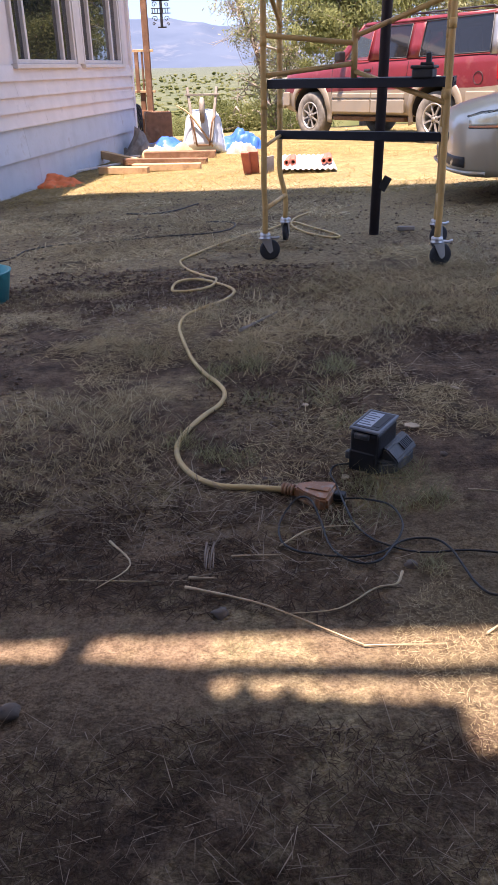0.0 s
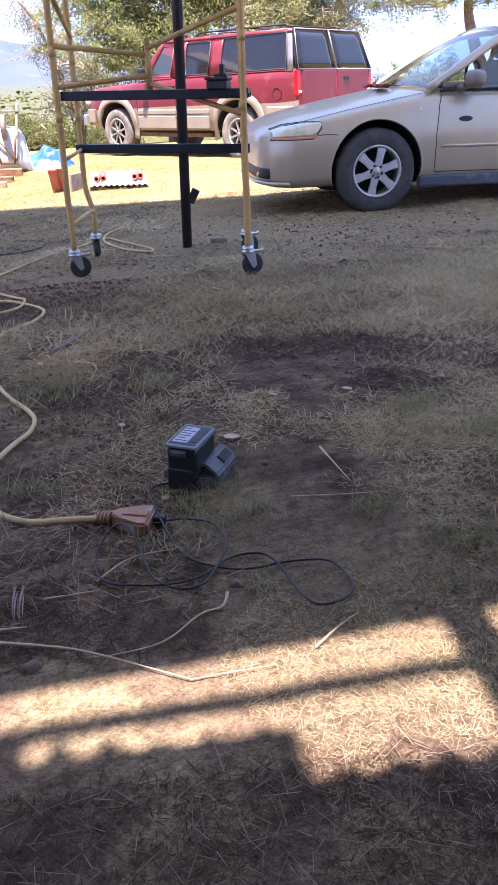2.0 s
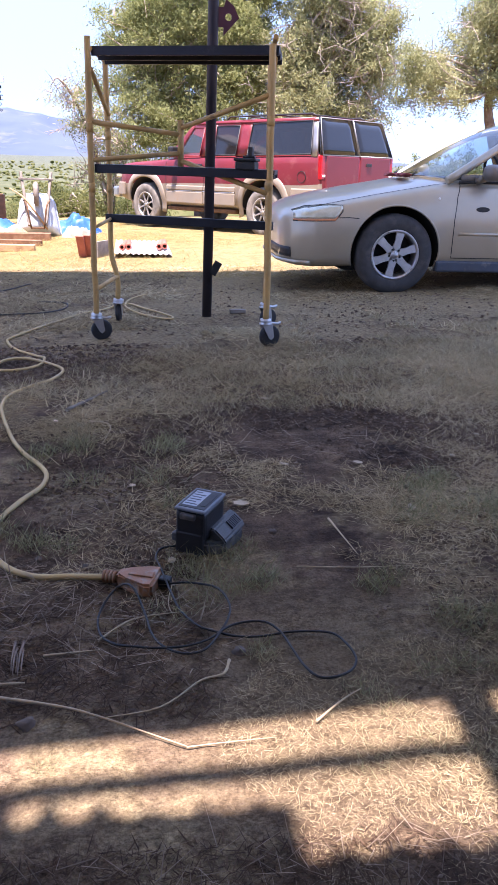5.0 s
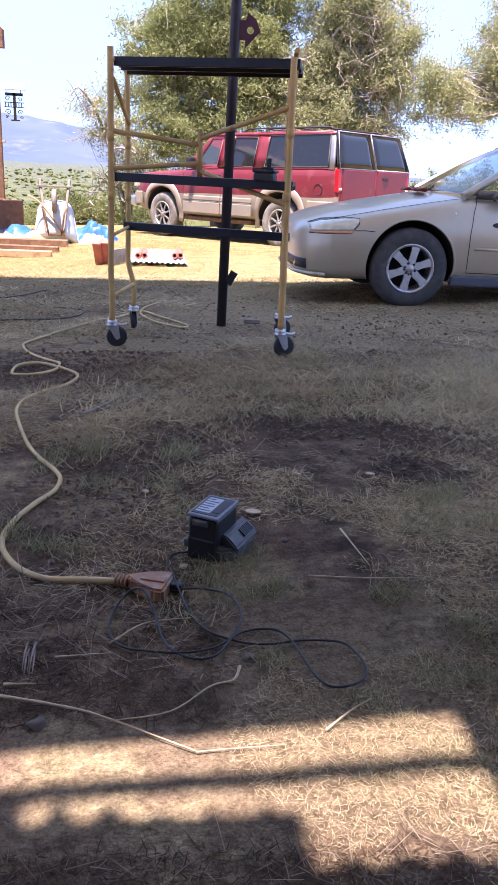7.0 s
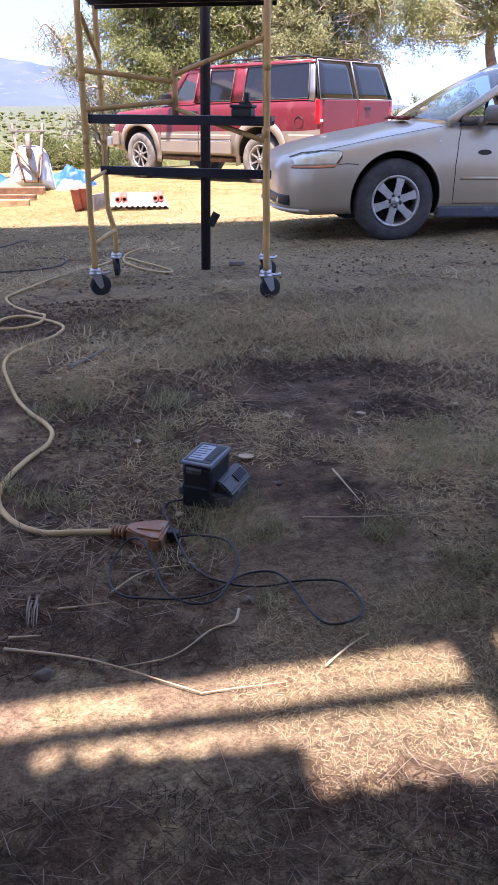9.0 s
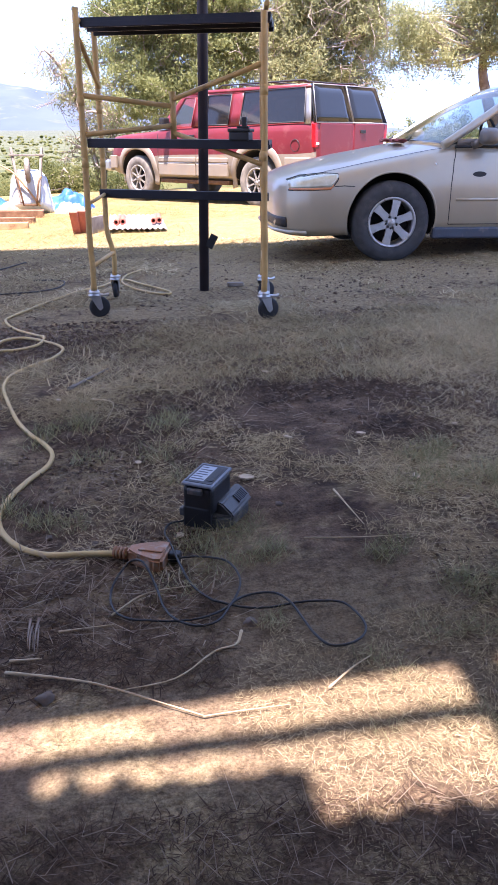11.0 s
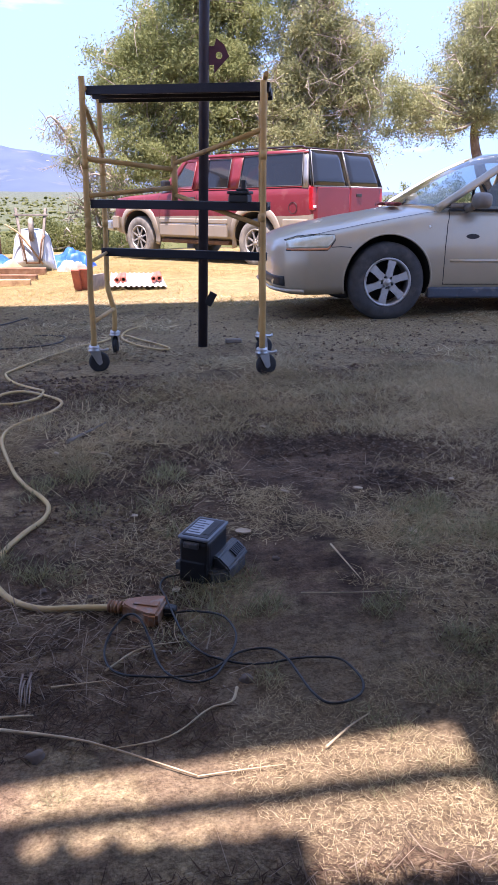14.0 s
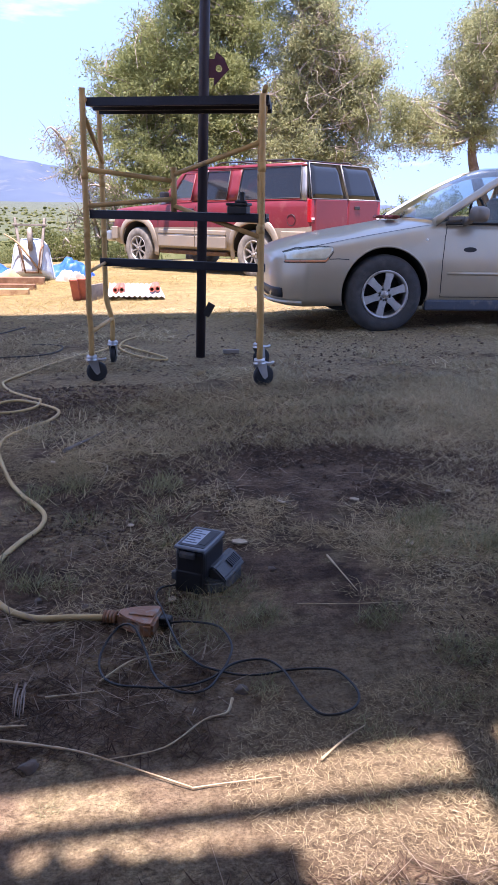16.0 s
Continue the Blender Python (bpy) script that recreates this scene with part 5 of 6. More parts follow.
        for k in range(0, 1):
            line = [Vector((-0.40, 0.80, 0.925)), Vector((-0.75, 0.735, 1.135)), Vector((-1.02, 0.665, 1.29)), Vector((-1.28, 0.61, 1.385)),
                    Vector((-1.8, 0.60, 1.42)), Vector((-2.45, 0.59, 1.39)), Vector((-2.8, 0.66, 1.23)), Vector((-3.12, 0.78, 0.98))]
            tube(bm, [f(p) for p in spline(line, 5)], 0.036, 8)
        tube(bm, [f(p) for p in ((-1.56, 0.81, 0.93), (-1.62, 0.61, 1.41))], 0.03, 8)
        part("roof_pillar", bm, M_silver, car)
        for a, b, c, d in (((-0.66, 0.815, 0.93), (-1.53, 0.825, 0.93), (-1.59, 0.62, 1.39), (-1.22, 0.635, 1.36)),
                           ((-1.60, 0.825, 0.93), (-2.62, 0.815, 0.945), (-2.42, 0.62, 1.37), (-1.65, 0.62, 1.39))):
            bm = bmesh.new()
            patch(bm, quad4(f(a), f(b), f(c), f(d)), 6, 4)
            g = part("side_window", bm, M_glass, car)
            g.visible_shadow = False
        bm = bmesh.new()
        tube(bm, [f(p) for p in ((-0.5, 0.83, 0.918), (-1.5, 0.845, 0.925), (-2.6, 0.83, 0.945))], 0.012, 6)
        part("window_trim", bm, M_dark, car)
        # mirror: shaped shell on a foot
        bm = bmesh.new()
        bmesh.ops.create_uvsphere(bm, u_segments=20, v_segments=12, radius=1)
        for v in bm.verts:
            x, y, z = v.co
            x = math.copysign(abs(x) ** 0.6, x)
            z = math.copysign(abs(z) ** 0.6, z)
            v.co = (-0.74 + 0.075 * x, s * (0.955 + 0.105 * y), 1.00 + 0.068 * z)
        tube(bm, [f((-0.66, 0.82, 0.93)), f((-0.70, 0.88, 0.955))], 0.035, 8)
        bmesh.ops.create_cube(bm, size=1, matrix=Matrix.Translation(f((-0.62, 0.815, 0.95))) @ Matrix.Diagonal((0.2, 0.02, 0.06, 1)))
        part("door_mirror", bm, M_mirror_shell, car, "dull grey-brown mirror housing", True)
        bm = bmesh.new()
        box(bm, (-1.45, s * sh.y(-1.4, 0.76) - 0.02, 0.745), (-1.25, s * sh.y(-1.4, 0.76) + 0.02, 0.785), 0.012)
        part("door_handle", bm, M_silver, car)
        bm = bmesh.new()
        box(bm, (-3.77, s * 0.55 - 0.17, 0.66), (-3.6, s * 0.55 + 0.17, 0.84), 0.03)
        part("tail_light", bm, M_tail, car, "red tail light")
    # cabin inside
    bm = bmesh.new()
    box(bm, (-0.85, -0.66, 0.80), (-0.45, 0.66, 0.955), 0.05)
    part("dashboard", bm, M_dark, car, "dark dashboard")
    for y in (0.36, -0.36):
        bm = bmesh.new()
        box(bm, (-1.62, y - 0.23, 0.5), (-1.45, y + 0.23, 1.16), 0.06)
        box(bm, (-1.60, y - 0.12, 1.17), (-1.50, y + 0.12, 1.34), 0.04)
        part("seat", bm, M_seat, car, "beige seat with headrest")
    bm = bmesh.new()
    ring = [(-0.98 + 0.03 * math.sin(a), 0.36 + 0.18 * math.cos(a), 0.98 + 0.17 * math.sin(a)) for a in [2 * math.pi * k / 20 for k in range(21)]]
    tube(bm, ring, 0.013, 6)
    part("steering_wheel", bm, M_dark, car)
    for y in (0.30, -0.30):
        bm = bmesh.new()
        tube(bm, [(-0.25, y, 0.962), (-0.36, y - 0.25, 0.985), (-0.42, y - 0.42, 1.0)], 0.008, 6)
        part("wiper", bm, M_dark, car, "black wiper")
    rag = bmesh.new()
    patch(rag, lambda u, v: (-0.24 + 0.1 * v + 0.02 * math.sin(9 * u), -0.25 + 0.6 * u, 0.957 + 0.014 * math.sin(13 * u + 3 * v) + 0.02 * v * (1 - v)), 24, 4, 0.006)
    r = part("rag", rag, M_rag, None, "", True)
    r.matrix_basis = m
    tagged(r, "crumpled reddish rag lying on the sedan's cowl", "rag")
    return car


def suv(m):
    car = thing("suv", m, "red and tan full-size sport utility vehicle with dusty tyres", "car")

    def section(w, zb, zs, zt):
        h = zs - zb
        return [(0, zb), (w * 0.86, zb), (w * 0.95, zb + h * 0.05), (w * 0.985, zb + h * 0.22), (w, zb + h * 0.48), (w * 0.998, zb + h * 0.62),
                (w * 0.985, zb + h * 0.84), (w * 0.965, zb + h * 0.95), (w * 0.93, zs), (w * 0.7, zs + (zt - zs) * 0.6), (w * 0.35, zs + (zt - zs) * 0.92), (0, zt)]
    st = [(2.36, 0.80, 0.52, 1.00, 1.02), (2.32, 0.88, 0.48, 1.06, 1.08), (2.2, 0.925, 0.45, 1.10, 1.13), (1.9, 0.95, 0.42, 1.13, 1.17), (1.2, 0.96, 0.40, 1.16, 1.21),
          (0.85, 0.965, 0.40, 1.20, 1.235), (0.3, 0.967, 0.40, 1.235, 1.245), (-2.3, 0.967, 0.42, 1.27, 1.28), (-2.6, 0.945, 0.45, 1.28, 1.285), (-2.67, 0.91, 0.5, 1.26, 1.265)]
    sh = Shell(st, section)
    xs = sorted({s[0] for s in st} | {round(2.3 - 0.12 * k, 3) for k in range(41)})
    body = part("body", sh.mesh(xs), [M_red, M_underside, M_tan], car, "faded red body with tan lower panels", True)
    hollow(body, [arch_cutter(x, 0.42, 0.47, y0, y1) for x in (1.4925, -1.4925) for y0, y1 in ((0.5, 1.3), (-1.3, -0.5))])
    for p in body.data.polygons:
        p.use_smooth = True
        if p.material_index == 0 and p.center.z < 0.78:
            p.material_index = 2
    for x in (1.4925, -1.4925):
        for s in (1, -1):
            bm = bmesh.new()

            def flare(u, v):
                a = math.radians(-14 + 208 * u)
                ca, sa = math.cos(a), math.sin(a)
                q = (abs(ca) ** 4 + abs(sa) ** 4) ** -0.25
                r = (0.465 + 0.115 * v) * (0.72 + 0.28 * q)
                px, pz = x + r * ca, 0.42 + r * sa
                return (px, s * (sh.y(min(2.3, max(-2.6, px)), max(0.44, pz)) + 0.022 * math.sin(math.pi * (0.25 + 0.72 * v))), pz)
            patch(bm, flare, 30, 5, 0.012)
            part("wheel_flare", bm, M_tan, car, "tan wheel arch flare")
            wheel(car, x, s * 0.955, 0.392, 0.225, 0.26, s, M_tyre_dusty, M_alloy_dusty, 8, 0.024, 6)
    for s in (1, -1):
        for x0, x1, z0, z1, mm in ((0.86, -0.10, 0.68, 0.76, M_tan), (-0.12, -0.87, 0.68, 0.76, M_tan), (0.86, -0.10, 0.46, 0.66, M_tan), (-0.12, -0.87, 0.46, 0.66, M_tan),
                                   (-2.1, -2.6, 0.62, 0.78, M_tan), (2.25, 2.08, 0.55, 0.78, M_tan)):
            bm = bmesh.new()
            xa, xb = min(x0, x1), max(x0, x1)
            box(bm, (xa, min(s * 0.93, s * 0.985), z0), (xb, max(s * 0.93, s * 0.985), z1), 0.015)
            part("side_cladding", bm, mm, car)
        bm = bmesh.new()
        box(bm, (-0.85, min(s * 0.8, s * 0.93), 0.33), (0.88, max(s * 0.8, s * 0.93), 0.40), 0.02)
        part("running_board", bm, M_rust, car, "rusty brown rocker under the doors")
        bm = bmesh.new()
        tube(bm, [(x, s * (sh.y(x, 0.665) + 0.016), 0.668) for x in np.linspace(0.85, -0.86, 12)], 0.009, 6)
        part("side_trim", bm, M_chrome, car, "worn bright trim strip")
        for pts in ([(0.90, 1.2), (0.88, 0.9), (0.86, 0.45)], [(-0.11, 1.24), (-0.11, 0.45)], [(-0.90, 1.25), (-0.89, 0.98)]):
            bm = bmesh.new()
            tube(bm, [Vector((p.x, p.y * s, p.z)) for p in on_side(sh, dense(pts), 0.0)], 0.006, 5)
            part("door_gap", bm, M_dark, car, "dark gap between doors")
        bm = bmesh.new()
        lathe(bm, [(0.088, 0), (0.088, 0.006), (0.080, 0.006), (0.080, 0)], 24, pose(-2.30, s * (sh.y(-2.3, 0.95) - 0.003), 0.95, -90 * s))
        part("fuel_door_ring", bm, M_dark, car)
        # cabin side: pillars and panes
        yb, yt = 0.925, 0.80
        zb, zt = 1.25, 1.77

        def at(x, z):
            return (x, s * (yb + (yt - yb) * (z - zb) / (zt - zb)), z)
        panes = [((0.60, zb), (0.02, zb), (0.0, 1.70), (0.27, 1.70), M_glass), ((-0.34, zb + 0.01), (-0.84, zb + 0.01), (-0.84, 1.715), (-0.30, 1.715), M_tint),
                 ((-1.10, zb + 0.01), (-2.44, zb + 0.03), (-2.36, 1.76), (-1.12, 1.74), M_tint)]
        for a, b, c, d, mm in panes:
            bm = bmesh.new()
            patch(bm, quad4(at(*a), at(*b), at(*c), at(*d)), 4, 3)
            g = part("side_window", bm, mm, car, "dark tinted glass" if mm is M_tint else "")
            g.visible_shadow = False
            bm = bmesh.new()
            ring = [Vector(at(*q)) + Vector((0, 0.004 * s, 0)) for q in (a, b, c, d)]
            tube(bm, ring + [ring[0], ring[1]], 0.011, 6)
            part("window_frame", bm, M_dark if mm is not M_glass else M_red, car)
        for q in (((0.02, zb), (-0.34, zb), (-0.30, 1.80), (0.0, 1.80)), ((-0.84, zb), (-1.10, zb), (-1.12, 1.80), (-0.84, 1.80)),
                  ((-2.44, zb), (-2.56, zb), (-2.44, 1.80), (-2.36, 1.80)), ((0.27, 1.70), (-2.4, 1.75), (-2.4, 1.81), (0.22, 1.80)),
                  ((0.86, zb - 0.02), (0.60, zb - 0.02), (0.27, 1.72), (0.28, 1.78))):
            bm = bmesh.new()
            patch(bm, quad4(*[at(*p) for p in q]), 3, 3, 0.04)
            part("pillar", bm, M_red if q[0][0] > -2 or len(q) == 0 else M_bright, car)
        # mirror on the front door
        bm = bmesh.new()
        box(bm, (0.52, min(s * 0.97, s * 1.13), 1.24), (0.64, max(s * 0.97, s * 1.13), 1.40), 0.03)
        part("door_mirror", bm, M_dark, car, "black door mirror")
        bm = bmesh.new()
        box(bm, (-0.08, min(s * 0.955, s * 0.985), 1.08), (0.06, max(s * 0.955, s * 0.985), 1.12), 0.01)
        part("door_handle", bm, M_dark, car, "black handle")
        bm = bmesh.new()
        box(bm, (-2.672, min(s * 0.865, s * 0.94), 0.92), (-2.59, max(s * 0.865, s * 0.94), 1.26), 0.012)
        part("tail_light", bm, M_tail, car, "bright red tail light")
        bm = bmesh.new()
        box(bm, (-2.677, min(s * 0.85, s * 0.92), 0.955), (-2.64, max(s * 0.85, s * 0.92), 0.99), 0.004)
        part("reverse_light", bm, M_white, car, "clear reversing light")
        bm = bmesh.new()
        box(bm, (2.22, min(s * 0.6, s * 0.93), 0.86), (2.385, max(s * 0.6, s * 0.93), 1.03), 0.02)
        part("headlight", bm, M_lens, car)
    # roof with rack rails
    bm = bmesh.new()
    patch(bm, lambda u, v: (0.24 - 2.70 * u, (2 * v - 1) * 0.815, 1.80 + 0.045 * math.sin(math.pi * (0.1 + 0.8 * u)) * (1 - abs(2 * v - 1) ** 2.5) - 0.02 * abs(2 * v - 1) ** 6), 14, 12, 0.03)
    part("roof", bm, M_red, car)
    for y in (0.62, -0.62):
        bm = bmesh.new()
        tube(bm, [(-0.35, y, 1.835), (-0.42, y, 1.872), (-2.2, y, 1.872), (-2.27, y, 1.835)], 0.014, 6)
        part("roof_rail", bm, M_dark, car, "black roof rack rail")
    for x in (-0.8, -1.5, -2.05):
        bm = bmesh.new()
        tube(bm, [(x, -0.62, 1.868), (x, 0.62, 1.868)], 0.011, 6)
        part("roof_crossbar", bm, M_dark, car)
    # windshield
    bm = bmesh.new()
    patch(bm, lambda u, v: (0.90 - 0.64 * v - 0.06 * (2 * u - 1) ** 2, (2 * u - 1) * (0.88 - 0.1 * v), 1.235 + 0.555 * v), 10, 5)
    g = part("windshield", bm, M_glass, car)
    g.visible_shadow = False
    # tailgate with two doors and two panes
    bm = bmesh.new()
    patch(bm, lambda u, v: (-2.645 + 0.175 * v, (2 * u - 1) * (0.93 - 0.13 * v), 1.255 + 0.555 * v), 8, 4, 0.02)
    part("tailgate_frame", bm, M_tint, car, "dark tinted upper tailgate")
    for s in (1, -1):
        bm = bmesh.new()
        patch(bm, lambda u, v: (-2.672 + 0.178 * v, s * (0.02 + u * (0.90 - 0.12 * v)), 1.272 + 0.525 * v), 6, 4, 0.006)
        part("rear_window", bm, M_tint, car, "dark tinted rear glass")
        bm = bmesh.new()
        ring = [(-2.674, s * 0.014, 1.268), (-2.674, s * 0.925, 1.268), (-2.494, s * 0.80, 1.80), (-2.494, s * 0.014, 1.80), (-2.674, s * 0.014, 1.268)]
        tube(bm, ring, 0.009, 6)
        part("rear_window_frame", bm, M_bright, car, "grey window trim")
        bm = bmesh.new()
        box(bm, (-2.685, min(s * 0.02, s * 0.84), 0.62), (-2.63, max(s * 0.02, s * 0.84), 1.265), 0.02)
        part("rear_door", bm, M_red, car)
    bm = bmesh.new()
    box(bm, (-2.70, -0.31, 1.12), (-2.675, -0.17, 1.17), 0.008)
    part("rear_handle", bm, M_dark, car, "black rear door handle")
    bm = bmesh.new()
    box(bm, (-2.82, -0.93, 0.46), (-2.62, 0.93, 0.62), 0.03)
    part("rear_bumper", bm, M_chrome, car, "dull chrome rear bumper")
    bm = bmesh.new()
    box(bm, (2.30, -0.95, 0.50), (2.48, 0.95, 0.70), 0.04)
    part("front_bumper", bm, M_chrome, car, "dull chrome front bumper")
    bm = bmesh.new()
    box(bm, (2.33, -0.6, 0.80), (2.39, 0.6, 1.03), 0.02)
    part("grille", bm, M_dark, car, "black grille")
    bm = bmesh.new()
    box(bm, (-2.2, -0.45, 0.30), (1.9, 0.45, 0.42), 0.03)
    tube(bm, [(1.49, -0.8, 0.39), (1.49, 0.8, 0.39)], 0.05, 8)
    tube(bm, [(-1.49, -0.8, 0.39), (-1.49, 0.8, 0.39)], 0.06, 8)
    part("chassis", bm, M_underside, car, "dark frame and axles")
    for x, y in ((-0.3, 0.4), (-0.3, -0.4)):
        bm = bmesh.new()
        box(bm, (x - 0.1, y - 0.25, 0.7), (x + 0.06, y + 0.25, 1.42), 0.06)
        part("seat", bm, M_seat, car)
    bm = bmesh.new()
    tube(bm, [(0.32 + 0.05 * math.sin(a), 0.42 + 0.19 * math.cos(a), 1.22 + 0.17 * math.sin(a)) for a in [2 * math.pi * k / 20 for k in range(21)]], 0.014, 6)
    part("steering_wheel", bm, M_dark, car)
    bm = bmesh.new()
    box(bm, (0.45, -0.8, 1.05), (0.85, 0.8, 1.24), 0.05)
    part("dashboard", bm, M_dark, car)
    return car


sedan(pose(2.17, 7.61, -0.17, 0, 0, 180))
suv(pose(1.55, 14.70, -0.31, 0, 0.8, 130.0))

# ---- cords, charger and litter near the window ----
M_cord = mat("yellow-tan cord jacket", (0.50, 0.36, 0.15), 0.5, 0, 0.12, 9, 0.1, 120, None, (0.34, 0.26, 0.15), 12, 0.62)
M_cord_black = mat("black cord jacket", (0.010, 0.010, 0.010), 0.5, 0, 0.2, 20, 0.05, 100)
M_tap = mat("orange-brown moulded plug", (0.30, 0.135, 0.06), 0.5, 0, 0.15, 20, 0.1, 150, None, (0.30, 0.24, 0.19), 25, 0.58)
M_case = mat("black battery case", (0.012, 0.013, 0.017), 0.42, 0, 0.15, 30, 0.08, 250)
M_grey = mat("grey charger plastic", (0.06, 0.064, 0.068), 0.5, 0, 0.1, 30, 0.1, 250, None, (0.16, 0.14, 0.12), 20, 0.62)
M_rim = mat("grey battery rim", (0.15, 0.17, 0.20), 0.4, 0, 0.1, 30)
M_label = mat("printed grey label", (0.36, 0.40, 0.46), 0.35, 0, 0.05, 20)
M_print = mat("dark print", (0.05, 0.06, 0.08), 0.5)
M_stick = mat("bleached stick", (0.48, 0.38, 0.24), 0.85, 0, 0.2, 20, 0.3, 120)
M_stone = mat("grey-brown stone", (0.13, 0.10, 0.08), 0.9, 0, 0.25, 15, 0.4, 60)
M_chip = mat("pale wood chip", (0.50, 0.40, 0.28), 0.85, 0, 0.15, 30, 0.2, 120)


def cord(name, pts, r, material, label, category, lift=0.0, n=8, seg=8):
    p = [Vector((q[0], q[1], bumpy(q[0], q[1]) + r * 0.9 + (q[2] if len(q) > 2 else lift))) for q in pts]
    p = spline(p, n)
    o = p[0].copy()
    bm = bmesh.new()
    tube(bm, [q - o for q in p], r, seg)
    ob = part(name, bm, material)
    ob.matrix_basis = pose(*o)
    return tagged(ob, label, category)


cord("extension_cord", [(-0.02, 6.9), (-0.14, 6.6), (-0.16, 6.2), (-0.07, 5.85), (0.06, 5.62), (0.17, 5.52), (0.20, 5.60), (0.12, 5.78), (-0.02, 6.05), (-0.12, 6.3), (-0.2, 6.35), (-0.28, 6.15),
                        (-0.34, 6.0),
                        (-0.473, 5.867), (-0.604, 5.515), (-0.797, 4.946), (-0.809, 4.794), (-0.713, 4.528), (-0.564, 4.309), (-0.509, 4.21), (-0.512, 4.039), (-0.59, 3.943), (-0.678, 3.93), (-0.718, 3.989),
                        (-0.712, 4.126, 0.014), (-0.608, 4.167, 0.016), (-0.471, 4.074), (-0.375, 3.886), (-0.398, 3.705), (-0.479, 3.578), (-0.551, 3.427), (-0.553, 3.251), (-0.498, 3.026), (-0.426, 2.79), (-0.357, 2.615),
                        (-0.289, 2.488), (-0.252, 2.389), (-0.254, 2.279), (-0.293, 2.165), (-0.326, 2.042), (-0.336, 1.941), (-0.313, 1.847), (-0.257, 1.75), (-0.183, 1.694), (-0.096, 1.672, 0.004), (0.012, 1.643, 0.012)],
     0.0078, M_cord, "long dirty yellow extension cord winding over the dirt", "extension cord")
cord("black_cable", [(-2.6, 4.7), (-2.099, 5.064), (-2.035, 5.438), (-1.87, 5.713), (-1.495, 5.777), (-1.127, 5.898), (-0.788, 5.976), (-0.636, 6.196), (-0.66, 6.5), (-0.9, 6.62)],
     0.006, M_cord_black, "black cable lying across the shaded dirt", "cable")
cord("black_cable", [(-1.75, 7.3), (-1.5, 7.2), (-1.3, 7.35), (-1.15, 7.9)], 0.006, M_cord_black, "black cable lying near the edge of the shade", "cable")


def power_tap():
    p = thing("power_tap", pose(0.008, 1.638, bumpy(0.03, 1.62) + 0.004, 0, 0, -18), "orange-brown three-way outlet on the end of the cord", "power tap")
    bm = bmesh.new()
    out = [(0.0, -0.014), (0.03, -0.018), (0.07, -0.046), (0.094, -0.044), (0.094, 0.044), (0.07, 0.046), (0.03, 0.018), (0.0, 0.014)]
    vs = prism(bm, out, 0.034)
    bmesh.ops.bevel(bm, geom=bm.edges[:], offset=0.006, segments=2, affect="EDGES")
    part("body", bm, M_tap, p)
    for k in range(4):
        bm = bmesh.new()
        lathe(bm, [(0.011, -0.003), (0.0145, -0.003), (0.0145, 0.003), (0.011, 0.003)], 14, pose(-0.006 - 0.008 * k, 0, 0.016, 0, 90, 0))
        part("strain_ring", bm, M_tap, p)
    bm = bmesh.new()
    box(bm, (0.028, -0.012, 0.034), (0.085, 0.012, 0.0375), 0.002)
    part("face_plate", bm, M_tap, p, "dusty raised face")
    bm = bmesh.new()
    box(bm, (0.094, -0.002, 0.006), (0.122, 0.022, 0.028), 0.005)
    part("inserted_plug", bm, M_cord_black, p, "black plug pushed into the outlet")
    return p


power_tap()
cord("charger_cord", [(0.150, 1.80, 0.012), (0.107, 1.779, 0.02), (0.093, 1.74, 0.02), (0.104, 1.658, 0.03), (0.126, 1.554, 0.02), (0.147, 1.491), (0.179, 1.431), (0.203, 1.415), (0.252, 1.393), (0.301, 1.387), (0.352, 1.388), (0.402, 1.384),
                      (0.444, 1.369), (0.464, 1.326), (0.468, 1.283), (0.455, 1.255), (0.422, 1.231), (0.387, 1.232), (0.366, 1.269), (0.355, 1.333, 0.006), (0.34, 1.392, 0.01), (0.314, 1.43), (0.27, 1.437), (0.228, 1.411, 0.008),
                      (0.192, 1.355), (0.149, 1.341), (0.108, 1.369), (0.085, 1.42), (0.07, 1.48, 0.02), (0.045, 1.54, 0.045), (0.015, 1.555, 0.04), (-0.015, 1.52, 0.02), (-0.025, 1.477), (-0.013, 1.422), (0.016, 1.389), (0.053, 1.372),
                      (0.101, 1.362), (0.16, 1.366), (0.215, 1.40, 0.006), (0.243, 1.45, 0.014), (0.246, 1.50, 0.02), (0.225, 1.555, 0.02), (0.176, 1.59, 0.02), (0.141, 1.598, 0.018), (0.118, 1.60, 0.016)],
     0.0025, M_cord_black, "thin black charger cord in loose loops", "cord", 0.007, 6, 6)


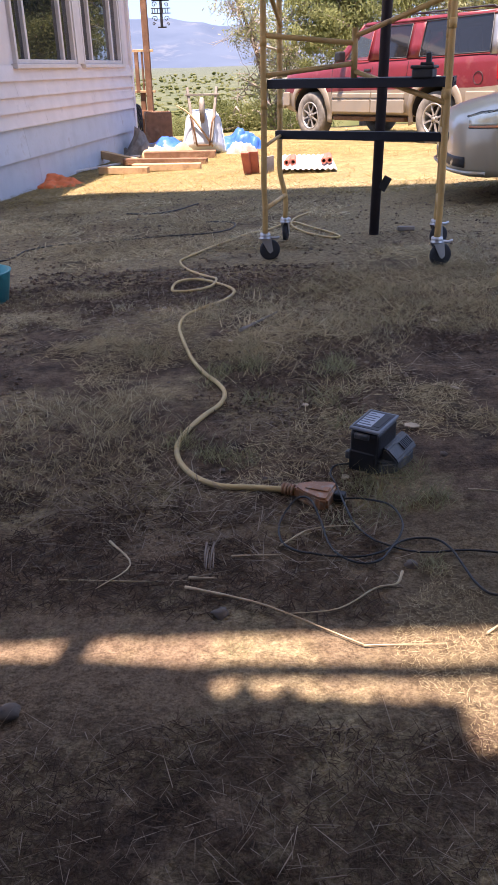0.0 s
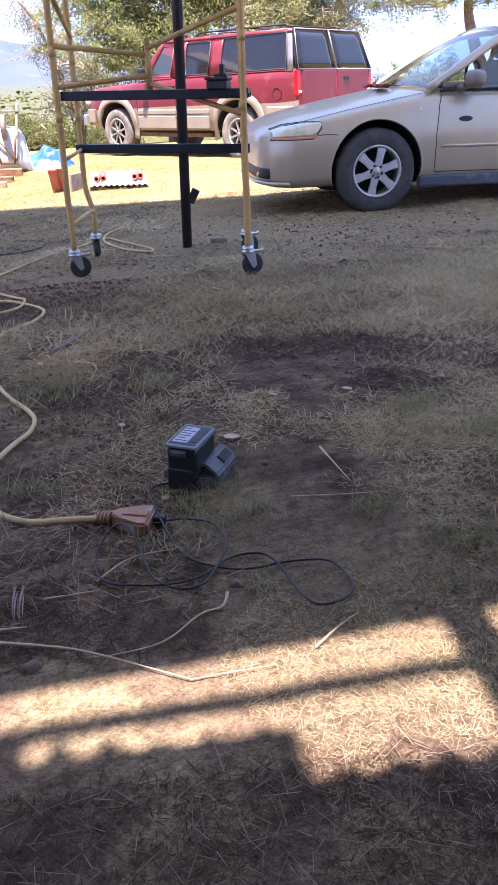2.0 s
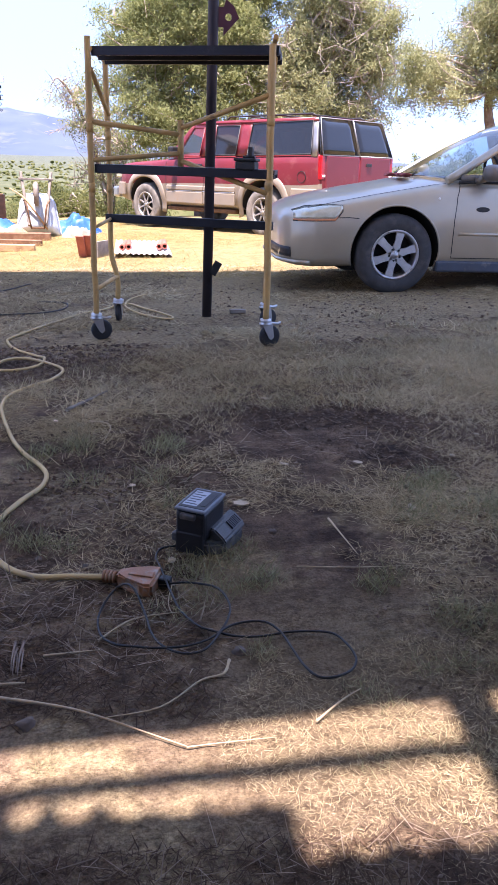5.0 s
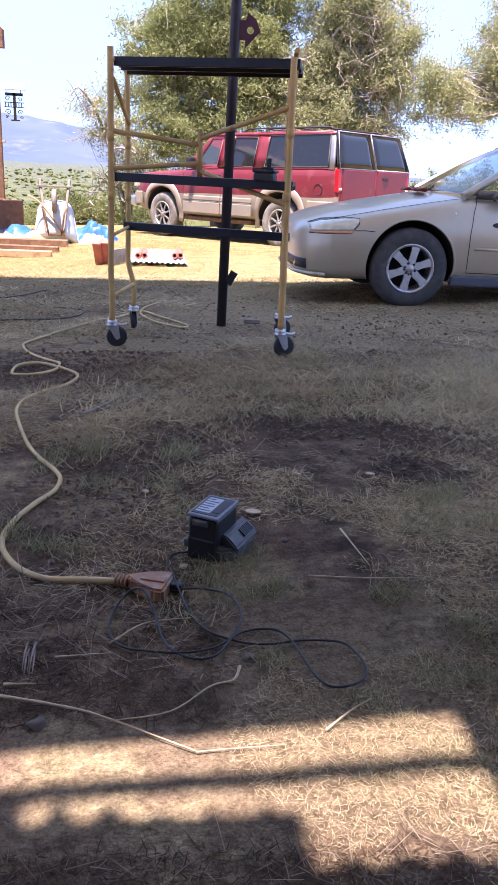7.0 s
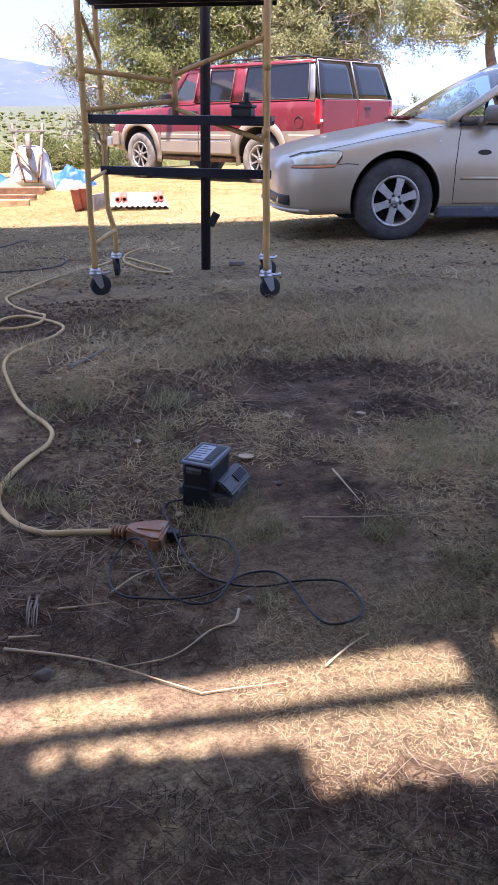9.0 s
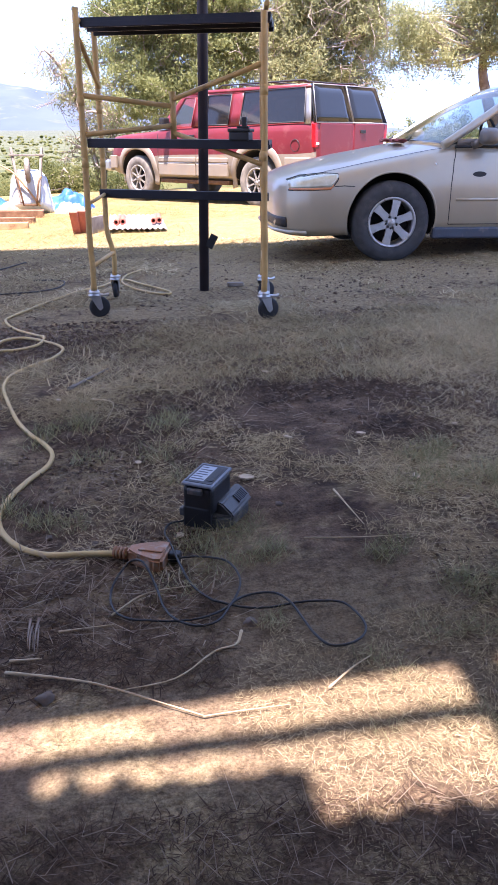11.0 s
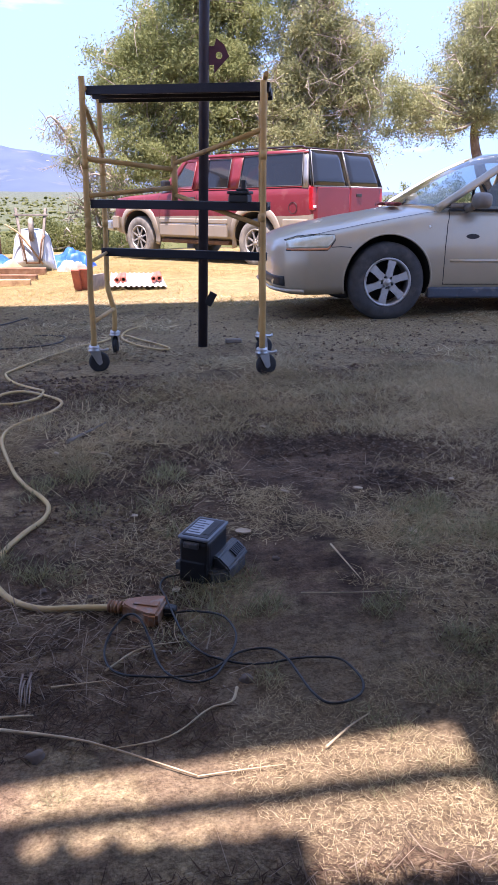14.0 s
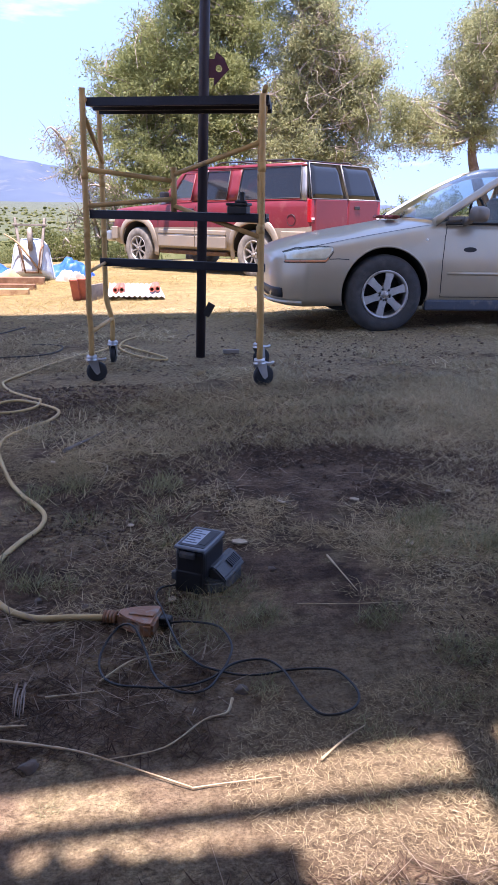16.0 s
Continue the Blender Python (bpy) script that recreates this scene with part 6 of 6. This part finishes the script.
def charger():
    c = thing("battery_charger", pose(0.203, 1.822, bumpy(0.22, 1.83) + 0.002, 0, 0, -28), "black cordless tool battery sitting in its grey charger", "charger")
    bm = bmesh.new()
    out = [(-0.036, -0.052), (0.050, -0.056), (0.080, -0.03), (0.088, 0.06), (0.070, 0.100), (-0.036, 0.095)]
    prism(bm, out, 0.034)
    bmesh.ops.bevel(bm, geom=bm.edges[:], offset=0.006, segments=2, affect="EDGES")
    part("base", bm, M_grey, c, "dark grey charger base")
    bm = bmesh.new()
    box(bm, (-0.039, -0.064, 0.0), (0.036, -0.04, 0.06), 0.006)
    part("front_face", bm, M_case, c)
    bm = bmesh.new()
    prism(bm, [(0.036, 0.026), (0.084, 0.026), (0.080, 0.038), (0.052, 0.062), (0.036, 0.064)], 0.125, pose(0, 0.095, 0, 90))
    bmesh.ops.bevel(bm, geom=bm.edges[:], offset=0.004, segments=2, affect="EDGES")
    part("side_shoulder", bm, M_grey, c)
    for k in range(7):
        bm = bmesh.new()
        box(bm, (0.052, 0.03 + 0.008 * k, 0.0515), (0.076, 0.034 + 0.008 * k, 0.0575), 0.0, Matrix.Translation((0.063, 0, 0.0505)) @ Matrix.Rotation(radians(37), 4, "Y") @ Matrix.Translation((-0.062, 0, -0.052)))
        part("vent_slot", bm, M_case, c)
    b = thing_part("battery", c, Matrix.Diagonal((0.76, 1.3, 1.0, 1)))
    b["label"] = "black battery pack with a grey-edged top"
    bm = bmesh.new()
    box(bm, (-0.052, -0.048, 0.036), (0.052, 0.048, 0.1135), 0.012, None, 3)
    part("case", bm, M_case, b)
    bm = bmesh.new()
    box(bm, (-0.0538, -0.0498, 0.1125), (0.0538, 0.0498, 0.121), 0.004, None, 3)
    part("top_rim", bm, M_rim, b)
    bm = bmesh.new()
    box(bm, (-0.046, -0.042, 0.1195), (0.046, 0.042, 0.1222), 0.001)
    part("top_panel", bm, M_case, b)
    bm = bmesh.new()
    box(bm, (-0.038, -0.034, 0.1222), (0.012, 0.034, 0.1229))
    part("sticker", bm, M_label, b, "grey printed sticker")
    for k, (x0, x1) in enumerate(((-0.035, 0.008), (-0.035, -0.004), (-0.035, 0.006), (-0.035, 0.0), (-0.035, 0.008), (-0.035, -0.012))):
        bm = bmesh.new()
        y = -0.028 + 0.0105 * k
        box(bm, (x0, y, 0.1229), (x1, y + 0.0032, 0.1234))
        part("print_bar", bm, M_print, b)
    bm = bmesh.new()
    box(bm, (0.02, -0.03, 0.1222), (0.04, 0.03, 0.1236), 0.001)
    part("grip_pad", bm, M_dark, b)
    bm = bmesh.new()
    box(bm, (-0.030, -0.056, 0.094), (0.022, -0.046, 0.110), 0.004)
    part("latch", bm, M_grey, b, "grey release latch")
    bm = bmesh.new()
    box(bm, (-0.056, -0.05, 0.02), (-0.04, -0.03, 0.042), 0.004)
    part("mount_tab", bm, M_grey, c)
    return c


charger()


def stick(pts, r, label, material=None, name="stick"):
    n = 5
    r *= 0.72
    p = [Vector((x, y, bumpy(x, y) + r + 0.005 + (q[0] if q else 0))) for x, y, *q in pts]
    p = spline(p, n)
    o = p[0].copy()
    bm = bmesh.new()
    rs = [r * (1 - 0.65 * i / (len(p) - 1)) * (1 + 0.15 * math.sin(i * 2.3)) for i in range(len(p))]
    tube(bm, [q - o for q in p], rs, 6)
    ob = part(name, bm, material or M_stick)
    ob.matrix_basis = pose(*o)
    return tagged(ob, label, "stick", "sticks on the ground")


stick([(-0.20, 1.25), (-0.091, 1.21, 0.004), (-0.012, 1.171, 0.006), (0.144, 1.082)], 0.0044, "long split straw-coloured stick lying half in sunlight")
stick([(0.144, 1.082), (0.2, 1.085), (0.29, 1.09)], 0.002, "thin straw lying in the sunlit strip")
stick([(0.231, 1.302, 0.01), (0.217, 1.269), (0.174, 1.252), (0.102, 1.19), (0.002, 1.166)], 0.0042, "pale crooked twig with a curved tip")
stick([(0.36, 1.117), (0.41, 1.16, 0.006), (0.458, 1.201)], 0.0035, "pale twig lying at the edge of the sunlight")
stick([(0.548, 1.909), (0.577, 1.70)], 0.004, "thin straight twig on the dirt")
stick([(-0.198, 1.282), (-0.14, 1.285)], 0.005, "short grey stick lying on dirt")
stick([(-0.40, 1.43), (-0.33, 1.33), (-0.38, 1.24)], 0.004, "thin brown twig lying on dirt")
stick([(-0.47, 1.28), (-0.30, 1.272), (-0.2, 1.275)], 0.003, "thin straight twig lying flat")
stick([(-0.27, 3.113), (-0.2, 3.26), (-0.124, 3.405)], 0.012, "grey weathered branch piece", M_greywood)
stick([(-0.02, 1.41), (0.05, 1.467, 0.006), (0.156, 1.494)], 0.0035, "pale twig lying under the black cord")
stick([(-0.12, 1.372), (-0.014, 1.38)], 0.004, "grey split twig lying on dirt")
stick([(0.13, 1.62), (0.12, 1.53), (0.135, 1.46)], 0.002, "thin pale straw by the cord")
stick([(0.42, 1.66), (0.56, 1.64), (0.70, 1.63)], 0.0022, "thin straw lying flat")
stick([(-0.17, 2.98), (-0.08, 2.85, 0.02), (-0.10, 2.68)], 0.004, "thin bent dry stalk")
for k in range(5):
    stick([(-0.180 + 0.0045 * k + 0.003 * (k % 2), 1.42 - 0.022 * (k % 3)), (-0.175 + 0.0045 * k, 1.36, 0.004 + 0.003 * (k % 2)), (-0.171 + 0.0045 * k, 1.318 - 0.012 * (k % 2))], 0.0038, "splintered grey-brown wood sliver beside others", M_bark)


def flake(x, y, w, d, turn, label):
    bm = bmesh.new()
    a = [(-0.5, -0.2), (-0.1, -0.5), (0.4, -0.35), (0.5, 0.1), (0.1, 0.45), (-0.4, 0.3)]
    prism(bm, [(p * w, q * d) for p, q in a], 0.004)
    o = part("wood_chip", bm, M_chip)
    o.matrix_basis = pose(x, y, bumpy(x, y) + 0.006, 6, 8, turn)
    tagged(o, label, "wood chip", "pale chips")


for x, y, w, d, t in ((0.745, 2.37, 0.035, 0.02, 10), (1.07, 2.39, 0.03, 0.016, 40), (0.50, 2.36, 0.045, 0.012, 120), (0.33, 2.06, 0.05, 0.03, 20), (0.02, 2.25, 0.025, 0.02, 60), (0.80, 1.98, 0.02, 0.03, 5),
                      (1.24, 2.6, 0.03, 0.02, 80), (-0.02, 3.3, 0.03, 0.02, 30), (0.13, 1.74, 0.03, 0.02, 70), (0.55, 3.2, 0.04, 0.02, 15), (-0.3, 3.0, 0.05, 0.02, 100)):
    flake(x, y, w, d, t, "small pale wood chip lying on the dirt")


def stone(x, y, r, seed):
    bm = bmesh.new()
    bmesh.ops.create_icosphere(bm, subdivisions=2, radius=r)
    for v in bm.verts:
        v.co *= 1 + 0.7 * noise.noise(v.co / r * 1.3 + Vector((seed, 0, 0)))
        v.co.z *= 0.6
    for f in bm.faces:
        f.smooth = True
    o = part("stone", bm, M_stone)
    o.matrix_basis = pose(x, y, bumpy(x, y) + r * 0.2, 0, 0, seed * 40)
    tagged(o, "small grey-brown stone half sunk in the dirt", "stone", "stones")


rs = random.Random(9)
for k in range(30):
    y = 1.5 + 5.7 * rs.random() ** 1.3
    stone(-0.55 * y ** 0.6 + (0.9 + 0.75 * y ** 0.7) * rs.random(), y, 0.004 + 0.009 * rs.random() * (0.5 + 0.2 * y), k + 0.5)
stone(0.255, 1.345, 0.012, 1.2)
stone(-0.12, 1.17, 0.016, 2.2)
stone(-0.43, 0.90, 0.02, 5.4)
bm = bmesh.new()
box(bm, (-0.06, -0.02, 0), (0.06, 0.02, 0.03), 0.005)
o = part("wood_block", bm, M_greywood)
o.matrix_basis = pose(0.68, 5.72, bumpy(0.68, 5.72), 0, 0, 3)
tagged(o, "small dark wood block near the pole", "block")
bm = bmesh.new()
lathe(bm, [(0.10, 0.0), (0.13, 0.0), (0.16, 0.16), (0.168, 0.17), (0.155, 0.17), (0.122, 0.012), (0, 0.012)], 30)
o = part("bucket", bm, M_teal)
o.matrix_basis = pose(-1.715, 3.87, bumpy(-1.7, 3.87) + 0.002)
tagged(o, "teal plastic basin standing on the shaded dirt", "basin")


# ---- dry grass, straw and litter ----
def strands(name, pts, length, width, material, rng, label, category, lie=0.12, stand=0.0):
    """Thin bent blades; lie: how far they lift from the ground, stand: how upright they grow."""
    n = len(pts)
    a = rng.random(n) * 2 * math.pi
    up = lie * rng.random(n) + stand * (0.5 + 0.7 * rng.random(n))
    d = np.stack([np.cos(a), np.sin(a), up], 1)
    d /= np.linalg.norm(d, axis=1)[:, None]
    s = np.stack([-np.sin(a), np.cos(a), 0.25 * rng.normal(size=n)], 1)
    if stand:
        b = rng.random(n) * 2 * math.pi
        s = np.stack([np.cos(b), np.sin(b), np.zeros(n)], 1)
    near = np.clip(pts[:, 1] / 2.5, 0.32, 1.0)
    L = (near * length * (0.45 + 1.1 * rng.random(n) ** 2))[:, None]
    W = (near * width * (0.6 + 0.8 * rng.random(n)))[:, None]
    bend = rng.normal(size=(n, 3)) * 0.22
    bend[:, 2] = -0.10 * stand + 0.05 * rng.random(n)
    mid = pts + d * L * 0.5 + bend * L * 0.3
    tip = pts + d * L + bend * L * (0.6 if not stand else 1.0)
    if not stand:
        z0 = pts[:, 2]
        mid[:, 2] = np.maximum(mid[:, 2], z0)
        tip[:, 2] = np.minimum(np.maximum(tip[:, 2], z0 - 0.002), z0 + 0.03)
    v = np.stack([pts - s * W * 0.5, pts + s * W * 0.5, mid + s * W * 0.45, mid - s * W * 0.45, tip], 1).reshape(-1, 3)
    i = np.arange(n)[:, None] * 5
    me = bpy.data.meshes.new(name)
    me.vertices.add(5 * n)
    me.vertices.foreach_set("co", v.astype(np.float32).ravel())
    loops = np.concatenate([i + 0, i + 1, i + 2, i + 3, i + 3, i + 2, i + 4], 1).astype(np.int32)
    me.loops.add(7 * n)
    me.loops.foreach_set("vertex_index", loops.ravel())
    me.polygons.add(2 * n)
    st = np.stack([np.arange(n) * 7, np.arange(n) * 7 + 4], 1).astype(np.int32)
    me.polygons.foreach_set("loop_start", st.ravel())
    me.update(calc_edges=True)
    me.materials.append(material)
    return tagged(new(name, me), label, category, kind="stuff")


def spread(rng, n, x0, x1, y0, y1, patch_scale, keep, power=1.0):
    """Places in a stretch of the yard, gathered in patches."""
    out = []
    while len(out) < n:
        u = rng.random() ** power
        y = y0 + (y1 - y0) * u
        x = x0 + (x1 - x0) * rng.random()
        if abs(x - 0.3) > 0.75 + 0.55 * y:
            continue
        k = noise.noise((x * patch_scale, y * patch_scale, 7.7)) + 0.5 * noise.noise((x * patch_scale * 3, y * patch_scale * 3, 2.7))
        if y < 1.7:
            k += (x - 0.22) * 1.6 * (1.7 - y)
        for mid, half in ((2.65, 0.38), (4.75, 0.3), (1.25, 0.2)):
            w = abs(y + 0.3 * noise.noise((x * 1.1, y * 1.1, 4.4)) - mid)
            k -= 0.24 * max(0, 1 - w / half) * (0.5 if x > 0.45 and mid < 2 else 1)
        if 1.7 * k + keep > rng.random() - 0.35:
            out.append((x, y, bumpy(x, y) + 0.003))
    return np.array(out)


M_twiglet = leaf_mat("fine grey-brown twigs", (0.12, 0.085, 0.06), (0.30, 0.23, 0.17), (0.52, 0.42, 0.31))
M_green = leaf_mat("soft green grass", (0.13, 0.125, 0.06), (0.30, 0.28, 0.15), (0.52, 0.47, 0.29))
rg = np.random.default_rng(11)
strands("straw", spread(rg, 66000, -1.7, 2.4, 0.5, 3.6, 1.7, -0.35, 1.3), 0.046, 0.0020, M_straw, rg, "scattered pale dry straw on the dirt", "straw", 0.35)
strands("plant_litter", spread(rg, 42000, -1.7, 2.4, 0.45, 4.2, 1.2, 0.1, 1.3), 0.026, 0.0038, M_litter, rg, "dark brown plant litter and bark bits on the dirt", "litter", 0.3)
strands("straw", spread(rg, 40000, -4.0, 4.6, 3.0, 9.0, 0.9, -0.3, 1.25), 0.075, 0.0046, M_straw, rg, "scattered pale dry straw in the shaded yard", "straw", 0.4)
strands("plant_litter", spread(rg, 22000, -4.0, 4.6, 3.4, 9.0, 0.8, 0.0, 1.25), 0.05, 0.0042, M_litter, rg, "dark plant litter in the shaded yard", "litter", 0.3)
strands("dry_grass", spread(rg, 38000, -2.6, 3.4, 0.7, 5.0, 0.85, -0.3, 1.25), 0.06, 0.0022, M_grass, rg, "short thin grey-green grass", "grass", 0.1, 0.9)
strands("dry_grass", spread(rg, 26000, -6, 7, 8.0, 17.0, 0.5, 0.1, 1.1), 0.10, 0.006, M_gold, rg, "sunlit yellow dry grass", "grass", 0.2, 0.45)
strands("dry_grass", spread(rg, 48000, -2.6, 3.4, 0.7, 4.0, 1.1, -0.15, 1.3), 0.05, 0.0019, M_straw, rg, "fine curled dry grass", "grass", 0.1, 0.6)
strands("twigs", spread(rg, 3800, -1.7, 2.4, 1.15, 4.5, 1.4, 0.0, 1.25), 0.10, 0.0028, M_twiglet, rg, "fine broken twigs scattered over the dirt", "twigs", 0.22)
brush = np.stack([-0.62 + 0.85 * rg.random(950), 1.26 + 0.5 * rg.random(950) ** 0.8], 1)
strands("twigs", np.array([(x, y, bumpy(x, y) + 0.004) for x, y in brush]), 0.12, 0.003, M_twiglet, rg, "fine dry twigs round the cord end", "twigs", 0.25)


def crumbs(name, pts, size, material, label):
    """Small uneven lumps of soil, eight faces each."""
    n = len(pts)
    base = np.array([(1, 0, 0), (0, 1, 0), (-1, 0, 0), (0, -1, 0), (0, 0, 1), (0, 0, -1)], float)
    tri = np.array([(0, 1, 4), (1, 2, 4), (2, 3, 4), (3, 0, 4), (1, 0, 5), (2, 1, 5), (3, 2, 5), (0, 3, 5)])
    r = size * (0.35 + 1.3 * rg.random(n) ** 3) * np.clip(pts[:, 1] / 2.5, 0.45, 1.6)
    v = base[None] * (0.55 + 0.9 * rg.random((n, 6, 1))) * r[:, None, None] * np.array([1.0, 1.0, 0.6])
    a = rg.random(n) * 6.3
    c, q = np.cos(a)[:, None], np.sin(a)[:, None]
    v = np.stack([v[..., 0] * c - v[..., 1] * q, v[..., 0] * q + v[..., 1] * c, v[..., 2]], 2) + pts[:, None]
    t = (tri[None] + 6 * np.arange(n)[:, None, None]).reshape(-1, 3)
    me = bpy.data.meshes.new(name)
    me.from_pydata(v.reshape(-1, 3).tolist(), [], t.tolist())
    me.materials.append(material)
    tagged(new(name, me), label, "soil", kind="stuff")


M_crumb = leaf_mat("soil crumbs", (0.06, 0.04, 0.03), (0.19, 0.13, 0.093), (0.46, 0.37, 0.28))
crumbs("soil_crumbs", spread(rg, 20000, -1.7, 2.4, 0.5, 4.6, 1.2, 0.5, 1.2), 0.007, M_crumb, "loose crumbs of dark soil and bark")
crumbs("soil_crumbs", spread(rg, 7000, -4, 4.6, 4.0, 9.0, 1.2, 0.5, 1.2), 0.006, M_crumb, "loose soil crumbs in the shaded yard")
mat_y = np.stack([0.20 + 0.75 * rg.random(20000), 0.72 + 0.62 * rg.random(20000)], 1)
mat_y = np.array([(x, y, bumpy(x, y) + 0.003) for x, y in mat_y if noise.noise((x * 6, y * 6, 3.3)) + (x - 0.55) * 1.2 > -0.15])
strands("straw", mat_y, 0.034, 0.0012, M_straw, rg, "matted dry straw near the house wall", "straw", 0.35)
# dark litter that also deepens the shade; the sunlit strip is left bare
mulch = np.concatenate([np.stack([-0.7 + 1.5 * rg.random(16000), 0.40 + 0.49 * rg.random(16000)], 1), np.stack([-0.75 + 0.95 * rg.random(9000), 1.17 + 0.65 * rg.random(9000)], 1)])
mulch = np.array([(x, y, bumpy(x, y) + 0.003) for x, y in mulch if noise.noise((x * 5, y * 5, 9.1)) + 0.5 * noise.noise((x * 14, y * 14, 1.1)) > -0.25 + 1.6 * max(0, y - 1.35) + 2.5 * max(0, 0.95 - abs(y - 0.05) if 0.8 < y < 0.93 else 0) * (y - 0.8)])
strands("plant_litter", mulch, 0.07, 0.0042, M_litter, rg, "dark brown mulch and bark deepening the shade near the house wall", "litter", 0.16)
eaves = np.stack([-0.5 + 1.4 * rg.random(1400), 0.42 + 0.46 * rg.random(1400)], 1)
strands("straw", np.array([(x, y, bumpy(x, y) + 0.006) for x, y in eaves]), 0.14, 0.0034, M_twiglet, rg, "loose dry stalks under the eaves", "straw", 0.4)
# tufts, gathered at the charger, along the right of the yard and in a band before the scaffold
def tufts(spots, blade, width, material, label):
    out = []
    for x, y, r, k in spots:
        for _ in range(k):
            a, q = rg.random() * 2 * math.pi, r * rg.random() ** 0.6
            xx, yy = x + q * math.cos(a), y + q * math.sin(a)
            out.append((xx, yy, bumpy(xx, yy)))
    strands("grass_tuft", np.array(out), blade, width, material, rg, label, "grass", 0.1, 1.5)


def strew(n, x0, x1, y0, y1, r0, r1, k):
    return [(x0 + (x1 - x0) * rg.random(), y0 + (y1 - y0) * rg.random(), r0 + (r1 - r0) * rg.random(), int(k * (0.5 + rg.random()))) for _ in range(n)]


tufts([(0.26, 1.72, 0.05, 110), (0.33, 1.62, 0.05, 100), (0.30, 1.34, 0.035, 90), (0.46, 1.20, 0.04, 60), (0.54, 1.06, 0.04, 70), (0.44, 1.02, 0.035, 60), (0.60, 1.25, 0.05, 80), (0.50, 1.15, 0.04, 60),
       (-0.07, 1.06, 0.02, 24), (0.62, 1.02, 0.04, 60)] + strew(8, 0.55, 0.95, 1.15, 1.6, 0.03, 0.06, 90) + strew(9, 0.12, 0.5, 1.48, 1.76, 0.03, 0.06, 80), 0.07, 0.0026, M_green, "small tufts of soft green grass")
tufts(strew(16, 0.75, 1.35, 1.5, 2.25, 0.05, 0.11, 130) + strew(12, -0.35, 0.15, 1.85, 2.7, 0.05, 0.10, 110), 0.065, 0.0026, M_green, "soft green grass tufts on the dirt")
tufts(strew(26, -0.1, 1.3, 3.0, 4.1, 0.06, 0.13, 90) + strew(16, 1.0, 2.4, 3.2, 5.4, 0.06, 0.14, 80) + strew(10, -0.9, 0.0, 2.6, 3.6, 0.05, 0.1, 70), 0.06, 0.003, M_grass, "dry grass tufts in the shaded yard")
